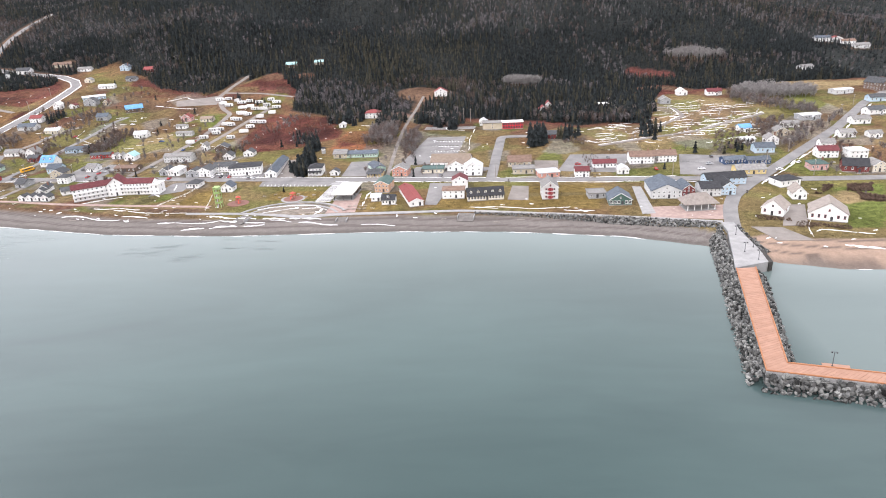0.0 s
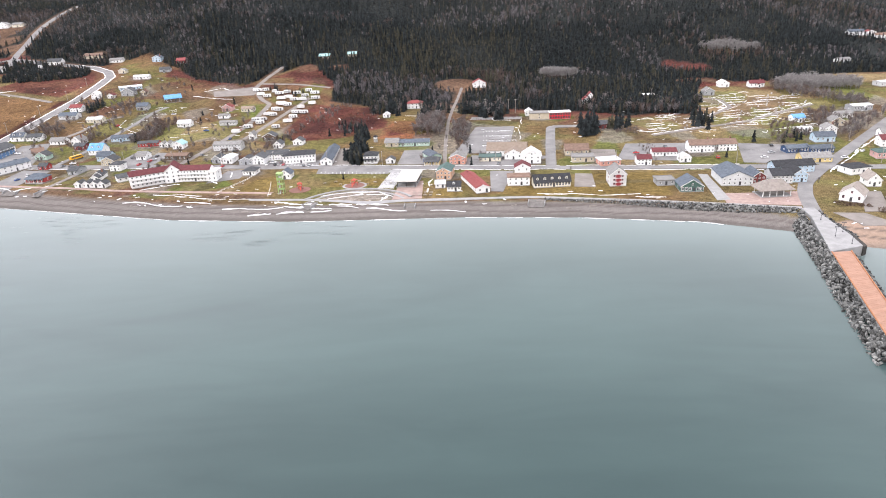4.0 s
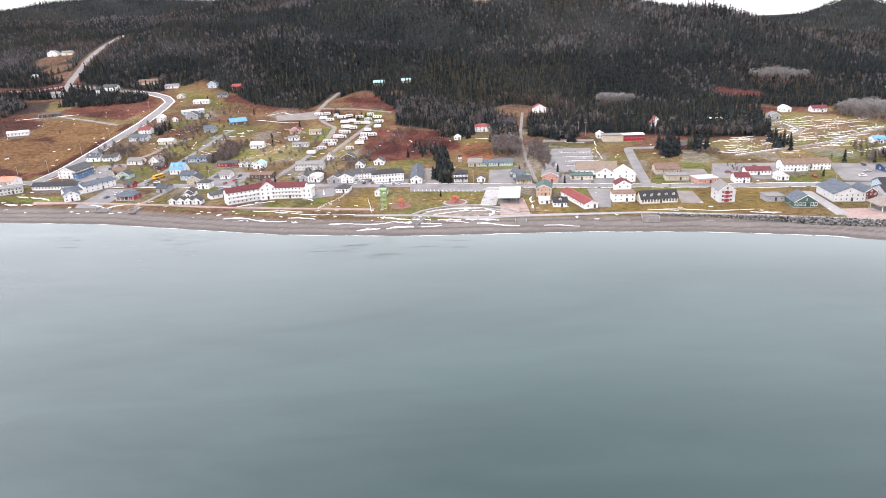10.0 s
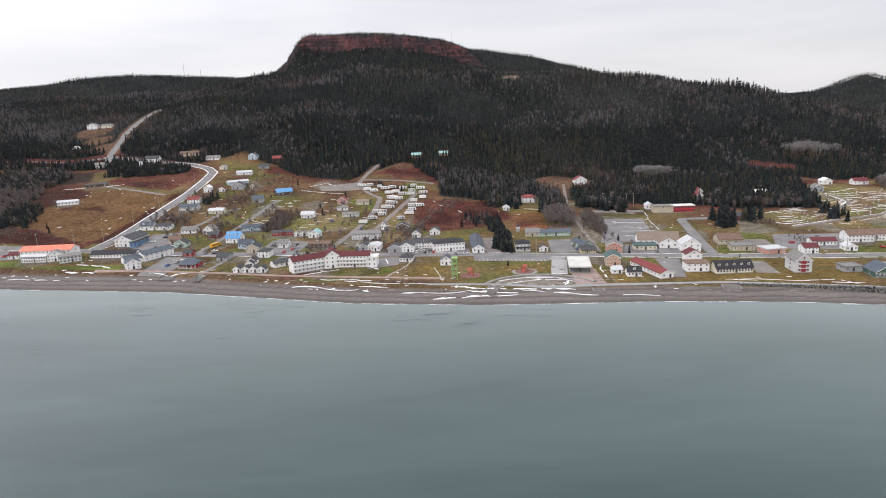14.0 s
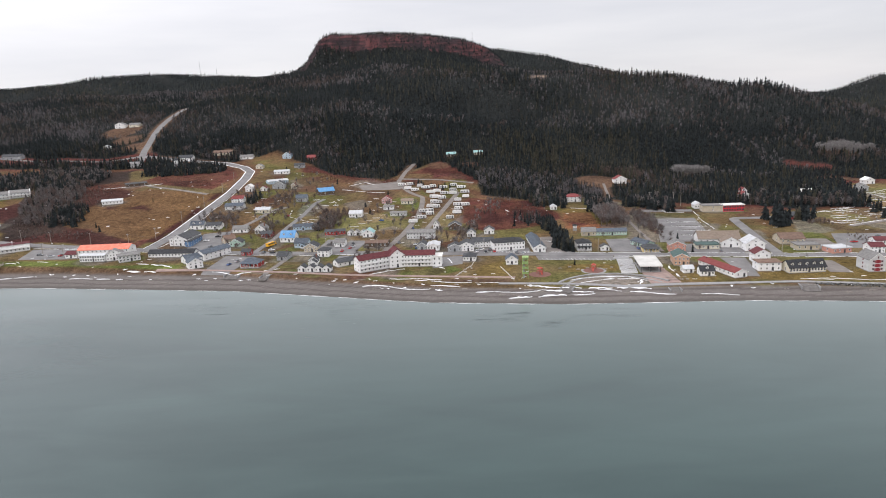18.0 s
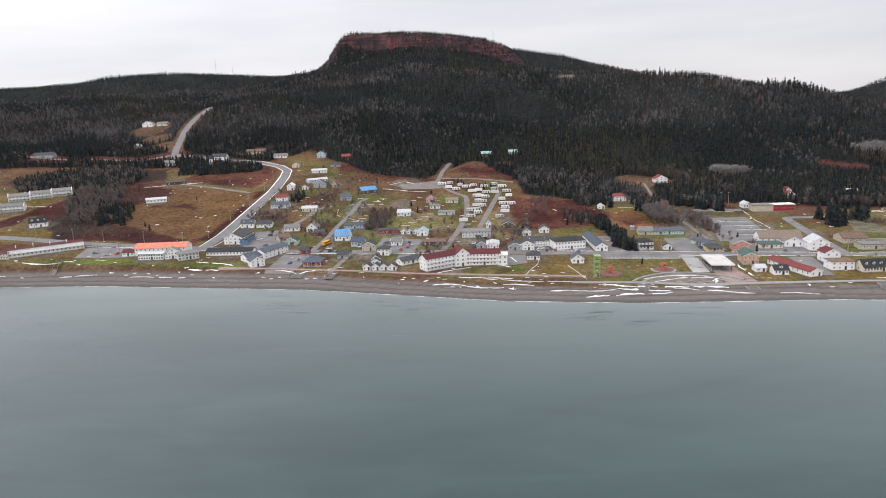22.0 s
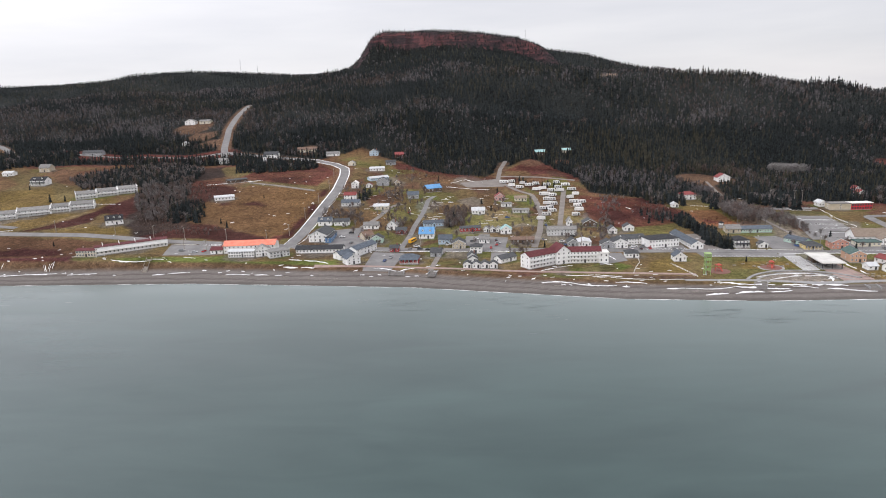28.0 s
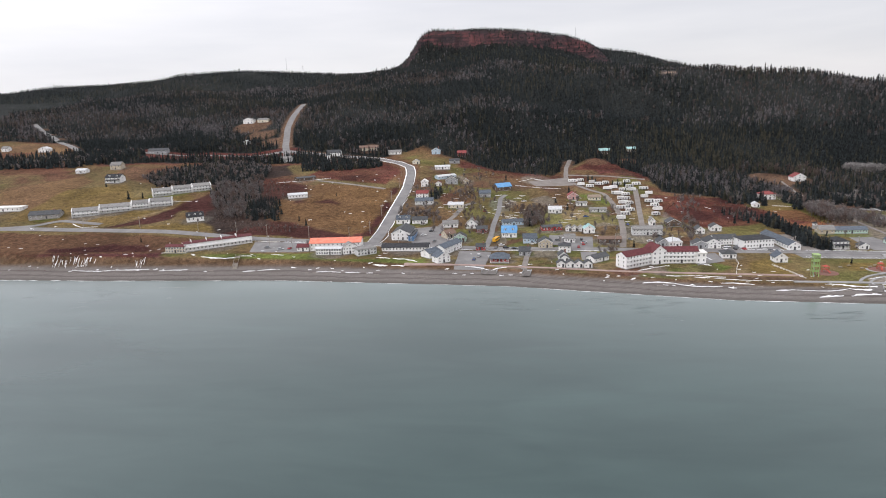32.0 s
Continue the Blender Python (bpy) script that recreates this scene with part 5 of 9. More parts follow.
# ---- buildings ----
# west end
for ends in (((-664, 216), (-645.5, 225)), ((-645, 225.5), (-623.5, 237)), ((-623, 237.5), (-610.5, 243.5)), ((-610, 244), (-593, 251.5)),
             ((-622.2, 272.8), (-608.2, 282)), ((-607.8, 282.3), (-593.4, 291.4)), ((-593, 291.7), (-579, 300.7))):
    (ax, ay), (bx, by) = ends
    house((ax + bx) / 2, (ay + by) / 2, math.degrees(math.atan2(by - ay, bx - ax)), math.hypot(bx - ax, by - ay), 9.0, 5.4, 2.6, "x", "pale", "grey", 2, 6, name="motel_section",
          label="stepped section of a two-storey grey motel row with white galleries", cat="motel", entry=False)
house(-688.0, 214.1, 16, 23.9, 12.0, 4.0, 3.2, "x", "silver", "dark", 1, 6, name="motel_office", label="grey motel office with dark roof and red gable", cat="office", chimney=1)
house(-745.2, 237.1, -1, 37.0, 10.0, 3.6, 0.3, "flat", "white", "white", 1, 8, name="motel", label="low white flat-roofed motel block", cat="motel")
house(-691.5, 324.1, 0, 15.5, 10.0, 5.6, 3.6, "x", "white", "black", 2, 4, chimney=1, dormers=2, veranda=True)
house(-728.0, 390.2, 1, 12.0, 10.0, 5.0, 4.0, "x", "beige", "grey", 2, 3, name="barn")
house(-759.2, 375.3, 2, 11.1, 8.0, 3.5, 2.0, "x", "white", "pale", 1, 4)
house(-552.0, 208.6, 30, 13.0, 8.0, 4.4, 4.0, "x", "white", "black", 1, 4, label="white cape cottage with black roof and three dormers", dormers=3, chimney=1)
house(-507.3, 150.2, 36, 47.7, 9.0, 6.2, 0.9, "x", "white", "wine", 2, 18, name="motel", label="long white motel with wine-red roof above the beach", cat="motel", entry=False, low=True)
house(-533.1, 135.4, 2, 14.3, 8.0, 5.0, 1.2, "x", "beige", "wine", 2, 7, name="motel_wing", label="beige two-storey motel wing with wine-red roof", cat="motel", glassy=True)
house(-882.0, 487.6, 1, 12.6, 9.0, 4.5, 3.0, "y", "white", "pale", 2, 3)
house(-938.1, 492.3, -2, 8.5, 8.0, 4.5, 3.0, "x", "white", "grey", 2, 2)
house(-732.1, 490.3, 5, 23.9, 9.0, 4.0, 3.0, "x", "grey", "dark", 1, 5)
house(-670, 637, -6, 15.6, 8.0, 5.5, 3.6, "y", "white", "grey", 2, 3)
house(-648, 636, -5, 16.2, 8.0, 4.0, 2.5, "x", "cream", "grey", 1, 3)
house(-636, 537, 6, 7.2, 7.0, 4.0, 2.5, "y", "white", "pale", 1, 2)
house(-554.2, 446.4, 0, 12.0, 9.0, 4.0, 3.0, "x", "white", "grey", 1, 3)
house(-500.8, 350.8, 38, 19.5, 9.0, 3.0, 1.2, "x", "brown", "dark", 1, 4, name="pavilion", label="open brown shelter with dark roof beside the field", cat="shelter")
house(-488.4, 281.1, 24, 17.1, 8.0, 3.2, 1.6, "x", "white", "pale", 1, 6, name="storage_shed", label="long white shed with pale metal roof in the field", cat="shed", entry=False)
house(-419.4, 143.4, 4, 36.1, 12.0, 6.0, 3.0, "x", "white", "orange", 2, 12, name="inn", label="large white seaside inn with orange-red roof", cat="inn", chimney=1)
house(-421.5, 132.8, 0, 18.0, 6.0, 4.6, 1.0, "x", "white", "pale", 2, 10, name="inn_veranda_wing", label="glazed white front wing of the seaside inn", cat="inn", glassy=True)
house(-406.7, 134.8, 21, 9.9, 7.0, 5.2, 3.2, "y", "white", "grey", 2, 5, name="inn_gable_wing", label="white gabled bay of the seaside inn", cat="inn")
house(-394.4, 132.6, 33, 13.8, 11.0, 4.6, 1.8, "hip", "pale", "grey", 2, 6, name="inn_east_wing", label="grey hip-roofed east wing of the seaside inn", cat="inn", glassy=True)
house(-442.4, 141.8, 2, 8.6, 8.0, 3.0, 2.0, "x", "white", "wine", 1, 3, name="annex", label="small white annex with red roof", cat="annex")
house(-369.6, 142.1, 0, 32.9, 8.0, 3.0, 2.4, "x", "white", "black", 1, 14, name="motel", label="long low white motel with black roof", cat="motel", entry=False)
house(-346.1, 129.3, 47, 13.4, 9.0, 3.6, 2.6, "x", "white", "slate", 1, 4, name="motel_wing", label="white motel wing with blue-grey roof", cat="motel")
house(-336.1, 143.1, 65, 24.3, 8.0, 5.2, 2.4, "x", "white", "slate", 2, 6, name="motel_wing", label="two-storey white motel wing with blue-grey roof", cat="motel")
house(-340.0, 115.1, 35, 9.3, 8.0, 4.6, 3.0, "y", "white", "slate", 2, 3, name="motel_office", label="white gabled motel house facing the beach", cat="motel")
house(-377.3, 170.9, -2, 13.5, 24.0, 5.6, 3.6, "y", "white", "dark", 2, 4, label="large white gabled house with blue side wall", sides=6)
house(-369.2, 168.8, 0, 4.0, 21.0, 4.4, 1.0, "flat", "blue", "dark", 2, 1, name="annex", label="long blue lean-to beside the white house", cat="annex", sides=5, entry=False)
house(-382.2, 215.9, 2, 10.9, 8.0, 4.0, 3.2, "x", "white", "slate", 1, 3, dormers=2)
house(-368.8, 216.7, 4, 12.2, 8.0, 3.4, 2.4, "x", "white", "dark", 1, 4)
house(-505.1, 476.2, 1, 16.8, 9.0, 4.6, 3.6, "x", "white", "dark", 1, 4, name="church", label="small white church with a steeple on the hill", cat="church")
house(-465.9, 492.9, 0, 23.5, 10.0, 3.6, 3.0, "x", "beige", "brown", 1, 4, chimney=0)
house(-431.4, 478.4, 2, 15.5, 8.0, 3.2, 2.4, "x", "white", "grey", 1, 4, chimney=0)
house(-381.9, 477.1, -0, 10.1, 9.0, 5.0, 3.4, "y", "sky", "slate", 2, 3, chimney=1)
house(-350.7, 470.5, 8, 10.0, 10.0, 4.0, 3.0, "x", "maroon", "red", 1, 3, chimney=0)
house(-399.4, 428.0, 1, 7.5, 7.0, 3.2, 2.4, "y", "cream", "grey", 1, 2, chimney=0)
house(-357.2, 440.2, 7, 11.2, 8.0, 3.2, 2.4, "x", "grey", "dark", 1, 3, chimney=0)
house(-367.5, 405.6, 8, 15.9, 8.0, 3.0, 1.8, "x", "white", "pale", 1, 5, chimney=0)
house(-359.0, 365.5, 36, 20.9, 8.0, 3.0, 1.6, "x", "sky", "pale", 1, 7, chimney=1)
house(-353.1, 345.2, 6, 12.0, 10.0, 4.6, 4.0, "y", "grey", "dark", 2, 3, chimney=0)
house(-365.3, 335.4, 3, 5.5, 7.0, 3.0, 2.0, "y", "white", "wine", 1, 2, chimney=1)
house(-378.4, 331.1, 3, 6.5, 8.0, 5.0, 2.6, "y", "white", "white", 2, 2, chimney=0)
house(-339.0, 349.2, 3, 5.1, 7.0, 3.4, 2.4, "y", "beige", "brown", 1, 2, chimney=1)
house(-376.0, 292.6, 2, 10.8, 8.0, 4.4, 2.6, "x", "white", "red", 2, 4, chimney=1)
house(-371.9, 271.5, 1, 15.9, 9.0, 3.6, 2.6, "x", "pale", "slate", 1, 5, chimney=0)
house(-343.3, 263.0, 1, 13.2, 8.0, 3.2, 2.0, "x", "cream", "pale", 1, 4, chimney=0)
house(-343.5, 207.2, 2, 11.9, 8.0, 3.2, 2.6, "x", "white", "grey", 1, 4, chimney=0)
house(-326.6, 204.9, 0, 8.5, 10.0, 3.8, 4.0, "y", "white", "grey", 1, 3, chimney=1)
house(-318.4, 194.4, -0, 8.3, 8.0, 3.0, 2.0, "x", "maroon", "dark", 1, 4, chimney=0)
house(-333.4, 169.5, 0, 8.8, 8.0, 3.4, 3.0, "y", "mint", "dark", 1, 3, chimney=0)
house(-340.2, 178.1, 37, 8.1, 8.0, 3.8, 3.0, "x", "beige", "brown", 1, 3, chimney=1)
house(-317.4, 146.1, 0, 6.3, 6.0, 3.0, 2.0, "x", "red", "dark", 1, 3, chimney=1)
house(-294.1, 213.8, 10, 16.2, 8.0, 3.0, 2.0, "x", "sky", "slate", 1, 7, chimney=1)
house(-287.7, 132.7, -5, 7.3, 10.0, 3.2, 2.6, "x", "grey", "dark", 1, 3, chimney=1)
house(-282.8, 164.3, 1, 9.7, 9.0, 4.0, 3.0, "x", "sky", "slate", 1, 4, chimney=0)
house(-272.6, 151.6, 1, 9.5, 10.0, 4.2, 3.0, "y", "beige", "dark", 2, 4, chimney=0)
house(-318.9, 302.4, 6, 10.2, 9.0, 4.0, 3.0, "x", "grey", "slate", 1, 3, chimney=0)
house(-259.0, 251.8, 0, 11.0, 8.0, 3.4, 2.6, "x", "white", "pale", 1, 4, chimney=0)
house(-239.3, 301.5, 2, 8.8, 9.0, 4.0, 3.2, "y", "pink", "red", 1, 3, chimney=1)
house(-220.2, 301.1, 2, 11.0, 8.0, 3.0, 2.0, "x", "cream", "tan", 1, 4, chimney=0)
house(-222.9, 256.9, 1, 13.9, 6.0, 2.8, 1.2, "x", "pale", "grey", 1, 5, chimney=0)
house(-234.3, 278.4, 1, 9.0, 6.0, 2.8, 1.2, "x", "white", "grey", 1, 3, chimney=0)
house(-265.0, 198.1, 9, 15.4, 7.0, 3.0, 1.4, "x", "red", "dark", 1, 6, chimney=0)
house(-238.1, 190.3, -1, 8.1, 9.0, 3.6, 3.0, "y", "white", "teal", 1, 3, chimney=0)
house(-254.7, 164.8, -1, 7.3, 9.0, 3.4, 2.8, "x", "white", "grey", 1, 4, chimney=0)
house(-260.6, 139.1, -5, 8.0, 8.0, 4.8, 2.4, "hip", "white", "dark", 2, 3, chimney=0)
house(-262.9, 120.8, 3, 5.6, 8.0, 3.2, 2.4, "y", "white", "dark", 1, 2, chimney=1)
house(-227.4, 162.4, -3, 16.1, 10.0, 3.2, 1.4, "x", "brown", "brown", 1, 5, chimney=0)
house(-239.1, 116.3, 41, 13.6, 7.0, 3.0, 2.2, "x", "white", "dark", 1, 4, chimney=0)
# red and white beach house, blue-roofed house, barn
house(-304.1, 116.8, -1, 12.5, 8.5, 3.2, 3.2, "hip", "red", "slate", 1, 5, label="low red and white house with blue-grey hipped roof and porch", veranda=True)
house(-297.7, 180.6, -3, 11.0, 10.0, 4.2, 4.8, "x", "white", "sky", 1, 4, label="white house with bright blue steep roof and white dormers", chimney=0, dormers=2)
house(-301.0, 330.3, 30, 15.3, 10.0, 4.0, 3.6, "x", "brown", "sky", 1, 4, name="barn", label="weathered barn with blue metal roof", cat="barn")
house(-252.9, 195.8, -1, 4.0, 6.0, 2.6, 1.8, "y", "white", "grey", 1, 2, name="cabin", label="small white rental cabin with grey roof", cat="cabin")
house(-248.1, 195.6, -1, 4.0, 6.0, 2.6, 1.8, "y", "white", "grey", 1, 2, name="cabin", label="small white rental cabin with grey roof", cat="cabin")
house(-243.4, 195.4, -0, 4.0, 6.0, 2.6, 1.8, "y", "white", "grey", 1, 2, name="cabin", label="small white rental cabin with grey roof", cat="cabin")
house(-265.8, 102.4, -1, 4.9, 6.0, 2.7, 1.9, "y", "white", "dark", 1, 2, name="cabin", label="small white beach cabin with dark gable roof", cat="cabin")
house(-260.1, 102.0, -1, 5.0, 6.0, 2.7, 1.9, "y", "white", "dark", 1, 2, name="cabin", label="small white beach cabin with dark gable roof", cat="cabin")
house(-254.8, 101.7, -1, 4.9, 6.0, 2.7, 1.9, "y", "white", "dark", 1, 2, name="cabin", label="small white beach cabin with dark gable roof", cat="cabin")
house(-249.4, 101.2, -1, 4.9, 6.0, 2.7, 1.9, "y", "white", "dark", 1, 2, name="cabin", label="small white beach cabin with dark gable roof", cat="cabin")
house(-262.4, 115.9, -1, 5.1, 6.0, 2.7, 1.9, "y", "white", "dark", 1, 2, name="cabin", label="small white beach cabin with dark gable roof", cat="cabin")
house(-197.1, 183.5, -1, 21.1, 9.0, 5.0, 2.0, "x", "pale", "grey", 2, 9)
house(-193.4, 151.8, -1, 6.5, 10.0, 3.4, 2.4, "y", "grey", "dark", 1, 3)
house(-185.4, 149.7, -1, 8.4, 12.0, 4.0, 1.2, "y", "white", "pale", 1, 4)
house(-187.7, 212.3, -1, 4.0, 7.0, 4.0, 3.0, "y", "white", "grey", 1, 2)
house(-172.6, 208.4, 2, 9.8, 9.0, 3.4, 3.0, "y", "brown", "dark", 1, 3)
house(-170.2, 145.4, -1, 9.4, 9.0, 3.4, 2.6, "y", "grey", "dark", 1, 3)
house(-159.4, 185.7, -1, 6.2, 8.0, 3.2, 2.8, "y", "white", "dark", 1, 3)
house(-146.0, 193.3, -1, 7.4, 8.0, 3.2, 2.4, "y", "white", "dark", 1, 3)
house(-159.7, 120.1, -4, 8.4, 9.0, 3.0, 2.4, "hip", "white", "dark", 1, 4)
house(-132.6, 109.1, -1, 7.5, 8.0, 3.4, 3.0, "y", "white", "slate", 1, 3)
# motel complex
house(-162.1, 145.5, -1, 9.9, 12.0, 4.6, 2.6, "y", "white", "dark", 2, 4, name="motel", label="two-storey white motel gable end with dark roof", cat="motel")
house(-150.7, 155.4, 7, 15.5, 10.0, 4.6, 2.4, "x", "white", "dark", 2, 8, name="motel_wing", label="two-storey white motel wing with galleries", cat="motel", entry=False)
house(-132.6, 146.3, 12, 21.6, 13.0, 6.2, 2.6, "hip", "white", "black", 2, 10, name="motel", label="main two-storey white motel block with black roof", cat="motel", entry=True)
house(-112.5, 139.5, 4, 7.8, 42.0, 3.6, 2.6, "y", "white", "slate", 1, 3, name="motel_wing", label="long one-storey motel wing with blue-grey roof", cat="motel", sides=12)
house(-57.0, 183.3, 0, 22.7, 8.0, 3.0, 2.0, "x", "mint", "slate", 1, 12, name="motel", label="low green motel row with blue-grey roof", cat="motel")
house(-73.3, 182.7, -4, 10.1, 9.0, 3.4, 2.8, "x", "beige", "grey", 1, 3, name="motel_office", label="beige motel office at the end of the row", cat="motel")
house(-45.1, 151.2, -65, 15.5, 8.0, 3.0, 2.0, "x", "mint", "slate", 1, 6, name="motel_wing", label="angled green motel wing with blue-grey roof", cat="motel")
house(-82.5, 142.1, 2, 9.5, 11.0, 5.4, 2.6, "hip", "white", "black", 2, 4, label="white house with black hipped roof, cupola and porch", veranda=True)
house(-68.9, 140.5, -1, 5.6, 6.0, 2.6, 1.8, "y", "white", "dark", 1, 2, name="cabin", label="small white office cabin beside the road", cat="cabin")
house(-40.3, 133.6, -2, 10.2, 9.0, 3.2, 2.4, "hip", "yellow", "dark", 1, 5, veranda=True)
house(-30.6, 99.2, -7, 9.0, 14.0, 5.6, 2.6, "y", "peach", "forest", 2, 4, label="two-storey peach building with dark green roof")
house(-23.4, 133.8, -7, 10.4, 10.0, 5.0, 2.8, "y", "coral", "grey", 2, 4)
house(-23.3, 74.4, -1, 7.8, 7.0, 3.2, 2.6, "x", "white", "black", 1, 4, dormers=1)
house(-31.6, 81.7, 2, 5.8, 6.0, 2.6, 1.8, "x", "white", "pale", 1, 2, name="storage_shed", label="small white shed with pale roof", cat="shed")
house(-6.3, 70.1, 17, 8.0, 34.0, 3.2, 2.0, "y", "white", "red", 1, 2, name="shop_row", label="long narrow white building with red roof", cat="shop", sides=9)
house(14.4, 82.5, -1, 12.9, 9.0, 5.4, 1.6, "hip", "white", "brown", 2, 4)
house(17.7, 100.8, -1, 9.2, 9.0, 6.4, 2.8, "y", "white", "wine", 2, 2, label="white rear house with wine-red hipped gable roof")
house(33.5, 77.8, 6, 21.2, 9.0, 3.2, 4.2, "x", "cream", "black", 1, 12, name="inn", label="long cream inn with steep black roof and five dormers", cat="inn", dormers=5, glassy=True)
house(9.5, 151.5, -6, 27.0, 15.0, 4.2, 4.8, "x", "white", "tan", 1, 7, name="hall", label="white community hall with broad tan roof", cat="hall", entry=False)
house(14.0, 142.5, -6, 12.0, 10.0, 4.0, 3.6, "y", "white", "tan", 1, 3, name="hall_porch", label="white gabled front of the community hall", cat="hall")
house(25.4, 131.1, -2, 12.0, 12.0, 5.6, 4.4, "y", "white", "pale", 2, 3, name="hall_wing", label="white gabled hall front with tall windows", cat="hall")
house(-1.8, 139.1, -3, 14.4, 9.0, 3.0, 0.4, "flat", "cream", "forest", 1, 5, name="shop", label="low cream shop with flat green-edged roof", cat="shop")
house(56.9, 149.1, -2, 15.7, 14.0, 3.6, 3.4, "x", "beige", "brown", 1, 5)
house(58.6, 131.4, -2, 14.0, 10.0, 3.4, 0.6, "flat", "beige", "grey", 1, 4, name="shop", label="low beige shop with flat grey roof", cat="shop")
house(74.4, 120.8, 10, 13.0, 10.0, 3.4, 0.5, "flat", "coral", "pale", 1, 4, name="shop", label="low coral-pink shop with flat roof", cat="shop")
mill = house(70.5, 76.3, 0, 9.1, 13.0, 7.6, 4.2, "y", "pale", "grey", 3, 2, name="mill_house", label="tall weathered shingled house with red doors and shutters", entry=False, trim=RED_TRIM)
house(94.8, 119.0, -2, 8.7, 9.0, 4.4, 2.2, "x", "white", "wine", 2, 4)
house(112.1, 138.3, -3, 15.2, 9.0, 3.2, 2.0, "x", "white", "wine", 1, 7, name="shop", label="long white shop with wine-red roof", cat="shop")
house(121.2, 122.9, -2, 7.0, 8.0, 3.0, 2.2, "y", "white", "pale", 1, 3)
house(137.2, 142.8, -3, 15.8, 12.0, 5.4, 2.8, "x", "white", "brown", 2, 7, name="inn", label="large white inn with dark brown roof", cat="inn", chimney=1)
house(152.9, 143.4, -1, 13.4, 12.0, 5.0, 2.8, "x", "white", "brown", 2, 6, name="inn_wing", label="white inn wing with dark brown roof", cat="inn", chimney=1)
house(40.4, 257.2, -2, 16.2, 10.0, 5.6, 0.4, "flat", "beige", "grey", 2, 1, name="arena", label="beige arena hall with pale flat roof", cat="arena", entry=False)
house(57.2, 257.0, 2, 17.0, 8.0, 5.8, 0.4, "flat", "scarlet", "white", 2, 8, name="arena_entrance", label="bright red arena entrance block with windows", cat="arena", glassy=True, trim=DARK_TRIM)
house(33.0, 271.0, 0, 6.5, 9.0, 3.6, 2.4, "y", "white", "pale", 1, 3, name="sports_hall", label="small white gabled sports hall behind the arena", cat="hall", entry=False)
house(85.7, 219.9, -0, 10.9, 9.0, 3.6, 2.6, "x", "maroon", "dark", 1, 3)
house(107.5, 61.5, -2, 12.2, 13.0, 3.2, 4.4, "y", "forest", "slate", 1, 6, name="restaurant", label="dark green restaurant with glazed front and steep blue-grey gable roof", cat="restaurant", glassy=True)
house(97.1, 75.0, 2, 9.8, 9.0, 3.0, 0.5, "flat", "grey", "grey", 1, 3, name="shop", label="low grey shop with flat roof", cat="shop")
house(134.6, 70.5, -3, 16.7, 22.0, 5.0, 4.2, "y", "pale", "slate", 2, 6, name="visitor_hall", label="large pale grey hall with broad blue-grey gable roof", cat="hall")
house(147.4, 73.2, 1, 7.0, 14.0, 4.6, 2.8, "y", "maroon", "slate", 2, 3, name="hall_wing", label="dark red wing of the hall with blue-grey roof", cat="hall")
house(159.4, 71.8, -0, 11.1, 12.0, 5.0, 3.0, "x", "pale", "black", 2, 5)
house(169.4, 73.2, -2, 7.8, 16.0, 5.0, 3.2, "y", "sky", "black", 2, 4)
house(174.4, 91.6, 6, 23.5, 9.0, 4.6, 3.0, "x", "sky", "black", 2, 8)
house(193.6, 131.8, 7, 14.5, 8.0, 3.2, 1.8, "x", "navy", "slate", 1, 7, name="shop_row", label="low navy blue shop row with blue-grey roof", cat="shop")
house(207.1, 129.2, 2, 14.5, 8.0, 3.2, 1.8, "x", "navy", "slate", 1, 7, name="shop_row", label="low navy blue shop row with blue-grey roof", cat="shop")
house(195.4, 109.9, -1, 17.4, 10.0, 3.2, 2.6, "x", "yellow", "grey", 1, 6)
house(178.8, 37.5, -36, 10.5, 12.0, 4.0, 4.6, "y", "white", "taupe", 1, 3, name="barn", label="white barn with steep taupe shingled roof", cat="barn", trim=RED_TRIM)
house(202.9, 61.4, -7, 7.0, 10.0, 3.8, 4.0, "y", "white", "taupe", 1, 3, name="barn", label="smaller white barn with taupe shingled roof", cat="barn")
house(201.4, 26.8, -22, 16.8, 14.0, 4.2, 6.2, "y", "white", "taupe", 1, 6, name="barn", label="large white barn with red doors and taupe roof", cat="barn", trim=RED_TRIM)
house(208.2, 85.2, 17, 13.2, 10.0, 4.0, 2.4, "hip", "white", "black", 1, 4, chimney=0)
house(236.9, 113.1, -2, 10.2, 9.0, 4.0, 2.6, "hip", "pink", "forest", 1, 4, chimney=1)
house(255.1, 107.3, -17, 13.9, 11.0, 4.0, 4.0, "x", "maroon", "black", 1, 4, chimney=0)
house(253.6, 137.9, -3, 12.2, 9.0, 5.2, 2.6, "x", "white", "wine", 2, 5, chimney=0)
house(263.7, 159.8, -3, 8.9, 8.0, 4.0, 2.6, "x", "white", "grey", 1, 3, chimney=1)
house(270.4, 133.6, -0, 10.9, 10.0, 5.6, 2.0, "hip", "white", "pale", 2, 4, chimney=0)
house(220.5, 154.4, -1, 12.6, 9.0, 4.0, 2.8, "x", "sky", "slate", 1, 4, chimney=0)
house(229.7, 214.9, 4, 8.6, 8.0, 3.4, 2.4, "x", "white", "sky", 1, 3, chimney=0)
house(219.8, 182.1, 0, 9.4, 8.0, 2.8, 1.0, "x", "white", "pale", 1, 4, chimney=0)
house(233.2, 174.1, -3, 8.0, 9.0, 4.4, 3.0, "y", "white", "grey", 2, 3, chimney=1)
house(248.9, 197.4, 0, 8.8, 9.0, 4.0, 3.0, "y", "beige", "grey", 1, 3, chimney=0)
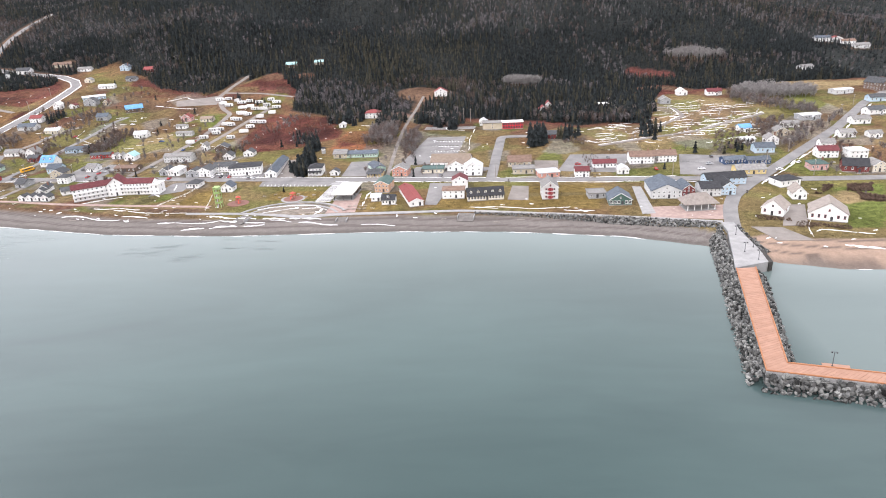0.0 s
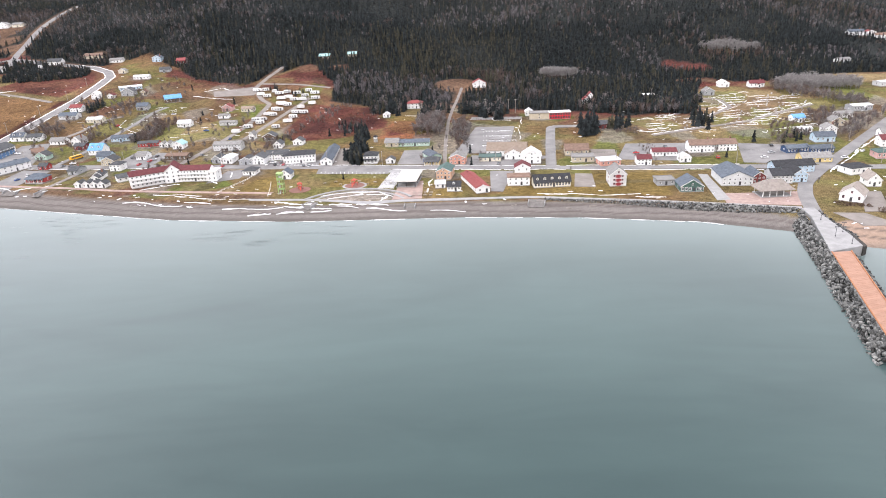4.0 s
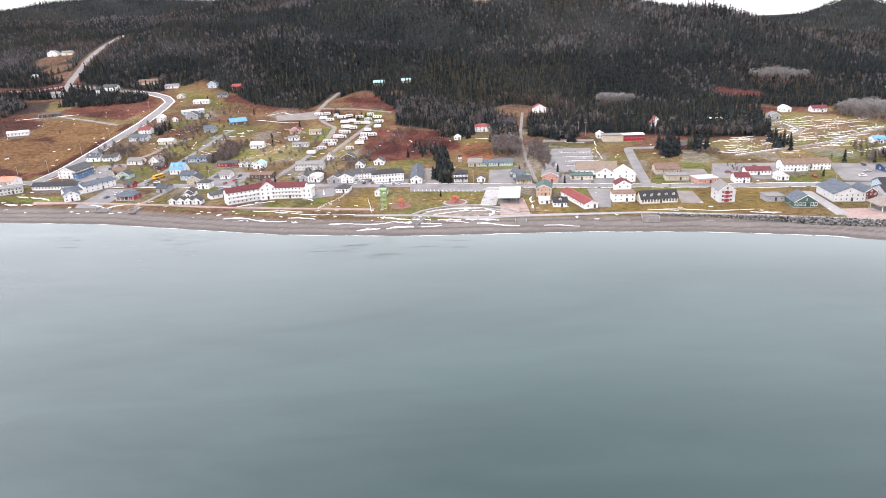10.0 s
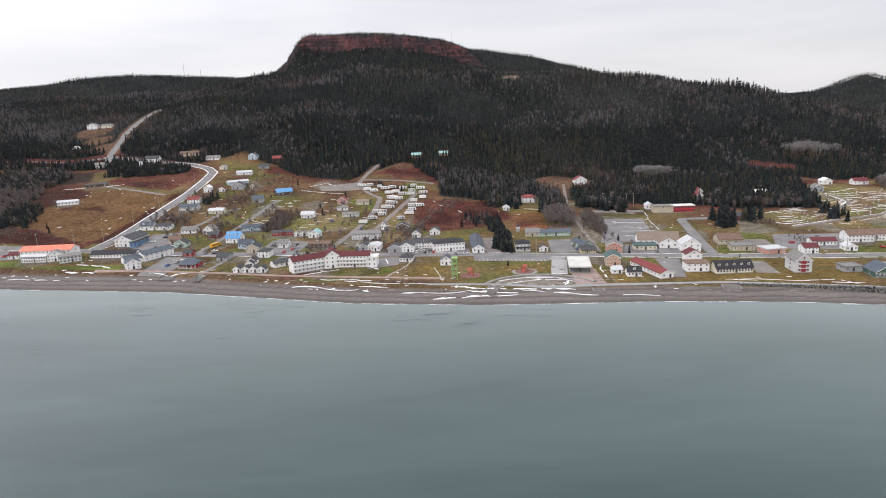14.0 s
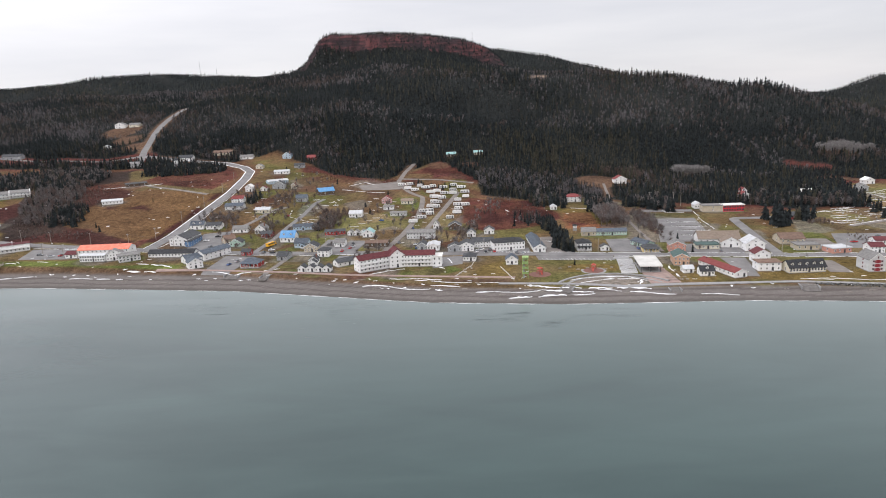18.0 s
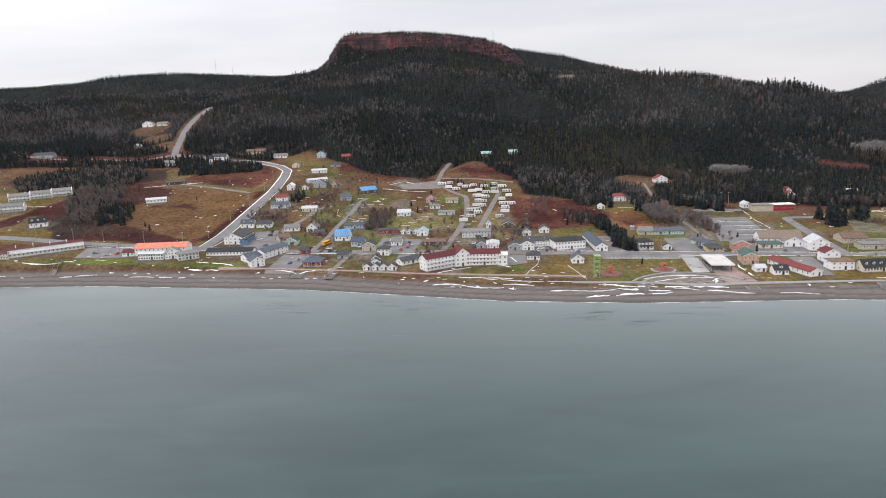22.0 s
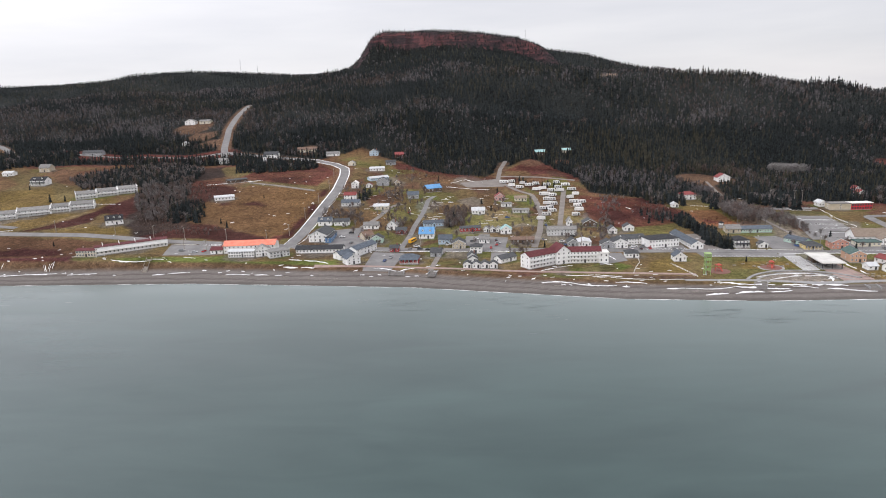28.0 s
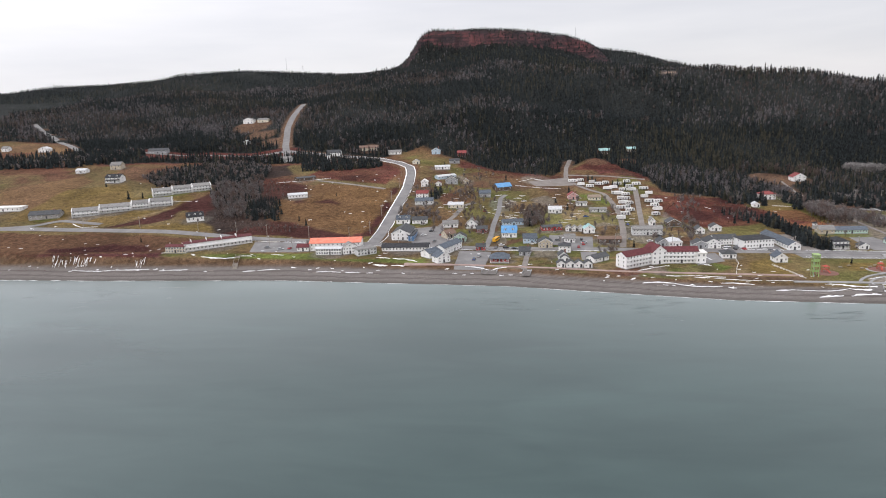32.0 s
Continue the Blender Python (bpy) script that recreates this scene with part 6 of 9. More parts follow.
house(266.8, 222.8, 2, 11.6, 8.0, 3.0, 2.0, "x", "white", "grey", 1, 4, chimney=0)
house(290.9, 245.2, 10, 16.2, 10.0, 4.0, 1.0, "x", "grey", "pale", 1, 6, chimney=0)
house(268.1, 105.6, 3, 8.2, 10.0, 4.4, 3.0, "y", "cream", "grey", 2, 3, chimney=1)
house(289.5, 185.7, -3, 10.4, 9.0, 3.6, 2.4, "x", "white", "grey", 1, 4, chimney=0)
house(318.6, 224.1, 2, 13.0, 9.0, 4.0, 2.6, "x", "white", "grey", 1, 4, chimney=0)
house(346.4, 254.7, 13, 15.1, 9.0, 4.0, 2.6, "x", "white", "dark", 1, 4, chimney=0)
house(371.4, 300.9, 2, 14.0, 9.0, 4.0, 2.6, "x", "sky", "dark", 1, 4, chimney=0)
house(306.8, 182.6, -3, 8.4, 8.0, 3.0, 2.0, "x", "white", "grey", 1, 3, chimney=0)
house(224.1, 363.2, 1, 9.2, 9.0, 4.0, 3.0, "y", "white", "white", 1, 2, chimney=0)
house(251.9, 356.6, -1, 13.4, 9.0, 4.0, 2.8, "x", "white", "wine", 1, 4, chimney=1)
house(199.2, 328.7, 2, 9.5, 8.0, 4.0, 3.4, "y", "grey", "grey", 1, 2, chimney=0)
house(456, 589, -2, 17.8, 10.0, 5.0, 3.0, "x", "white", "slate", 2, 4, chimney=1)
house(473, 589, -3, 13.2, 10.0, 5.0, 3.0, "y", "white", "red", 2, 3, chimney=0)
house(484, 582, 2, 17.0, 9.0, 4.0, 2.6, "x", "white", "brown", 1, 3, chimney=0)
house(492, 564, 1, 17.4, 10.0, 4.6, 2.6, "x", "pale", "grey", 2, 4, chimney=1)
house(390.9, 477.8, 18, 16.1, 9.0, 3.6, 2.4, "x", "white", "grey", 1, 3, chimney=0)
house(361.8, 338.7, 13, 18.2, 10.0, 4.0, 1.0, "x", "pale", "pale", 1, 5, chimney=0)
house(143.2, 317.0, 2, 11.4, 8.0, 3.6, 2.4, "x", "white", "white", 1, 3, chimney=0)
house(87.2, 311.8, 3, 6.8, 8.0, 4.0, 3.0, "y", "white", "red", 1, 2, chimney=0)
# houses at the edge of the woods
house(-67.7, 307.2, -0, 13.4, 10.0, 5.0, 3.0, "hip", "white", "red", 2, 4, label="white villa with red hipped roof among the trees")
house(-89.2, 274.0, -1, 5.4, 6.0, 2.8, 1.8, "y", "white", "pale", 1, 2, name="cottage", label="small white garden cottage", cat="cottage")
house(-9.4, 384.9, 4, 12.7, 10.0, 5.0, 4.0, "y", "white", "red", 2, 3, label="white house with pinkish-red roof on the wooded slope")
house(-186.3, 480.9, 3, 12.0, 9.0, 3.4, 2.6, "x", "brown", "teal", 1, 4, name="chalet", label="dark chalet with pale teal metal roof", cat="chalet")
house(-155.1, 486.5, 3, 10.0, 9.0, 3.2, 2.4, "x", "beige", "teal", 1, 3, name="chalet", label="small chalet with pale teal metal roof", cat="chalet")
house(93.2, 330.8, -2, 4.9, 8.0, 4.0, 3.0, "y", "white", "red", 1, 2)

make_land()

# ---- roads and paving ----
road("road", "grey asphalt main street along the shore", ASPHALT, 8, (-900, 200), (-760, 194), (-632, 187), (-562, 183), (-491, 174), (-455, 170), (-396, 160), (-318, 153), (-227, 147), (-144, 138), (-64, 131), (12, 123), (84, 116), (152, 109), (182, 102), (227, 98), (264, 96), (420, 92), (700, 80))
road("road", "wide asphalt road climbing the hill", ASPHALT, 8.6, (-396, 164), (-395, 239), (-394, 327), (-398, 380), (-404, 412), (-420, 437), (-446, 458), (-475, 469), (-520, 485), (-572, 502))
road("road", "steep asphalt road up into the forest", ASPHALT, 8.5, *HILL_ROAD)
road("road", "asphalt road along the valley", ASPHALT, 7, (-572, 502), (-610, 480), (-669, 487), (-687, 474), (-788, 508))
road("road", "narrow gravel lane through the camping ground", GRAVEL, 4.6, (-220, 152), (-212, 198), (-206, 253), (-206, 295), (-208, 331), (-221, 347), (-239, 384), (-235, 428), (-228, 458))
road("road", "gravel track into the forest", GRAVEL, 2.6, (-32, 136), (-34, 191), (-35, 260), (-33, 309), (-27, 385))
road("road", "asphalt street leading inland past the church", ASPHALT, 7.4, (152, 12), (157, 32), (163, 52), (172, 72), (190, 95), (201, 107), (246, 158), (297, 217), (360, 301), (440, 385))
road("road", "narrow lane between the houses", ASPHALT, 4, (-314, 155), (-311, 187), (-310, 214), (-306, 257), (-305, 301), (-300, 314))
road("road", "gravel drive between gardens", GRAVEL, 4, (-352, 211), (-343, 237), (-336, 274), (-327, 283))
road("road", "asphalt drive to the arena", ASPHALT, 7, (37, 121), (42, 179), (47, 232), (79, 231))
road("road", "gravel farm lane across the field", GRAVEL, 4, (-415, 320), (-464, 343), (-490, 352))
road("road", "narrow cottage lane", GRAVEL, 3.5, (-289, 99), (-286, 133), (-283, 147))
road("road", "gravel cemetery lane", GRAVEL, 4, (117, 193), (153, 207), (195, 223), (230, 251), (266, 276))
road("road", "gravel cemetery lane", GRAVEL, 3.5, (170, 241), (202, 279), (202, 313), (182, 315))
road("road", "distant country road", ASPHALT, 8, *FAR_ROAD)
road("road", "motel access lane", ASPHALT, 5, (-737, 187), (-685, 197), (-670, 210), (-629, 201))
road("promenade", "concrete seaside promenade along the beach", CONCRETE, 3.2, (-142, 68), (-104, 65), (-72, 58), (-52, 60), (-17, 60), (21, 60), (76, 49), (118, 39), (152, 30))
road("footpath", "rose gravel path above the beach", PAVERS, 3, (-366, 113), (-321, 110), (-271, 102), (-237, 94), (-188, 87), (-132, 80))
road("road", "narrow gravel lane behind the caravans", GRAVEL, 3.5, (-237, 399), (-198, 396), (-160, 383))
lot("car_park", "asphalt car park strip with painted bays", ASPHALT, (-115, 120), (-67, 116), (-66, 131), (-116, 131))
lot("car_park", "dark asphalt motel car park", ASPHALT, (-156, 134), (-118, 132), (-119, 153), (-159, 153))
lot("gravel_lot", "pale reddish gravel lot", GRAVEL, (-108, 138), (-89, 137), (-101, 183), (-113, 181))
lot("car_park", "asphalt motel yard", ASPHALT, (-64, 138), (-41, 137), (-47, 174), (-63, 173))
lot("car_park", "large asphalt arena car park", ASPHALT, (-27, 162), (11, 162), (19, 237), (-12, 236))
lot("car_park", "asphalt strip by the arena", ASPHALT, (-17, 262), (25, 261), (27, 270), (-16, 271))
lot("car_park", "asphalt yard by the hall", ASPHALT, (-21, 124), (16, 121), (22, 142), (-17, 146))
lot("car_park", "asphalt yard behind the shops", ASPHALT, (81, 136), (118, 128), (138, 168), (94, 174))
lot("car_park", "cracked asphalt yard", ASPHALT, (155, 117), (197, 106), (220, 144), (166, 161))
lot("car_park", "asphalt yard beside the long motel", ASPHALT, (-481, 140), (-443, 140), (-448, 166), (-486, 165))
lot("car_park", "asphalt yard of the beach motel", ASPHALT, (-333, 105), (-314, 102), (-310, 143), (-332, 146))
lot("car_park", "asphalt yard by the white house", ASPHALT, (-368, 161), (-334, 159), (-351, 211), (-372, 205))
lot("car_park", "asphalt yard among cottages", ASPHALT, (-265, 144), (-243, 143), (-238, 179), (-261, 174))
lot("gravel_lot", "gravel camping lane", GRAVEL, (-197, 215), (-193, 214), (-173, 350), (-177, 356))
lot("gravel_lot", "gravel clearing with snow", GRAVEL, (-270, 353), (-233, 362), (-236, 392), (-278, 372))
lot("car_park", "asphalt yard in front of the hotel", ASPHALT, (-183, 105), (-164, 114), (-164, 134), (-178, 132))
lot("car_park", "asphalt yard by the red-roofed shops", ASPHALT, (-2, 73), (5, 72), (13, 115), (-2, 117))
lot("car_park", "asphalt yard between the rental cabins", ASPHALT, (-270, 160), (-257, 160), (-256, 185), (-268, 186))
lot("car_park", "asphalt yard of the cabin motel", ASPHALT, (-252, 153), (-240, 152), (-237, 181), (-250, 182))
lot("car_park", "asphalt yard behind the beach cabins", ASPHALT, (-251, 121), (-244, 118), (-239, 140), (-250, 141))
lot("car_park", "asphalt forecourt of the community hall", ASPHALT, (-18, 146), (34, 142), (38, 150), (-14, 156))
lot("gravel_lot", "gravel yard between the shops", GRAVEL, (66, 133), (81, 131), (84, 160), (68, 163))
lot("gravel_lot", "gravel turning place beside the shingled house", GRAVEL, (46, 78), (58, 76), (60, 104), (50, 106))
lot("plaza", "paved plaza beside the pavilion", PAVERS, (-58, 62), (-41, 63), (-43, 98), (-57, 99))
lot("plaza", "paved walk above the broad steps", CONCRETE, (-68, 119), (-58, 118), (-55, 130), (-64, 131))
lot("plaza", "rose-coloured paved terrace", PAVERS, (119, 40), (159, 33), (164, 57), (122, 57))
lot("boardwalk", "paved walk beside the restaurant", CONCRETE, (116, 46), (123, 46), (126, 95), (121, 96))
lot("yard", "pale gravel yard at the head of the beach", GRAVEL, (163, 22), (177, 20), (184, 2), (168, 4))
lot("yard", "gravel yard near the barns", GRAVEL, (178, 22), (190, 22), (202, 53), (192, 54))

for sx0, sx1, sy0 in ((-6, 15, 225.2), (-2, 14, 209.7), (-2, 15, 196.7), (-7, 11, 182.2)):
    lot("verge", "narrow planted strip between rows of parking bays", SOIL, (sx0, sy0), (sx1, sy0 - 1.2), (sx1, sy0 - 0.4), (sx0, sy0 + 0.8))

# ---- old snow ----
HILL_LINE = ((-396, 164), (-395, 239), (-394, 327), (-398, 380), (-404, 412), (-420, 437), (-446, 458), (-475, 469))


def beside(line, off):
    """A line shifted sideways, to its left when off is positive."""
    out = []
    for k, (x, y) in enumerate(line):
        (ax, ay), (bx, by) = line[max(k - 1, 0)], line[min(k + 1, len(line) - 1)]
        ln = math.hypot(bx - ax, by - ay)
        out.append((x - off * (by - ay) / ln, y + off * (bx - ax) / ln))
    return out


SNOW_BANDS.append(flip_up(ribbon_data(beside(HILL_LINE, 4.8), 1.0, 0.25, 2.0, 0.22, 1)))
SNOW_BANDS.append(flip_up(ribbon_data(beside(HILL_LINE[2:], -4.8), 0.8, 0.25, 2.0, 0.3, 2)))
snow(1.2, *beside(HILL_LINE[:3], -4.8))
for k in range(9):
    snow(1.8, (-528 + 5 * k, 337 + 2.6 * k), (-519 + 5 * k, 341 + 3.0 * k))
snow(1.2, (-492, 169), (-456, 165), (-397, 155), (-318, 148), (-227, 142))
snow(1.4, (-65, 126), (11, 118), (84, 111), (151, 104), (181, 97))
snow(1.0, (-144, 143), (-64, 136), (13, 128), (84, 121), (153, 114))
snow(2.2, (194, 91), (205, 103), (250, 154), (302, 213), (365, 298))
snow(2.5, (-387, 127), (-367, 123), (-358, 118))
snow(2, (-387, 114), (-364, 111))
snow(2.2, (-512, 129), (-492, 125), (-485, 126))
snow(1.6, (-483, 131), (-475, 130))
snow(1.5, (-463, 135), (-452, 132))
snow(1.6, (-424, 109), (-385, 104))
snow(1.4, (-475, 112), (-453, 115))
snow(1.4, (-545, 119), (-569, 118), (-602, 120))
snow(1.4, (-536, 116), (-516, 117))
snow(2, (-207, 83), (-188, 82), (-175, 78))
snow(1.8, (-181, 67), (-162, 64))
snow(2.4, (-155, 58), (-118, 57), (-90, 53))
snow(2.2, (-126, 63), (-109, 58), (-59, 56))
snow(1.6, (-221, 94), (-210, 101), (-201, 105))
snow(1.5, (-182, 110), (-175, 104))
snow(1.5, (-174, 129), (-171, 116))
snow(2, (-222, 74), (-206, 71), (-174, 62))
snow(2.4, (-137, 48), (-121, 49), (-90, 51))
snow(1.8, (-88, 56), (-61, 51), (-48, 48))
snow(1.5, (-35, 48), (-16, 45))
snow(1.4, (-192, 79), (-153, 70), (-120, 64))
snow(1.3, (33, 66), (58, 60), (80, 61))
snow(1.2, (24, 66), (40, 62))
snow(1.4, (76, 56), (92, 54))
snow(1.8, (-101, 72), (-87, 77), (-67, 77), (-58, 68))
snow(1.6, (-96, 66), (-82, 72), (-64, 73))
snow(2.5, (-64, 61), (-61, 70))
snow(1.5, (-39, 74), (-38, 101))
snow(1.0, (23, 240), (22, 217), (21, 196))
snow(1.2, (1, 268), (3, 259), (17, 257))
snow(1.0, (26, 261), (25, 244))
for sx0, sx1, sy0 in ((-6, 15, 224), (-2, 14, 208.5), (-2, 15, 195.5), (-7, 11, 181)):
    snow(0.5, (sx0, sy0), ((sx0 + sx1) / 2, sy0 - 0.6), (sx1, sy0 - 1.2))
snow(2, (40, 151), (44, 186), (47, 218))
snow(1.4, (265, 178), (313, 233), (362, 301))
snow(1.5, (226, 128), (260, 171))
snow(1.2, (196, 32), (185, 5))
snow(2, (195, -3), (210, -8))
snow(1.4, (192, 16), (214, 8))
snow(1.3, (-288, 233), (-316, 253), (-320, 273))
snow(2, (-655, 203), (-639, 193), (-626, 196))
snow(2, (-602, 263), (-575, 262))
snow(1.5, (-687, 193), (-677, 188))
snow(1.8, (-291, 353), (-264, 346), (-247, 346))
snow(1.5, (-287, 370), (-273, 385), (-262, 377))
snow(1.5, (-131, 276), (-126, 264))
snow(1.2, (-48, 273), (-74, 281))
snow(1.5, (-311, 100), (-283, 112))
snow(1.3, (-326, 107), (-311, 102))
snow(1.0, (121, 362), (124, 366), (127, 366))
snow(1.0, (137, 292), (141, 293), (143, 293))
snow(1.0, (150, 228), (153, 228), (154, 227))
snow(1.0, (196, 321), (200, 320), (201, 317))
snow(1.0, (203, 254), (205, 253), (207, 248))
snow(1.0, (208, 197), (209, 195), (215, 200))
snow(1.0, (260, 282), (262, 277), (268, 283))
snow(1.0, (122, 248), (126, 250), (130, 246))
snow(1.0, (165, 342), (168, 344), (173, 338))
snow(1.0, (176, 274), (179, 275), (179, 269))
snow(1.0, (184, 214), (187, 213), (190, 217))
snow(1.0, (235, 303), (238, 301), (241, 305))
snow(1.0, (237, 239), (238, 236), (242, 238))
snow(1.0, (109, 210), (111, 206), (114, 206))
snow(1.0, (147, 296), (151, 299), (153, 289))
snow(1.0, (159, 232), (162, 233), (166, 235))
snow(1.0, (207, 326), (209, 327), (216, 328))
snow(1.0, (213, 259), (215, 258), (220, 257))
snow(1.0, (216, 201), (219, 199), (220, 198))
snow(1.0, (116, 319), (120, 316), (121, 313))
snow(1.0, (132, 252), (133, 248), (138, 255))
snow(1.0, (176, 348), (180, 352), (183, 350))
snow(1.0, (186, 279), (190, 281), (193, 278))
snow(1.0, (193, 218), (197, 218), (198, 215))
snow(1.0, (245, 308), (248, 308), (251, 301))
snow(1.0, (247, 243), (249, 241), (255, 246))
snow(1.0, (118, 213), (120, 210), (125, 213))
snow(1.0, (157, 300), (160, 295), (162, 299))
snow(1.0, (168, 236), (171, 239), (172, 233))
snow(1.0, (218, 332), (221, 334), (222, 325))
snow(1.0, (223, 264), (226, 264), (230, 267))
snow(1.0, (226, 204), (229, 204), (232, 206))
snow(1.0, (126, 324), (129, 322), (134, 322))
snow(1.0, (141, 256), (143, 253), (147, 252))
snow(1.0, (152, 199), (154, 195), (158, 193))
snow(1.0, (196, 284), (201, 287), (206, 288))
snow(1.0, (202, 222), (205, 224), (207, 223))
snow(1.0, (256, 313), (259, 314), (261, 312))
snow(1.0, (112, 277), (115, 276), (117, 273))
snow(1.0, (126, 216), (129, 215), (131, 211))
snow(1.0, (168, 304), (169, 301), (175, 308))
snow(1.0, (177, 240), (179, 236), (184, 241))
snow(1.0, (229, 337), (233, 340), (236, 335))
snow(1.0, (233, 268), (237, 270), (239, 264))
snow(1.0, (235, 208), (237, 209), (240, 203))
snow(1.0, (137, 328), (140, 327), (143, 332))
snow(1.0, (150, 260), (153, 258), (156, 261))
snow(1.0, (161, 202), (163, 199), (165, 201))
snow(1.0, (207, 289), (208, 285), (212, 285))
snow(1.0, (212, 226), (215, 229), (216, 221))
snow(1.0, (267, 318), (271, 320), (276, 322))
snow(1.0, (121, 281), (125, 282), (129, 282))
snow(1.0, (135, 220), (137, 220), (142, 218))
snow(1.0, (178, 309), (181, 307), (186, 305))
snow(1.0, (187, 245), (189, 242), (190, 239))
snow(1.0, (193, 189), (195, 186), (198, 192))
snow(1.0, (243, 272), (246, 276), (249, 274))
snow(1.0, (107, 239), (110, 240), (113, 238))
snow(1.0, (147, 332), (151, 332), (154, 327))
snow(1.0, (160, 264), (164, 264), (166, 258))
snow(1.0, (169, 205), (171, 204), (177, 208))
snow(1.0, (217, 294), (219, 290), (226, 294))
snow(1.0, (221, 230), (223, 226), (228, 229))
snow(1.0, (278, 323), (284, 326), (282, 319))
snow(1.0, (131, 286), (134, 288), (135, 280))
snow(1.0, (144, 224), (147, 224), (150, 227))
snow(1.0, (189, 315), (192, 314), (196, 316))
snow(1.0, (196, 249), (200, 247), (202, 248))
snow(1.0, (202, 193), (203, 191), (207, 190))
snow(1.0, (253, 277), (254, 272), (258, 270))
snow(1.0, (116, 243), (120, 246), (125, 246))
snow(1.0, (158, 336), (162, 338), (167, 337))
snow(1.0, (170, 269), (172, 270), (174, 268))
snow(1.0, (178, 209), (180, 209), (182, 206))
snow(1.0, (228, 298), (230, 296), (231, 292))
snow(1.0, (231, 234), (233, 231), (237, 238))
snow(1.0, (125, 361), (127, 356), (133, 362))
snow(1.0, (141, 291), (144, 294), (148, 289))
snow(1.0, (153, 227), (156, 229), (159, 224))
snow(1.0, (200, 320), (204, 321), (206, 313))
snow(1.0, (206, 254), (208, 253), (215, 257))
snow(1.0, (211, 197), (213, 195), (215, 198))
snow(1.0, (264, 281), (266, 278), (268, 280))
snow(1.0, (126, 247), (129, 243), (130, 243))
snow(1.0, (169, 341), (172, 345), (174, 335))
snow(1.0, (180, 274), (183, 276), (187, 278))
snow(1.0, (187, 213), (190, 214), (194, 214))
snow(1.0, (238, 303), (242, 302), (245, 301))
snow(1.0, (240, 238), (242, 237), (246, 235))
snow(1.0, (112, 209), (114, 206), (119, 203))
snow(1.0, (151, 295), (154, 290), (157, 299))
snow(1.0, (162, 231), (166, 234), (167, 232))
snow(1.0, (210, 326), (214, 328), (216, 324))
snow(1.0, (216, 258), (219, 259), (221, 255))
snow(1.0, (220, 200), (222, 200), (223, 195))
snow(1.0, (120, 318), (124, 316), (128, 322))
snow(1.0, (135, 251), (137, 248), (142, 252))
snow(1.0, (180, 347), (182, 343), (189, 346))
snow(1.0, (190, 279), (194, 282), (197, 275))
snow(1.0, (196, 217), (200, 219), (199, 212))
snow(1.0, (249, 307), (252, 308), (256, 311))
snow(1.0, (250, 242), (252, 242), (256, 244))
snow(1.0, (121, 212), (124, 211), (126, 211))
snow(1.0, (161, 299), (164, 296), (167, 295))
snow(1.0, (171, 235), (172, 231), (176, 229))
snow(1.0, (222, 331), (226, 334), (231, 335))
snow(1.0, (226, 263), (230, 265), (234, 264))
snow(1.0, (229, 204), (232, 204), (235, 203))
snow(1.0, (130, 322), (133, 322), (135, 319))
snow(1.0, (144, 255), (147, 253), (148, 249))
snow(0.8, (-390, 313), (-385, 312))
snow(0.8, (-338, 266), (-333, 266))
snow(0.8, (-339, 313), (-335, 316))
snow(0.8, (-289, 264), (-282, 262))
snow(0.8, (-288, 313), (-282, 313))
snow(0.8, (-239, 260), (-234, 261))
snow(0.8, (-236, 311), (-231, 309))
snow(0.8, (-342, 257), (-337, 257))
snow(0.8, (-343, 303), (-339, 305))
snow(0.8, (-293, 254), (-286, 253))
snow(0.8, (-293, 302), (-286, 302))
snow(0.8, (-244, 250), (-238, 251))
snow(0.8, (-241, 300), (-236, 298))
snow(0.8, (-345, 248), (-341, 248))
snow(0.8, (-347, 293), (-343, 295))
snow(0.8, (-297, 245), (-290, 244))
snow(0.8, (-297, 292), (-291, 292))
snow(0.8, (-248, 240), (-243, 242))
snow(0.8, (-246, 288), (-241, 287))
snow(0.8, (-201, 236), (-197, 235))
snow(0.8, (-351, 283), (-347, 285))
snow(0.8, (-301, 236), (-295, 235))
snow(0.8, (-301, 282), (-295, 282))
snow(0.8, (-253, 231), (-247, 232))
snow(0.8, (-251, 278), (-246, 276))
snow(0.8, (-206, 226), (-202, 226))
snow(0.8, (-355, 274), (-351, 275))
snow(0.8, (-305, 228), (-299, 226))
snow(0.8, (-306, 272), (-300, 272))
snow(0.8, (-257, 222), (-251, 223))
snow(0.8, (-256, 268), (-251, 266))
snow(0.8, (-254, 320), (-249, 320))
snow(0.8, (-359, 264), (-354, 266))
snow(0.8, (-361, 310), (-354, 309))
snow(0.8, (-310, 262), (-304, 262))
snow(0.8, (-310, 310), (-304, 313))
snow(0.8, (-260, 258), (-255, 256))
snow(0.8, (-258, 308), (-254, 308))
snow(0.8, (-212, 254), (-208, 256))
snow(0.8, (-365, 300), (-358, 298))

# small leftovers of snow in gardens, on verges and on the beach
fleck = random.Random(11)
for _ in range(420):
    fx, fd = fleck.uniform(-680, 330), fleck.choice((fleck.uniform(16, 24), fleck.uniform(26, 60), fleck.uniform(60, 330), fleck.uniform(60, 330)))
    fy, fa, fl = float(shore_y(fx)) + fd, fleck.uniform(-0.5, 0.5), fleck.uniform(0.8, 3.2)
    SNOW_BANDS.append(flip_up(ribbon_data([(fx, fy), (fx + fl * 0.5 * math.cos(fa), fy + fl * 0.5 * math.sin(fa) + fleck.uniform(-0.4, 0.4)), (fx + fl * math.cos(fa), fy + fl * math.sin(fa))], fleck.uniform(0.25, 0.7), 0.2, 0.5, 0.8, fleck.randrange(999))))

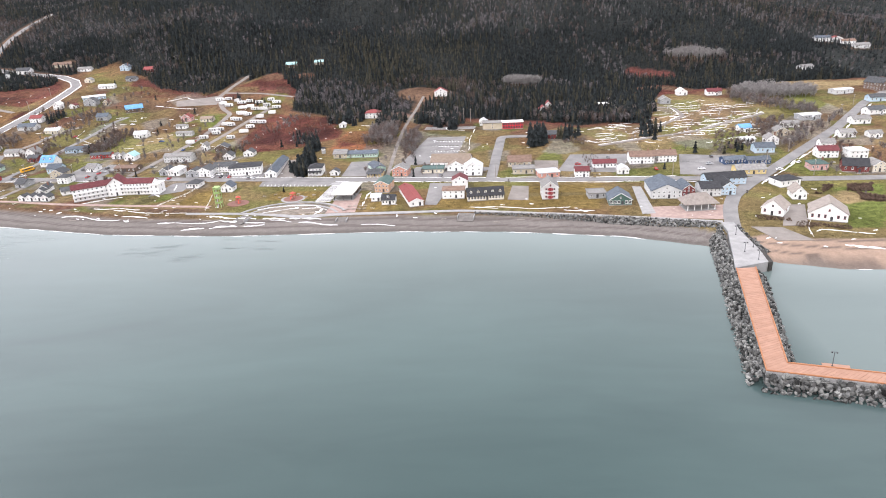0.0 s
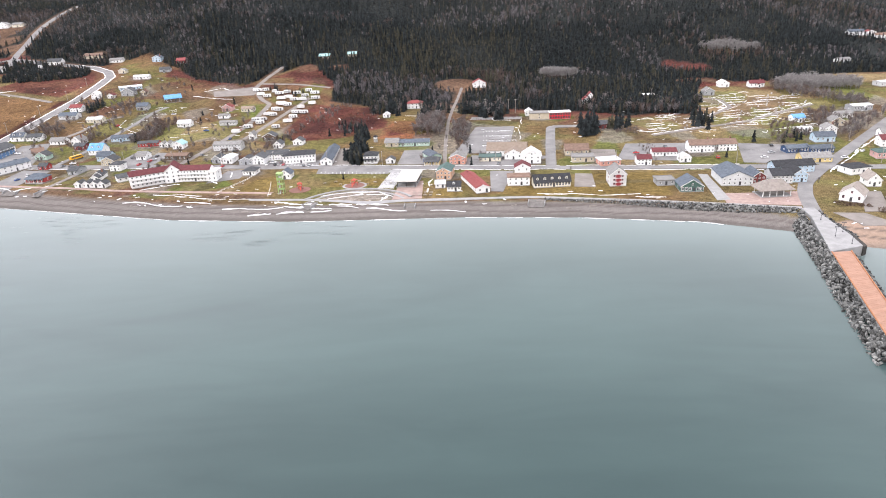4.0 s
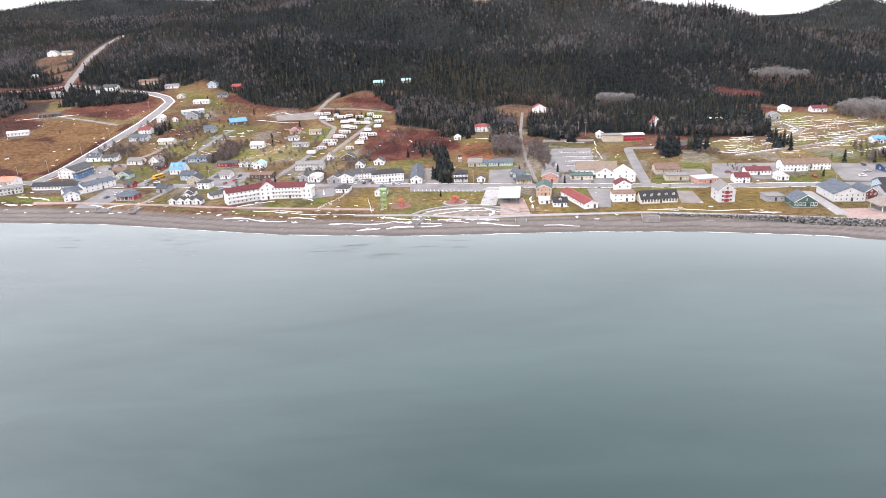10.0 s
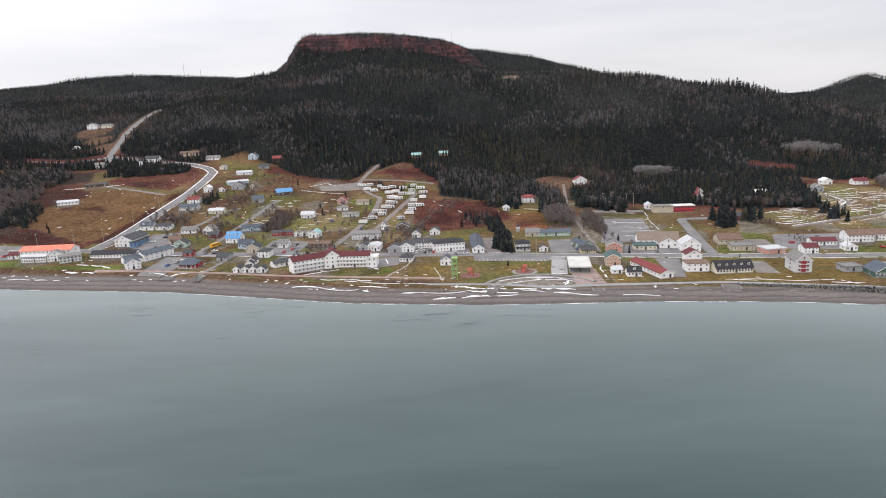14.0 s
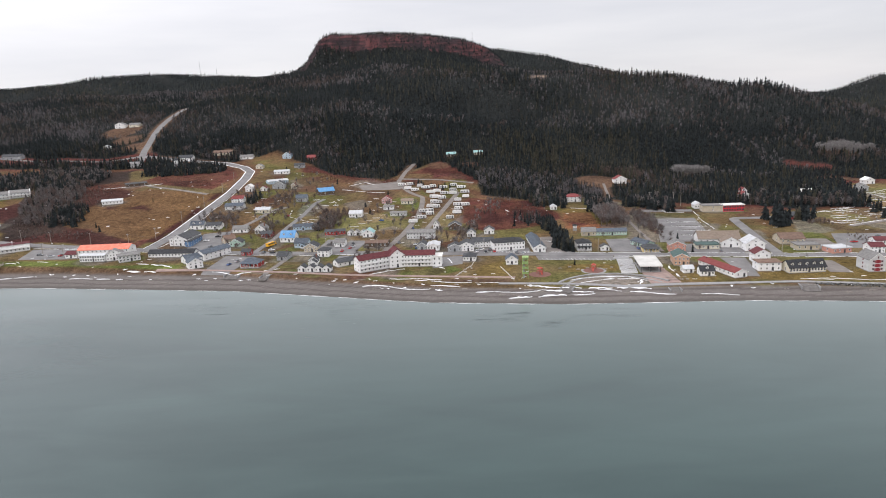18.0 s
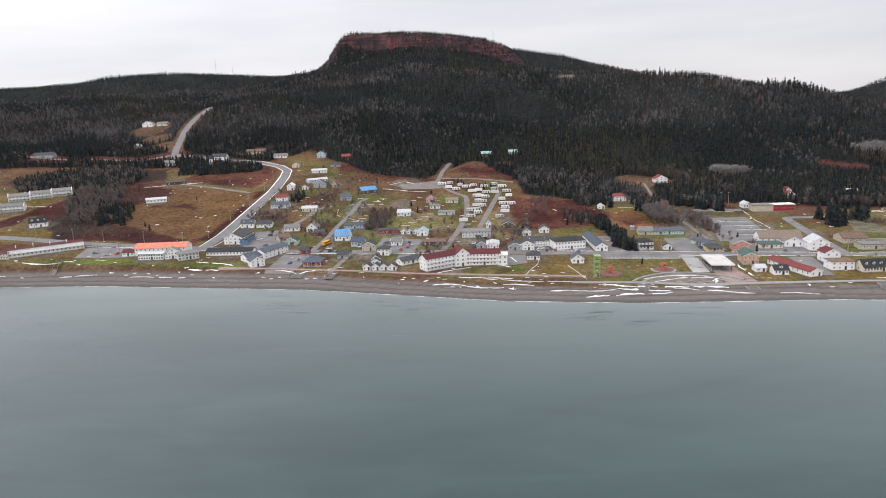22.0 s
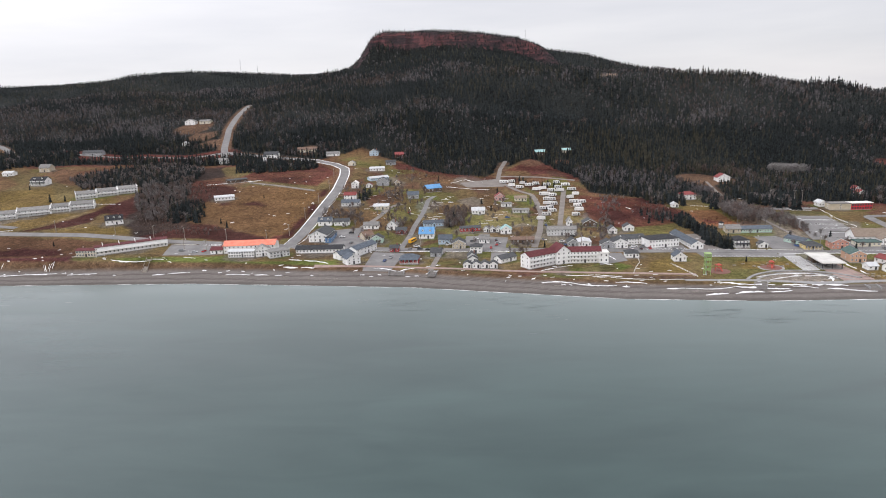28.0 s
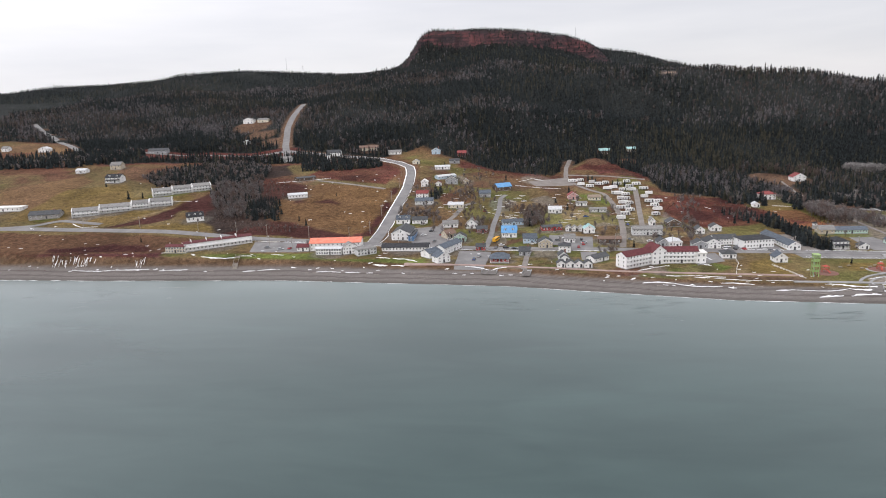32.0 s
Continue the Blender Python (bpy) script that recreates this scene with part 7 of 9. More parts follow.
# drifts between the rows of graves and beside the cemetery lanes
for row in range(13):
    for k in range(5):
        if fleck.random() < 0.25:
            continue
        sx, sy = 116 + 26 * k + 3.4 * row + fleck.uniform(-6, 6), 203 + 8.8 * row + 3 * k + fleck.uniform(-2, 2)
        if sx < 275 and sy < 350:
            snow(fleck.uniform(1.0, 2.2), (sx, sy), (sx + fleck.uniform(6, 11), sy + fleck.uniform(-0.5, 2)), (sx + fleck.uniform(13, 20), sy + fleck.uniform(0, 4)))
snow(2.4, (117, 196), (153, 210), (195, 226), (230, 254), (266, 279))
snow(2.2, (168, 243), (199, 281), (199, 311))

# ice hanging down the steep bank
for (ax, ay), (bx, by), n in (((-622, 126), (-588, 124), 34), ((-558, 122), (-550, 122), 9)):
    for _ in range(n):
        k = fleck.random()
        ix, iy, il = ax + (bx - ax) * k, ay + (by - ay) * k + fleck.uniform(-1, 2), fleck.uniform(1.2, 4.2)
        SNOW_BANDS.append(flip_up(ribbon_data([(ix, iy), (ix + fleck.uniform(-0.5, 0.5), iy + il / 2), (ix + fleck.uniform(-0.8, 0.8), iy + il)], fleck.uniform(0.12, 0.38), 0.2, 0.7, 0.6, fleck.randrange(999))))

# thin line of foam where the sea meets the shingle
foam_bands = []
fx = -900.0
while fx < 300:
    ln = fleck.uniform(6, 26)
    if not 128 < fx + ln and fx < 165 or fx > 165:
        pts = [(fx + ln * k / 4, float(shore_y(fx + ln * k / 4)) - 0.6 + fleck.uniform(-0.5, 0.4)) for k in range(5)]
        v, f = flip_up(ribbon_data(pts, fleck.uniform(0.25, 0.9), 0, 2.0, 0.6, fleck.randrange(999)))
        foam_bands.append(([(a, b, 0.05 if k < len(v) else 0) for k, (a, b, c) in enumerate(v)], f))
    fx += ln + fleck.uniform(-1, 10)
tagged(new("foam", mesh_of("foam", *joined(*foam_bands), FOAM)), "thin white foam along the waterline", "foam", kind="stuff")

# flat dark streaks off the shore, coloured as mountain reflections in ripples
reflection_bands = []
for x0, x1, y0, y1 in [(-258, -242, 39, 56), (-244, -209, -9, 36), (-239, -213, 35, 51), (-158, -134, 6, 25), (-111, -79, 16, 33), (-154, -126, 5, 27), (-127, -115, 2, 13), (-333, -286, 23, 67), (-554, -542, 34, 77), (-640, -520, 66, 98), (-600, -500, 56, 90), (-330, -240, 40, 80), (-300, -220, 30, 62)]:
    for _ in range(12):
        wx, wy = fleck.uniform(x0, x1), fleck.uniform(y0, y1)
        wl_, wa = fleck.uniform(2, 13), fleck.uniform(0.05, 0.5)
        if wy > float(shore_y(wx)) - 3:
            continue
        v, f = flip_up(ribbon_data([(wx, wy), (wx + wl_ * 0.5, wy + wa), (wx + wl_, wy + 2.2 * wa)], fleck.uniform(0.15, 0.5), 0, 1.2, 0.6, fleck.randrange(999)))
        reflection_bands.append(([(a, b, 0.03 if k < len(v) else 0) for k, (a, b, c) in enumerate(v)], f))
tagged(new("seaweed", mesh_of("seaweed", *joined(*reflection_bands), RIPPLE_REFLECTION)), "dark streaks standing in for the mountain reflected in ripples off the beach", "seaweed", kind="stuff")

bands = joined(*SNOW_BANDS)
tagged(new("old_snow", mesh_of("old_snow", *bands, SNOW)), "thin ragged bands of old snow on beach, lawns and verges", "snow", kind="stuff")

# ---- special buildings ----
hotel = thing("hotel", -207, 110, 0)
# west wing, cross gable and east wing, seen from the sea
block(hotel, -9.5, -6.0, 26, 9, 7.5, 2.3, "x", "white", "wine", 3, 10, sides=2, entry=False, turn=34)
block(hotel, 2.0, -1.5, 10, 12, 7.7, 4.0, "y", "white", "wine", 3, 3, sides=0, turn=17)
block(hotel, 14.5, 0.0, 22, 9, 7.3, 2.2, "x", "white", "wine", 3, 10, sides=2, entry=True)
block(hotel, 27.0, -1.0, 6, 9, 6.2, 0.4, "flat", "white", "white", 2, 2, sides=1, entry=False)
for level in (2.5, 5.0):
    for (bx, by, bw, bt) in ((-9.5, -6.0, 25, 34), (14.5, 0.0, 21, 0)):
        deck = piece("balcony", box_data(-bw / 2, bw / 2, -1.2, 0, level - 0.1, level), TRIM, hotel, m=pose(bx, by, 0.35, 0, 0, bt))
        piece("balcony_rail", joined(box_data(-bw / 2, bw / 2, -1.2, -1.14, level + 0.9, level + 1.0), box_data(-bw / 2, bw / 2, -1.2, -1.14, level + 0.1, level + 0.16), *[box_data(-bw / 2 + 0.3 * k, -bw / 2 + 0.3 * k + 0.1, -1.19, -1.15, level + 0.16, level + 0.9) for k in range(int(bw / 0.3))],
                                     *[box_data(-bw / 2 + bw * k / 8 - 0.06, -bw / 2 + bw * k / 8 + 0.06, -1.2, -1.08, level, level + 2.5) for k in range(9)]), TRIM, deck)
tagged(hotel, "three-storey white beach hotel with wine-red roof and balconies", "hotel")

for level in (0.05, 2.35, 4.65):
    door(mill, 0, 0, 0.35 + level, 0, RED_TRIM, 1.5, 1.8)
    for side in (-1, 1):
        piece("shutter", box_data(side * 1.25 - 0.3, side * 1.25 + 0.3, -0.07, 0.02, 0.55 + level, 2.0 + level), RED_TRIM, mill, "red shutter")
LIME = surface("lime_paint", (0.21, 0.31, 0.11), (0.30, 0.42, 0.17), 0.55, 1.0)
tower = thing("lookout_tower", -126, 79.5, -3)
for px in (-1.5, 1.5):
    for py in (-1.5, 1.5):
        piece("post", box_data(px - 0.14, px + 0.14, py - 0.14, py + 0.14, -1, 12.4), LIME, tower)
for k, z in enumerate((2.9, 5.8, 8.7, 11.2)):
    deck = piece("platform", box_data(-1.75, 1.75, -1.75, 1.75, z - 0.15, z), LIME, tower)
    piece("rail", joined(*[box_data(-1.75, 1.75, s * 1.7 - 0.04, s * 1.7 + 0.04, z + h, z + h + 0.12) for s in (-1, 1) for h in (0.45, 0.95)],
                         *[box_data(s * 1.7 - 0.04, s * 1.7 + 0.04, -1.7, 1.7, z + h, z + h + 0.12) for s in (-1, 1) for h in (0.45, 0.95)]), LIME, deck)
    if k < 3:
        piece("panel", box_data(-1.6, 1.6, -1.66, -1.6, z + 0.1, z + 0.9 + 0.3 * k), LIME, deck, "lime green slatted panel")
    piece("stair_flight", slab_of((-1.2, -1.2, z - 2.9), (-0.4, -1.2, z - 2.9), (-0.4, 1.2, z - 0.15), (-1.2, 1.2, z - 0.15), 0.12), METAL, tower)
piece("roof", slab_of((-1.9, -1.9, 12.4), (1.9, -1.9, 12.4), (1.9, 1.9, 12.7), (-1.9, 1.9, 12.7), 0.15), LIME, tower)
tagged(tower, "lime green wooden lookout tower with four decks", "tower")

OFF_WHITE = surface("worn_white_membrane", (0.46, 0.45, 0.42), (0.60, 0.59, 0.56), 0.85, 0.2, 0, spec=0.15)
hall = thing("pavilion", -51.5, 97, -4)
piece("floor", box_data(-6.2, 6.2, -12, 12, -1.5, 0.25), CONCRETE, hall)
for px in (-5.4, 0, 5.4):
    for py in (-11, -3.5, 4, 11):
        piece("column", box_data(px - 0.18, px + 0.18, py - 0.18, py + 0.18, 0.25, 3.7), DARK_TRIM, hall)
piece("back_room", box_data(-5.0, 5.0, 3, 10.5, 0.25, 3.3), WALLS["brown"][1], hall)
piece("roof", joined(box_data(-6.6, 6.6, -13.2, 13.2, 3.7, 4.15), box_data(-6.6, 6.6, -13.2, -12.9, 4.15, 4.35), box_data(-6.6, 6.6, 12.9, 13.2, 4.15, 4.35),
                     box_data(-6.6, -6.3, -12.9, 12.9, 4.15, 4.35), box_data(6.3, 6.6, -12.9, 12.9, 4.15, 4.35)), OFF_WHITE, hall)
for k in range(5):
    piece("bench", joined(box_data(-4 + 2 * k - 0.7, -4 + 2 * k + 0.7, -9.5, -9.0, 0.65, 0.72), box_data(-4 + 2 * k - 0.6, -4 + 2 * k - 0.5, -9.4, -9.1, 0.25, 0.65), box_data(-4 + 2 * k + 0.5, -4 + 2 * k + 0.6, -9.4, -9.1, 0.25, 0.65)), POLE_WOOD, hall)
tagged(hall, "open seaside pavilion with white flat roof on dark columns", "pavilion")

stairs = thing("broad_steps", -64.5, 85, -6)
for k in range(14):
    sy = 2.45 * k
    wx, wy = -64.5 + 0.1045 * sy, 85 + 0.9945 * sy
    lift = float(land(wx, wy)) - float(land(-64.5, 85))
    tread = piece("step", box_data(-4.8, 4.8, sy, sy + 2.1, lift - 0.6, lift + 0.22), CONCRETE, stairs)
    piece("nosing", box_data(-4.8, 4.8, sy - 0.3, sy, lift - 0.3, lift + 0.24), TRIM, tread)
tagged(stairs, "broad pale concrete steps with white edges beside the pavilion", "steps")

# church with twin gables and a tower
church = thing("church", 402, 346, 25)
block(church, 0, 0, 10, 19, 6.5, 4.5, "y", "stone", "dark", 2, 3, sides=6, entry=True)
block(church, 7.2, -1, 4.2, 4.2, 11, 3.6, "hip", "stone", "dark", 3, 1, sides=1, entry=False)
block(church, -6.8, 1, 3.4, 3.4, 7, 2.4, "hip", "stone", "dark", 2, 1, sides=1, entry=False)
tagged(church, "large brown stone church with pale-trimmed tower", "church")

steeple = thing("steeple_tower", -503, 446, 0, sink=0)
block(steeple, 0, 0, 3, 3, 7.5, 4.5, "hip", "white", "dark", 2, 1, sides=0, entry=False)
tagged(steeple, "slim white church steeple with dark pointed roof", "steeple")

gazebo = thing("gazebo", 147, 49, 4)
piece("floor", box_data(-8, 8, -1, 10, -1.2, 0.5), CONCRETE, gazebo)
for px in (-7.2, -3.6, 0, 3.6, 7.2):
    for py in (-0.4, 9.4):
        piece("column", box_data(px - 0.15, px + 0.15, py - 0.15, py + 0.15, 0.5, 3.7), TRIM, gazebo)
piece("room", box_data(-5, 5, 3, 8.5, 0.5, 3.6), WALLS["silver"][1], gazebo)
piece("roof", [(x, y - 0.8, z) for x, y, z in roof_data(17, 11, 3.7, 4.8, "hip", 0.8)[0]] and ([(x, y - 0.8, z) for x, y, z in roof_data(17, 11, 3.7, 4.8, "hip", 0.8)[0]], roof_data(17, 11, 3.7, 4.8, "hip", 0.8)[1]), ROOFS["taupe"][1], gazebo)
tagged(gazebo, "open shelter with steep taupe shingled hipped roof near the wharf", "shelter")

cupola = thing("cupola", -84.0, 178.5, 0, z=float(land(-84, 173)) + 8.0)
block(cupola, 0, -1.2, 2.4, 2.4, 1.4, 1.0, "hip", "white", "black", 1, 1, sides=1, entry=False, base=0.0)
tagged(cupola, "small white rooftop cupola with black roof", "cupola")

# ---- wharf and breakwater ----
def line(a, b, t):
    return (a[0] + (b[0] - a[0]) * t, a[1] + (b[1] - a[1]) * t)


DECK_Z = 4.5
wharf = new("wharf")
tagged(wharf, "concrete wharf with an L-shaped orange timber walkway", "wharf", kind="structure")


def deck(name, corners, z, thick, mat, label):
    v = [(*c, z) for c in corners] + [(*c, z - thick) for c in corners]
    n = len(corners)
    return piece(name, (v, [tuple(range(n)), tuple(range(2 * n - 1, n - 1, -1))] + [(k, n + k, n + (k + 1) % n, (k + 1) % n) for k in range(n)]), mat, wharf, label)


def boards(name, a0, a1, b0, b1, n, label):
    """Deck of cross boards between an outer line a0-a1 and an inner line b0-b1."""
    for k in range(n):
        t0, t1 = k / n, (k + 0.94) / n
        c = [line(a0, a1, t0), line(a0, a1, t1), line(b0, b1, t1), line(b0, b1, t0)]
        deck("board", c, DECK_Z, 0.18, PLANK, "")


boards("walk", (118.9, -108.8), (137.2, -30.6), (126.9, -104.6), (145.3, -29.9), 54, "")
boards("walk", (118.9, -108.8), (205, -131.5), (126.9, -104.6), (207, -125.5), 58, "")
deck("bearer_slab", [(118.7, -109.1), (127.2, -104.4), (145.6, -29.8), (137.0, -30.3)], DECK_Z - 0.19, 5.5, CONCRETE, "concrete base under the boards")
deck("bearer_slab", [(118.7, -109.1), (205, -131.8), (207.2, -125.2), (127.2, -104.4)], DECK_Z - 0.2, 5.5, CONCRETE, "concrete base under the boards")
deck("wharf_head", [(137.0, -30.2), (152.7, -24.5), (154.2, -11.0), (154.6, 14), (155.8, 26), (149.6, 26), (148.6, 13)], DECK_Z, 6.5, CONCRETE, "pale concrete wharf head and ramp")
deck("timber_face", [(152.8, -25.0), (154.9, -23.8), (156.2, -11.2), (154.3, -11.0)], DECK_Z - 0.3, 6.0, surface("dark_timber", (0.03, 0.028, 0.026), (0.06, 0.055, 0.05), 0.9, 0.8, 0.4, 4), "dark tarred timber crib")
for a, b in (((118.9, -108.8), (137.2, -30.6)), ((126.9, -104.6), (145.3, -29.9)), ((118.9, -108.8), (205, -131.5)), ((126.9, -104.6), (207, -125.5))):
    n = Vector((b[1] - a[1], a[0] - b[0])).normalized() * 0.2
    v = [(a[0] - n.x, a[1] - n.y), (a[0] + n.x, a[1] + n.y), (b[0] + n.x, b[1] + n.y), (b[0] - n.x, b[1] - n.y)]
    v = [(*q, DECK_Z - 0.05) for q in v] + [(*q, DECK_Z + 0.32) for q in v]
    piece("kerb_beam", (v, [(0, 3, 2, 1), (4, 5, 6, 7), (0, 1, 5, 4), (1, 2, 6, 5), (2, 3, 7, 6), (3, 0, 4, 7)]), surface("weathered_orange_beam", (0.28, 0.12, 0.06), (0.36, 0.17, 0.09), 0.85, 0.6), wharf, "weathered orange kerb beam")
deck("landing", [(136.5, -106.9), (144.0, -108.9), (144.6, -106.9), (137.1, -104.9)], DECK_Z + 0.12, 0.3, PLANK, "small orange landing at the walkway edge")


def rock_mesh(seed):
    r = random.Random(seed)
    bm = bmesh.new()
    bmesh.ops.create_icosphere(bm, subdivisions=1, radius=0.5)
    sx, sy, sz = r.uniform(0.9, 1.6), r.uniform(0.75, 1.15), r.uniform(0.45, 0.85)
    for v in bm.verts:
        k = r.uniform(0.68, 1.22)
        v.co = Vector((v.co.x * sx * k, v.co.y * sy * k, v.co.z * sz * k))
    me = bpy.data.meshes.new("rock")
    bm.to_mesh(me)
    bm.free()
    me.materials.append(ROCK)
    return me


ROCKS = [rock_mesh(k) for k in range(10)]
ROCK_ARRAYS = []
for me in ROCKS:
    v = np.empty(len(me.vertices) * 3)
    me.vertices.foreach_get("co", v)
    f = np.empty(len(me.polygons) * 3, np.int32)
    me.polygons.foreach_get("vertices", f)
    ROCK_ARRAYS.append((v.reshape(-1, 3), f.reshape(-1, 3)))

breakwater = new("breakwater")
tagged(breakwater, "rubble breakwater of large grey armour rocks round the wharf", "breakwater", kind="structure")
rock_rng = random.Random(5)
loose_v, loose_f = [], []


def rock_slope(a0, a1, b0, b1, top, low, size, parts, along, down):
    """Rocks over a slope from the crest a0-a1 to the toe b0-b1."""
    base = sum(len(v) for v in loose_v)
    for i in range(along):
        for j in range(down):
            t, s = (i + rock_rng.uniform(0.1, 0.9)) / along, (j + rock_rng.uniform(0.1, 0.9)) / down
            a, b = line(a0, a1, t), line(b0, b1, t)
            x, y = line(a, b, s)
            z = (float(land(x, y)) + 0.25 if top is None else top + (low - top) * s) + rock_rng.uniform(-0.25, 0.3)
            sc = size * rock_rng.uniform(0.75, 1.4)
            m = pose(x, y, z, rock_rng.uniform(0, 360), rock_rng.uniform(0, 360), rock_rng.uniform(0, 360)) @ Matrix.Diagonal((sc, sc, sc, 1))
            k = rock_rng.randrange(len(ROCKS))
            if parts:
                piece("rock", ROCKS[k], None, breakwater, m=m)
            else:
                v, f = ROCK_ARRAYS[k]
                mm = np.array(m)
                loose_v.append(v @ mm[:3, :3].T + mm[:3, 3])
                loose_f.append(f + base)
                base += len(v)


rock_slope((118.7, -109.2), (165, -121.4), (115.6, -114.2), (163.6, -126.8), 3.9, -0.6, 1.5, True, 46, 5)
rock_slope((118.5, -109.0), (129, -65), (113.0, -110.5), (122.4, -66), 3.9, -0.6, 1.45, True, 42, 6)
rock_slope((165, -121.4), (205, -132), (163.6, -126.8), (203, -137.5), 3.9, -0.6, 1.5, False, 40, 6)
rock_slope((129, -65), (137, -30), (122.4, -66), (130.6, -31), 3.9, -0.6, 1.4, False, 36, 7)
rock_slope((137, -30), (149.6, 26), (130.6, -31), (141.5, 22), 3.9, 0.0, 1.35, False, 56, 8)
rock_slope((127.8, -103), (145.9, -30), (132.2, -101), (150.0, -31), 3.9, -0.5, 1.2, False, 68, 5)
rock_slope((155.0, -9), (155.8, 24), (161.5, -6), (163, 22), 3.7, 0.3, 1.5, False, 26, 6)
rock_slope((150, 29.5), (122, 37.1), (145, 22), (119, 29), None, 0, 1.15, False, 38, 8)
rock_slope((122, 37.1), (94.7, 44.0), (119, 29), (93.5, 37.5), None, 0, 1.1, False, 38, 8)
rock_slope((94.7, 44.0), (66, 50.4), (93.5, 37.5), (65.5, 45.5), None, 0, 1.0, False, 36, 6)
rock_slope((66, 50.4), (27, 56.6), (65.5, 45.5), (27, 54), None, 0, 0.9, False, 42, 4)
rest = many("loose_rocks", np.concatenate(loose_v), np.concatenate(loose_f), [ROCK])
rest.parent = breakwater
tagged(rest, "grey armour rocks of the breakwater slope", kind="stuff")


def lamp_post(x, y, z, turn=0.0, h=5.2):
    ob = thing("street_lamp", x, y, turn, z=z)
    piece("base", box_data(-0.22, 0.22, -0.22, 0.22, -0.02, 0.35), DARK_TRIM, ob)
    piece("pole", box_data(-0.07, 0.07, -0.07, 0.07, 0.35, h), DARK_TRIM, ob)
    piece("arm", box_data(-0.7, 0.7, -0.04, 0.04, h - 0.1, h), DARK_TRIM, ob)
    for s in (-0.7, 0.7):
        piece("lantern", joined(box_data(s - 0.17, s + 0.17, -0.17, 0.17, h - 0.45, h - 0.1), box_data(s - 0.22, s + 0.22, -0.22, 0.22, h - 0.1, h - 0.02)), DARK_TRIM, ob)
    return tagged(ob, "slim dark double-armed lamp post on the wharf", "lamp", "wharf lamps")


lamp_post(139.2, -107.2, DECK_Z + 0.1, -15)
lamp_post(149.5, -22.0, DECK_Z, 0, 4.6)
lamp_post(147.0, -13.0, DECK_Z, 0, 4.6)
lamp_post(152.5, -8.0, DECK_Z, 0, 4.6)
lamp_post(150.5, 8.0, DECK_Z, 0, 4.6)

# ---- groves ----
def grove(label, gap, bare, low, high, *corners):
    poly = np.array(corners, float)
    lo, hi = poly.min(0), poly.max(0)
    p = spots_in(lo[0], hi[0], lo[1], hi[1], gap, lambda x, y: inside(poly, x, y) > 3.5 * waves(x, y, 3.1) + 2 * waves(y, x, 7.3) - 1)
    for x, y, r in HOMES:
        if len(p):
            p = p[np.hypot(p[:, 0] - x, p[:, 1] - y) > r]
    near = np.array(ROAD_SPOTS)
    if len(p):
        p = p[(np.hypot(p[:, :1] - near[:, 0], p[:, 1:] - near[:, 1]) > near[:, 2]).all(1)]
    if not len(p):
        return
    leafless = rng.uniform(0, 1, len(p)) < bare
    h = rng.uniform(low, high, len(p))
    if (~leafless).any():
        plant_many("spruce_grove", SPRUCES, p[~leafless], h[~leafless], rng, [SPRUCE, PALE_SPRUCE], (rng.uniform(0, 1, (~leafless).sum()) < 0.12).astype(int), label)
    if leafless.any():
        plant_many("leafless_grove", BARES, p[leafless], h[leafless] * 1.05, rng, [PALE_TWIGS if "pale" in label else TWIGS, BUSH_TWIGS], (rng.uniform(0, 1, leafless.sum()) < (0.8 if "brown" in label else 0.0 if "pale" in label else 0.35)).astype(int), label)


def bush_shape(r, n=34):
    """Unit bush: a low dome of thin shoots."""
    v, f = [], []
    for _ in range(n):
        a, lean = r.uniform(0, 6.28), r.uniform(0.1, 1.15)
        p = np.array((0.12 * r.uniform(-1, 1), 0.12 * r.uniform(-1, 1), 0.0))
        q = p + r.uniform(0.55, 1.0) * np.array((math.sin(lean) * math.cos(a), math.sin(lean) * math.sin(a), math.cos(lean)))
        side = np.array((-math.sin(a), math.cos(a), 0)) * r.uniform(0.05, 0.11)
        b = len(v)
        v += [tuple(p), tuple(p + (q - p) * 0.6 - side), tuple(q), tuple(p + (q - p) * 0.6 + side)]
        f += [(b, b + 1, b + 2), (b, b + 2, b + 3)]
    return np.array(v), np.array(f)


BUSHES = [bush_shape(random.Random(100 + k)) for k in range(6)]


def scrub(label, gap, low, high, mat, *corners):
    poly = np.array(corners, float)
    lo, hi = poly.min(0), poly.max(0)
    p = spots_in(lo[0], hi[0], lo[1], hi[1], gap, lambda x, y: (inside(poly, x, y) > 3 * waves(x, y, 4.3)) & (waves(x, y, 11) + 0.5 * waves(y, x, 4) > -0.25))
    for x, y, r in HOMES:
        if len(p):
            p = p[np.hypot(p[:, 0] - x, p[:, 1] - y) > r]
    if len(p):
        plant_many("scrub", BUSHES, p, rng.uniform(low, high, len(p)), rng, [mat], np.zeros(len(p), int), label)


def cone_data(r0, r1, z0, z1, n=7):
    v = [(r0 * math.cos(6.2832 * k / n), r0 * math.sin(6.2832 * k / n), z0) for k in range(n)] + [(r1 * math.cos(6.2832 * k / n), r1 * math.sin(6.2832 * k / n), z1) for k in range(n)]
    return v, [(k, (k + 1) % n, n + (k + 1) % n, n + k) for k in range(n)] + [tuple(range(2 * n - 1, n - 1, -1))[::-1]]


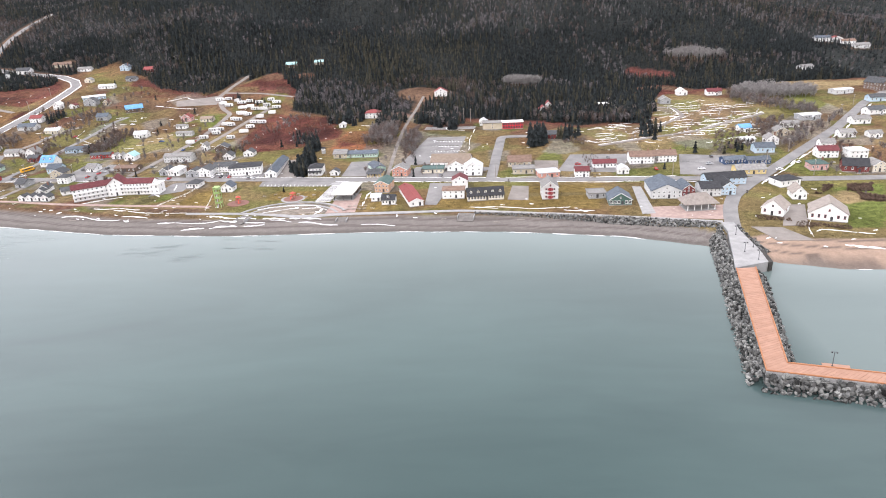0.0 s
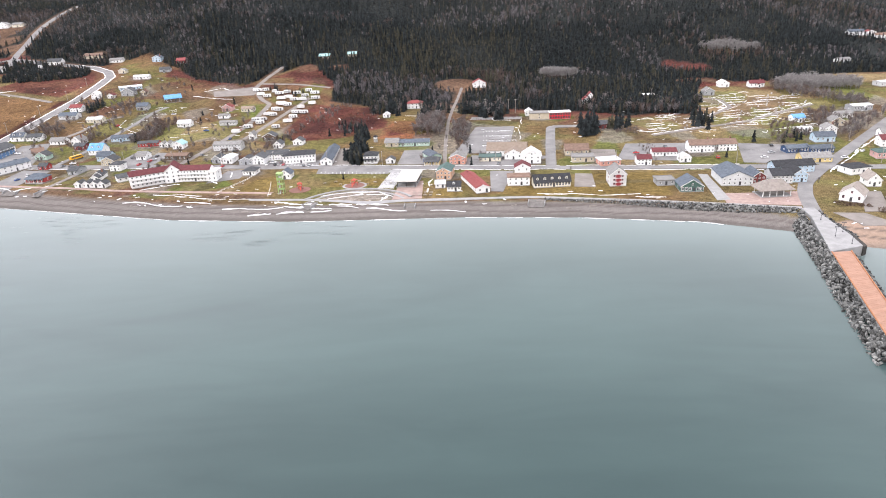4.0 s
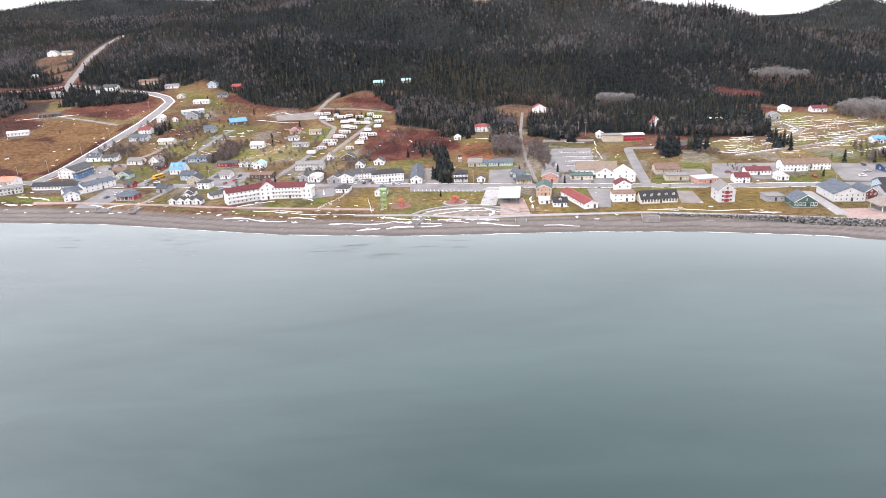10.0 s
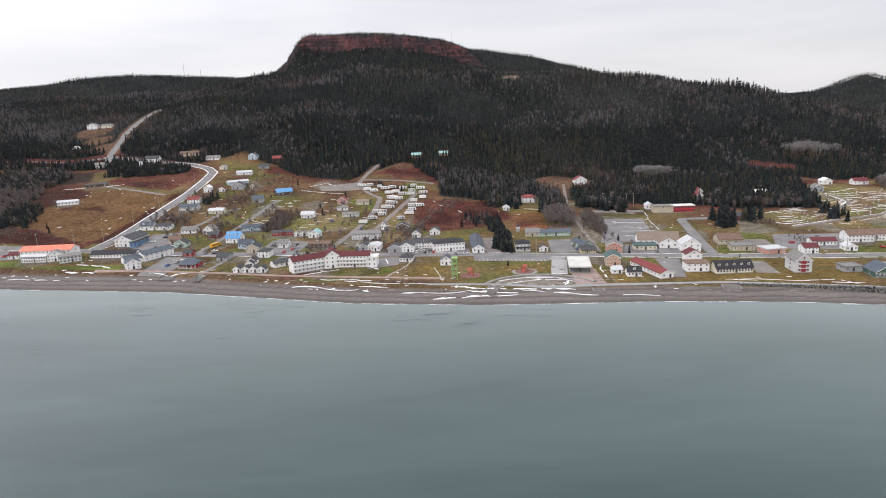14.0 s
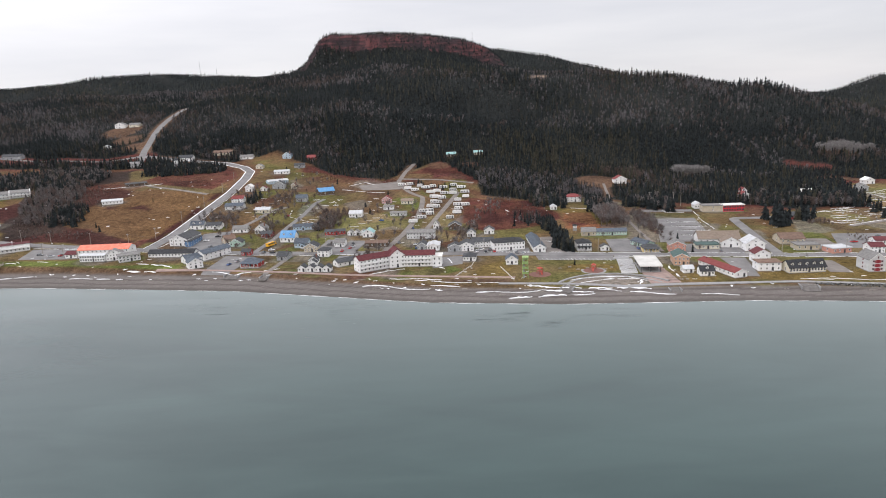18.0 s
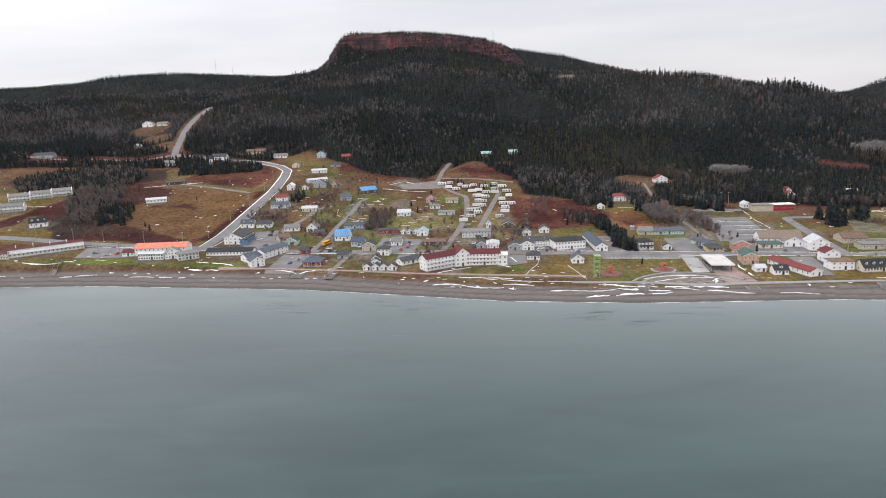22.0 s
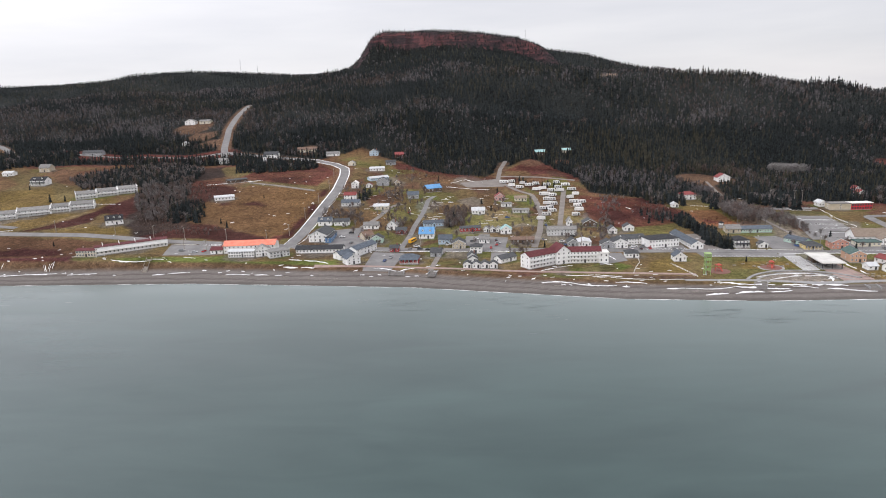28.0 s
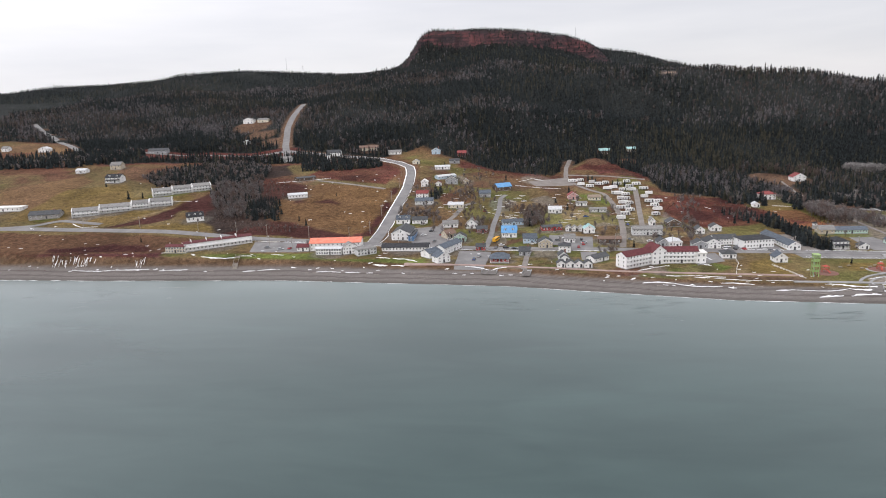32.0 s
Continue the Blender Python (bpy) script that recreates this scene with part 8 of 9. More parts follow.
def spruce(x, y, h):
    ob = thing("spruce_tree", x, y, (x * 37) % 360)
    piece("trunk", cone_data(0.03 * h, 0.008 * h, -0.4, h * 0.9), BARK, ob)
    v, f = SPRUCES[int(abs(x)) % 6]
    piece("crown", ([tuple(q * h * np.array((1.25, 1.25, 1)) + np.array((0, 0, 0.06 * h))) for q in v], f.tolist()), SPRUCE, ob)
    tagged(ob, "dark green spruce standing alone in the grass", "tree")


def bare_tree(x, y, h):
    ob = thing("leafless_tree", x, y, (x * 53) % 360)
    piece("trunk", cone_data(0.025 * h, 0.008 * h, -0.4, h * 0.6), BARK, ob)
    v, f = BARES[int(abs(x)) % 6]
    piece("crown", ([tuple(q * h) for q in v], f.tolist()), TWIGS, ob)
    tagged(ob, "leafless grey-brown garden tree", "tree")


# ---- caravans, cars, poles ----
def wheel_data(r, w, n=10):
    v = [(s * w / 2, r * math.cos(6.2832 * k / n), r * math.sin(6.2832 * k / n)) for s in (-1, 1) for k in range(n)]
    return v, [(k, (k + 1) % n, n + (k + 1) % n, n + k) for k in range(n)] + [tuple(range(n))[::-1], tuple(range(n, 2 * n))]


CARAVANS = {}


def caravan(x, y, turn, ln):
    if ln not in CARAVANS:
        ob = thing("caravan", x, y, turn)
        prof = [(-ln / 2, 0.7), (ln / 2 - 0.6, 0.7), (ln / 2, 1.3), (ln / 2 - 0.25, 2.9), (ln / 2 - 0.9, 3.2), (-ln / 2 + 0.2, 3.2), (-ln / 2, 3.0)]
        n = len(prof)
        v = [(a, -1.25, b) for a, b in prof] + [(a, 1.25, b) for a, b in prof]
        body = piece("body", (v, [tuple(range(n)), tuple(range(2 * n - 1, n - 1, -1))] + [(k, n + k, n + (k + 1) % n, (k + 1) % n) for k in range(n)]), surface("caravan_white", (0.56, 0.56, 0.55), (0.72, 0.72, 0.71), 0.45, 0.5, spread=0.22), ob)
        piece("stripe", box_data(-ln / 2 + 0.05, ln / 2 - 0.7, -1.27, -1.25, 1.0, 1.25), WALLS["grey"][1], body)
        for k in range(3):
            window(body, -ln / 2 + ln * (k + 0.6) / 3.4, -1.25, 1.6, 0, 1.1, 0.75, DARK_TRIM)
        door(body, ln * 0.28, -1.25, 0.75, w=0.7, h=1.9)
        piece("vent", box_data(-0.5, 0.5, -0.4, 0.4, 3.2, 3.42), TRIM, body)
        for px in (-0.5, 0.5):
            for py in (-1.1, 1.1):
                piece("wheel", wheel_data(0.36, 0.24), RUBBER, ob, m=pose(px, py, 0.36, 0, 0, 90))
        piece("drawbar", box_data(ln / 2 - 0.6, ln / 2 + 1.1, -0.08, 0.08, 0.55, 0.7), METAL, ob)
        piece("jockey_wheel", box_data(ln / 2 + 0.7, ln / 2 + 0.85, -0.08, 0.08, -0.05, 0.55), METAL, ob)
        tagged(ob, "white caravan parked for the winter on the camping ground", "caravan", "caravans on the camping ground")
        CARAVANS[ln] = ob
        return ob
    return copy_thing(CARAVANS[ln], pose(x, y, float(land(x, y)), 0, 0, turn))


CAR_PAINT = {"red": ((0.42, 0.03, 0.03), "red"), "white": ((0.72, 0.72, 0.72), "white"), "grey": ((0.16, 0.165, 0.17), "grey"), "black": ((0.02, 0.02, 0.022), "black"), "blue": ((0.04, 0.09, 0.24), "blue"), "silver": ((0.42, 0.43, 0.44), "silver")}
CARS = {}


def car(x, y, turn, paint):
    z = float(land(x, y)) + 0.15
    if paint in CARS:
        return copy_thing(CARS[paint], pose(x, y, z, 0, 0, turn))
    ob = thing("car", x, y, turn, z=z)
    rgb, word = CAR_PAINT[paint]
    mat = surface("car_paint_" + paint, rgb, tuple(c * 1.1 for c in rgb), 0.25, 0.5, spec=0.6)
    prof = [(-2.15, 0.35), (2.15, 0.35), (2.2, 0.7), (1.9, 0.88), (1.05, 0.95), (-1.7, 1.0), (-2.15, 0.9)]
    n = len(prof)
    v = [(a, -0.88, b) for a, b in prof] + [(a, 0.88, b) for a, b in prof]
    body = piece("body", (v, [tuple(range(n)), tuple(range(2 * n - 1, n - 1, -1))] + [(k, n + k, n + (k + 1) % n, (k + 1) % n) for k in range(n)]), mat, ob)
    cab = [(-1.75, 0.97), (1.0, 0.95), (0.35, 1.45), (-1.2, 1.48)]
    v = [(a, -0.82 + (0.14 if b > 1.2 else 0), b) for a, b in cab] + [(a, 0.82 - (0.14 if b > 1.2 else 0), b) for a, b in cab]
    piece("glass_cabin", (v, [(0, 1, 2, 3), (7, 6, 5, 4), (0, 4, 5, 1), (1, 5, 6, 2), (3, 2, 6, 7), (0, 3, 7, 4)]), GLASS, body)
    piece("roof_panel", box_data(-1.15, 0.3, -0.66, 0.66, 1.46, 1.52), mat, body)
    for px in (-1.35, 1.35):
        for py in (-0.82, 0.82):
            wh = piece("wheel", wheel_data(0.33, 0.22), RUBBER, ob, m=pose(px, py, 0.33, 0, 0, 90))
            piece("rim", wheel_data(0.19, 0.23), METAL, wh)
    for py in (-0.6, 0.6):
        piece("headlight", box_data(2.1, 2.2, py - 0.18, py + 0.18, 0.62, 0.75), TRIM, body)
        piece("tail_light", box_data(-2.17, -2.1, py - 0.15, py + 0.15, 0.65, 0.82), RED_TRIM, body)
    tagged(ob, f"{word} parked car with dark windows", "car", "parked cars")
    CARS[paint] = ob
    return ob


def bus(x, y, turn):
    ob = thing("school_bus", x, y, turn, z=float(land(x, y)) + 0.1)
    mat = surface("bus_yellow", (0.60, 0.30, 0.02), (0.70, 0.37, 0.03), 0.4, 0.5)
    body = piece("body", joined(box_data(-5.2, 4.0, -1.2, 1.2, 0.7, 3.1), box_data(4.0, 5.3, -1.0, 1.0, 0.7, 1.8)), mat, ob)
    for k in range(8):
        window(body, -4.6 + 1.1 * k, -1.2, 1.9, 0, 0.95, 0.75, DARK_TRIM)
    for px in (-3.2, 4.2):
        for py in (-1.1, 1.1):
            piece("wheel", wheel_data(0.48, 0.3), RUBBER, ob, m=pose(px, py, 0.48, 0, 0, 90))
    tagged(ob, "yellow school bus parked beside the blue-roofed house", "bus")


bus(-307, 171, 72)


def pole(x, y, turn=0.0, h=9.5, lamp=False):
    ob = thing("utility_pole", x, y, turn)
    piece("mast", cone_data(0.21, 0.14, -1.0, h), POLE_WOOD, ob)
    piece("crossarm", box_data(-1.1, 1.1, -0.06, 0.06, h - 0.7, h - 0.55), POLE_WOOD, ob)
    for s in (-1.0, -0.4, 0.4, 1.0):
        piece("insulator", box_data(s - 0.05, s + 0.05, -0.05, 0.05, h - 0.55, h - 0.38), TRIM, ob)
    if lamp:
        piece("lamp_arm", joined(box_data(-0.05, 0.05, -2.2, 0, h - 1.6, h - 1.5), box_data(-0.15, 0.15, -2.7, -2.1, h - 1.62, h - 1.46)), METAL, ob)
    return tagged(ob, "tall wooden utility pole with crossarm beside the road", "pole", "utility poles")


def wire_run(label, *spots, h=9.0):
    """Sagging cables from pole to pole."""
    x0, y0 = spots[0]
    run = thing("power_cables", x0, y0, 0.0, z=0.0)
    for off in (-1.0, 1.0):
        for (ax, ay), (bx, by) in zip(spots, spots[1:]):
            za, zb = float(land(ax, ay)) + h, float(land(bx, by)) + h
            t = Vector((bx - ax, by - ay, 0)).normalized()
            v, f = [], []
            for k in range(9):
                s = k / 8
                p = (ax + (bx - ax) * s - t.y * off - x0, ay + (by - ay) * s + t.x * off - y0, za + (zb - za) * s - 1.1 * 4 * s * (1 - s))
                v += [(p[0] - t.y * 0.02, p[1] + t.x * 0.02, p[2]), (p[0] + t.y * 0.02, p[1] - t.x * 0.02, p[2]), (p[0], p[1], p[2] + 0.035)]
                if k:
                    c = 3 * k
                    f += [(c - 3, c - 2, c + 1, c), (c - 2, c - 1, c + 2, c + 1), (c - 1, c - 3, c, c + 2)]
            piece("cable", (v, f), DARK_TRIM, run)
    tagged(run, label, "cable")


def pole_row(label, *spots, lamp=False):
    for a, b in zip(spots, spots[1:] + (spots[-2],)):
        pole(*a, math.degrees(math.atan2(b[1] - a[1], b[0] - a[0])) + 90, lamp=lamp)
    wire_run(label, *spots)


pole_row("sagging black power cables along the main street", (-640, 194), (-590, 191), (-540, 187), (-507, 182), (-482, 180), (-448, 176), (-416, 172), (-378, 165), (-340, 161), (-300, 158), (-262, 155), (-225, 153), (-188, 149), (-150, 145))
pole_row("sagging black power cables along the main street", (-150, 145), (-112, 141), (-74, 138), (-36, 134), (2, 130), (40, 126), (78, 123), (116, 119), (150, 116), (190, 112), (230, 105), (270, 103))
pole_row("sagging cables beside the hill road", (-404, 190), (-403, 235), (-402, 280), (-402, 325), (-407, 370))
pole_row("sagging cables beside the inland street", (210, 125), (236, 155), (262, 186), (290, 218), (318, 255), (346, 292))
for px, py in ((-435.9, 139), (-470, 152), (-452, 148)):
    pole(px, py, 20, 9)
for px, py in ((-4, 288), (16, 286), (22, 285)):
    pole(px, py, 0, 12)

# ---- playground and steps ----
PLAY_RED = surface("playground_red", (0.33, 0.055, 0.035), (0.42, 0.085, 0.06), 0.5, 1.0)
RUBBER_FLOOR = surface("clay_red_surfacing", (0.15, 0.075, 0.06), (0.21, 0.11, 0.09), 0.9, 0.6)


def disc(name, label, x, y, r, mat, lift=0.12):
    n = 28
    xs, ys = [x + r * math.cos(6.2832 * k / n) for k in range(n)], [y + r * math.sin(6.2832 * k / n) for k in range(n)]
    z = float(land(x, y)) + lift
    v = [(a, b, z) for a, b in zip(xs, ys)] + [(a, b, z - 0.8) for a, b in zip(xs, ys)]
    tagged(new(name, mesh_of(name, v, [tuple(range(n))] + [(k, n + k, n + (k + 1) % n, (k + 1) % n) for k in range(n)], mat)), label, "paving", kind="structure")


def climber(x, y, turn, label):
    ob = thing("playground_climber", x, y, turn, z=float(land(x, y)) + 0.15)
    for k in range(6):
        a = 6.2832 * k / 6
        piece("post", box_data(2.6 * math.cos(a) - 0.1, 2.6 * math.cos(a) + 0.1, 2.6 * math.sin(a) - 0.1, 2.6 * math.sin(a) + 0.1, -0.3, 3.2 + (k % 3)), PLAY_RED, ob)
    piece("slide", slab_of((-0.6, -5.0, 0.3), (0.6, -5.0, 0.3), (0.6, -1.5, 2.6), (-0.6, -1.5, 2.6), 0.15), PLAY_RED, ob)
    piece("platform", box_data(-1.8, 1.8, -1.8, 1.8, 2.4, 2.6), PLAY_RED, ob)
    piece("roof", roof_data(3.4, 3.4, 4.4, 1.4, "hip", 0.3), PLAY_RED, ob, m=pose(0, -1.7, 0))
    ob.scale = (0.75, 0.75, 0.75)
    tagged(ob, label, "climber")


disc("play_surface", "round clay-red playground surfacing", -117, 86, 6.5, RUBBER_FLOOR)
disc("play_surface", "round clay-red playground surfacing", -84.5, 92, 6.0, RUBBER_FLOOR)
disc("play_path", "pale concrete ring path", -84.5, 92, 7.5, CONCRETE, 0.06)
climber(-117, 87, 20, "orange-red climbing frame on the playground")
climber(-84.5, 92, -15, "orange-red climbing frame with slide")

for ring, (r, z) in enumerate(((34, 3.55), (29.5, 3.15), (25, 2.75))):
    v, f = [], []
    for k in range(25):
        a = radians(28 + 124 * k / 24)
        for rr in (r, r + 1.5):
            for zz in (z + 0.4, z - 1.2):
                v.append((-78 + rr * math.cos(a), 49 + rr * math.sin(a), zz))
    for k in range(24):
        i = 4 * k
        f += [(i, i + 4, i + 6, i + 2), (i, i + 1, i + 5, i + 4), (i + 2, i + 6, i + 7, i + 3)]
    tagged(new("terrace_step", mesh_of("terrace_step", v, f, CONCRETE)), "curved concrete seating step above the beach", "step", kind="structure")

stairs = thing("beach_stairs", -483, 117, 6, z=0)
for k in range(16):
    piece("tread", box_data(-1.5, 1.5, 0.72 * k, 0.72 * k + 0.66, 1.9 + 0.41 * k, 2.75 + 0.41 * k), POLE_WOOD, stairs)
for s in (-1.6, 1.6):
    piece("handrail", slab_of((s - 0.07, 0, 3.7), (s + 0.07, 0, 3.7), (s + 0.07, 11.5, 10.2), (s - 0.07, 11.5, 10.2), 0.12), POLE_WOOD, stairs)
    for k in range(6):
        piece("rail_post", box_data(s - 0.07, s + 0.07, 2.2 * k + 0.1, 2.2 * k + 0.24, 1.9 + 1.24 * k, 3.75 + 1.24 * k), POLE_WOOD, stairs)
tagged(stairs, "weathered wooden stairs from the lawn to the beach", "stairs")

for (bx, by, bw, turn) in ((22.5, 52.5, 8.5, -8), (-310, 101.5, 9, -8), (-287, 96, 4.5, -10), (-47, 54.5, 5.5, 0), (-104, 58, 6, -25)):
    ramp = thing("boat_ramp", bx, by, turn)
    piece("slab", slab_of((-bw / 2, -5.5, -1.3), (bw / 2, -5.5, -1.3), (bw / 2, 3, 0.5), (-bw / 2, 3, 0.5), 0.3), surface("dark_concrete", (0.10, 0.09, 0.085), (0.16, 0.15, 0.14), 0.9, 0.5, 0.2, 6), ramp)
    for sx in (-bw / 2 - 0.2, bw / 2 + 0.2):
        piece("side_wall", box_data(sx - 0.2, sx + 0.2, -3.5, 3, -2, 0.75), CONCRETE, ramp)
    tagged(ramp, "dark concrete beach ramp between low walls", "ramp")


def fence(label, h, *spots):
    ob = new("fence")
    mat = TRIM
    for (ax, ay), (bx, by) in zip(spots, spots[1:]):
        n = max(1, int(math.hypot(bx - ax, by - ay) / 2.6))
        for k in range(n):
            x, y = ax + (bx - ax) * k / n, ay + (by - ay) * k / n
            z = float(land(x, y))
            piece("post", box_data(x - 0.09, x + 0.09, y - 0.09, y + 0.09, z - 0.5, z + h), mat, ob)
            x2, y2 = ax + (bx - ax) * (k + 1) / n, ay + (by - ay) * (k + 1) / n
            z2 = float(land(x2, y2))
            piece("rail", joined(slab_of((x, y - 0.05, z + h * 0.8), (x2, y2 - 0.05, z2 + h * 0.8), (x2, y2 + 0.05, z2 + h * 0.8), (x, y + 0.05, z + h * 0.8), 0.12),
                                 slab_of((x, y - 0.05, z + h * 0.4), (x2, y2 - 0.05, z2 + h * 0.4), (x2, y2 + 0.05, z2 + h * 0.4), (x, y + 0.05, z + h * 0.4), 0.12)), mat, ob)
    tagged(ob, label, "fence")


fence("white post and rail fence beside the hotel lawn", 1.1, (-167, 84), (-163, 96), (-158, 108), (-156, 122))
fence("white post and rail fence beside the tower lawn", 1.1, (-133, 74), (-136, 88), (-140, 104))
fence("white post and rail fence along the main street", 1.0, (-455, 164), (-440, 163), (-425, 161))

# ---- groves and single trees ----
grove("rounded dome of pale leafless willows in the forest", 2.6, 1.0, 10, 13, (56, 436), (64, 446), (84, 446), (94, 436), (86, 428), (64, 428))
grove("pale leafless poplars standing out of the forest", 3.2, 1.0, 9, 13, (246, 512), (262, 522), (296, 524), (312, 516), (296, 508), (262, 506))
grove("pale leafless poplars behind the cemetery", 3.6, 1.0, 9, 13, (262, 352), (290, 372), (338, 352), (330, 330), (296, 330))
grove("leafless birches by the villa", 3.8, 1.0, 7, 11, (-58, 262), (-38, 266), (-34, 226), (-56, 228))
grove("dark spruce wood behind the upper motel row", 3.3, 0.38, 5, 9, (-668, 343), (-653, 385), (-624, 412), (-587, 424), (-556, 400), (-545, 342), (-560, 318), (-582, 316), (-616, 314), (-634, 304))
grove("leafless wood in the hollow of the valley", 3.2, 0.85, 4, 9, (-582, 313), (-560, 318), (-545, 342), (-523, 276), (-522, 249), (-514, 220), (-530, 222), (-556, 250))
grove("dark clump of spruces at the edge of the hayfield", 3.2, 0.1, 5, 8, (-526, 252), (-521, 271), (-505, 267), (-489, 229), (-487, 222), (-508, 217))
grove("low brown leafless bushes beside the main road", 4.0, 1.0, 2, 4, (-544, 226), (-505, 211), (-462, 205), (-463, 192), (-512, 188))
grove("leafless brown bushes round the hollow", 5.0, 1.0, 2, 4.5, (-560, 318), (-545, 352), (-515, 330), (-498, 280), (-506, 268), (-524, 276))
grove("dense stand of dark spruces below the church", 3.0, 0.05, 4, 7.5, (-534, 452), (-445, 452), (-435, 413), (-518, 396))
grove("tall dark row of spruces beside the gravel lot", 2.3, 0.0, 6, 10, (-104, 223), (-98, 223), (-88, 132), (-95, 133))
grove("clump of dark spruces at the edge of the russet scrub", 4.5, 0.3, 4, 7, (-125, 252), (-107, 251), (-102, 215), (-116, 216))
grove("group of tall dark spruces near the arena", 3.8, 0.0, 9, 15, (69, 236), (84, 233), (80, 199), (69, 200))
grove("group of dark spruces beside the dark house", 4.2, 0.0, 8, 12, (92, 228), (107, 229), (99, 211), (89, 213))
grove("group of tall dark spruces by the cemetery", 3.6, 0.1, 8, 12, (142, 288), (158, 305), (184, 301), (163, 260), (136, 269))
grove("dark spruces behind the arena", 3.6, 0.1, 7, 11, (88, 300), (119, 322), (139, 308), (128, 276), (106, 274), (86, 277))
grove("dark spruces at the head of the cemetery", 3.8, 0.1, 7, 11, (135, 326), (166, 340), (151, 304), (126, 294))
grove("brown bushes beside the dark house", 2.4, 1.0, 2, 4, (99, 219), (111, 211), (106, 197), (93, 203))
grove("brown leafless thicket beside the arena car park", 3.0, 1.0, 3, 6, (-22, 268), (-18, 234), (-19, 180), (-27, 182), (-33, 212))
grove("spruces standing in the cemetery", 5.0, 0.0, 8, 11, (161, 249), (171, 247), (161, 204), (150, 206))
grove("leafless street trees along the inland street", 5.0, 1.0, 6, 9, (234, 165), (241, 163), (322, 252), (323, 263))
grove("row of leafless grey trees beside the cemetery", 4.2, 1.0, 6, 10, (254, 336), (298, 256), (309, 280), (265, 355))
grove("mixed hedge of small trees behind the yard", 4.5, 0.5, 4, 7, (195, 171), (222, 182), (215, 163), (192, 157))
grove("clump of tall leafless grey trees", 4.0, 1.0, 9, 13, (-56, 255), (-36, 255), (-38, 212), (-58, 212))
grove("belt of spruces across the far meadow", 5.0, 0.15, 7, 11, (-929, 416), (-790, 408), (-731, 462), (-768, 516), (-853, 470), (-965, 458))
grove("small clump of spruces by the red-roofed house", 3.0, 0.0, 5, 8, (-368, 310), (-364, 317), (-358, 298), (-365, 290))
grove("leafless garden trees above the motel", 6.0, 1.0, 6, 9, (-385, 239), (-357, 243), (-353, 220), (-381, 220))
grove("leafless grove between the gardens", 4.0, 0.9, 5, 8, (-288, 234), (-269, 242), (-268, 213), (-286, 210))
grove("leafless trees behind the hotel", 4.0, 1.0, 5, 7, (-236, 151), (-219, 163), (-223, 143), (-237, 136))
grove("leafless bushes in a garden", 3.5, 1.0, 5, 8, (-325, 217), (-319, 225), (-316, 199), (-323, 199))
grove("small spruces between the caravans", 9.0, 0.0, 4, 7, (-231, 384), (-216, 389), (-202, 375), (-177, 373), (-181, 358), (-206, 359))
grove("small trees by the motel gardens", 5.0, 0.6, 4, 6, (-166, 204), (-153, 216), (-155, 197), (-166, 191))
grove("leafless bushes beside the inn", 5.0, 1.0, 4, 6, (-455, 171), (-452, 179), (-438, 149), (-443, 145))
grove("spruces round the villa", 4.2, 0.2, 7, 11, (-107, 323), (-72, 331), (-77, 281), (-102, 286))
grove("spruces between villa and track", 4.2, 0.3, 7, 11, (-60, 310), (-33, 298), (-35, 261), (-60, 269))
grove("spruces above the arena car park", 4.2, 0.2, 7, 11, (-1, 329), (16, 295), (10, 262), (-27, 288))
grove("leafless garden trees among the houses", 9.0, 1.0, 5, 8, (234, 150), (206, 169), (239, 228), (274, 221))
grove("leafless garden trees among the houses", 11.0, 1.0, 4, 7, (225, 93), (267, 97), (307, 171), (267, 162))
grove("leafless garden trees among the hillside houses", 13.0, 1.0, 4, 8, (-371, 217), (-373, 340), (-337, 423), (-296, 356), (-298, 217), (-326, 156))
grove("leafless garden trees among the cottages", 14.0, 1.0, 4, 8, (-286, 155), (-267, 271), (-204, 319), (-208, 215), (-238, 151))
grove("leafless garden trees behind the motels", 9.0, 1.0, 5, 8, (-207, 150), (-182, 214), (-150, 221), (-158, 162))
grove("leafless trees by the coral house", 8.0, 0.9, 4, 7, (-50, 140), (-33, 195), (-6, 163), (-10, 123))
grove("leafless garden bushes by the red-roofed house", 5.0, 1.0, 3, 6, (-403, 333), (-372, 347), (-364, 298), (-391, 291))
grove("brown leafless bushes along the lane", 4.5, 1.0, 3, 6, (-344, 331), (-330, 345), (-323, 222), (-334, 222))
grove("tall brown leafless thicket between the gardens", 3.6, 1.0, 4, 8, (-288, 263), (-266, 267), (-269, 210), (-286, 210))
grove("row of leafless street trees", 6.0, 1.0, 5, 8, (-399, 252), (-361, 258), (-359, 237), (-396, 231))
grove("brown leafless bushes behind the hotel", 3.6, 1.0, 3, 6, (-233, 156), (-222, 171), (-226, 136), (-234, 134))
grove("leafless bushes beside the camping ground", 5.0, 1.0, 3, 6, (-145, 327), (-124, 326), (-142, 256), (-158, 247))
grove("leafless bushes between the motels", 4.0, 1.0, 3, 6, (-164, 218), (-151, 247), (-166, 175), (-174, 168))
grove("brown bushes in the russet scrub", 6.0, 1.0, 2, 4, (-119, 289), (-93, 294), (-107, 249), (-128, 254))
grove("brown garden thicket by the cemetery", 4.2, 1.0, 3, 6, (207, 214), (229, 229), (205, 163), (193, 161))
grove("leafless garden trees among the houses", 4.2, 1.0, 4, 7, (250, 245), (276, 261), (253, 205), (234, 199))
grove("leafless trees beside the inland street", 4.4, 1.0, 3, 6, (266, 221), (280, 238), (244, 150), (229, 132))
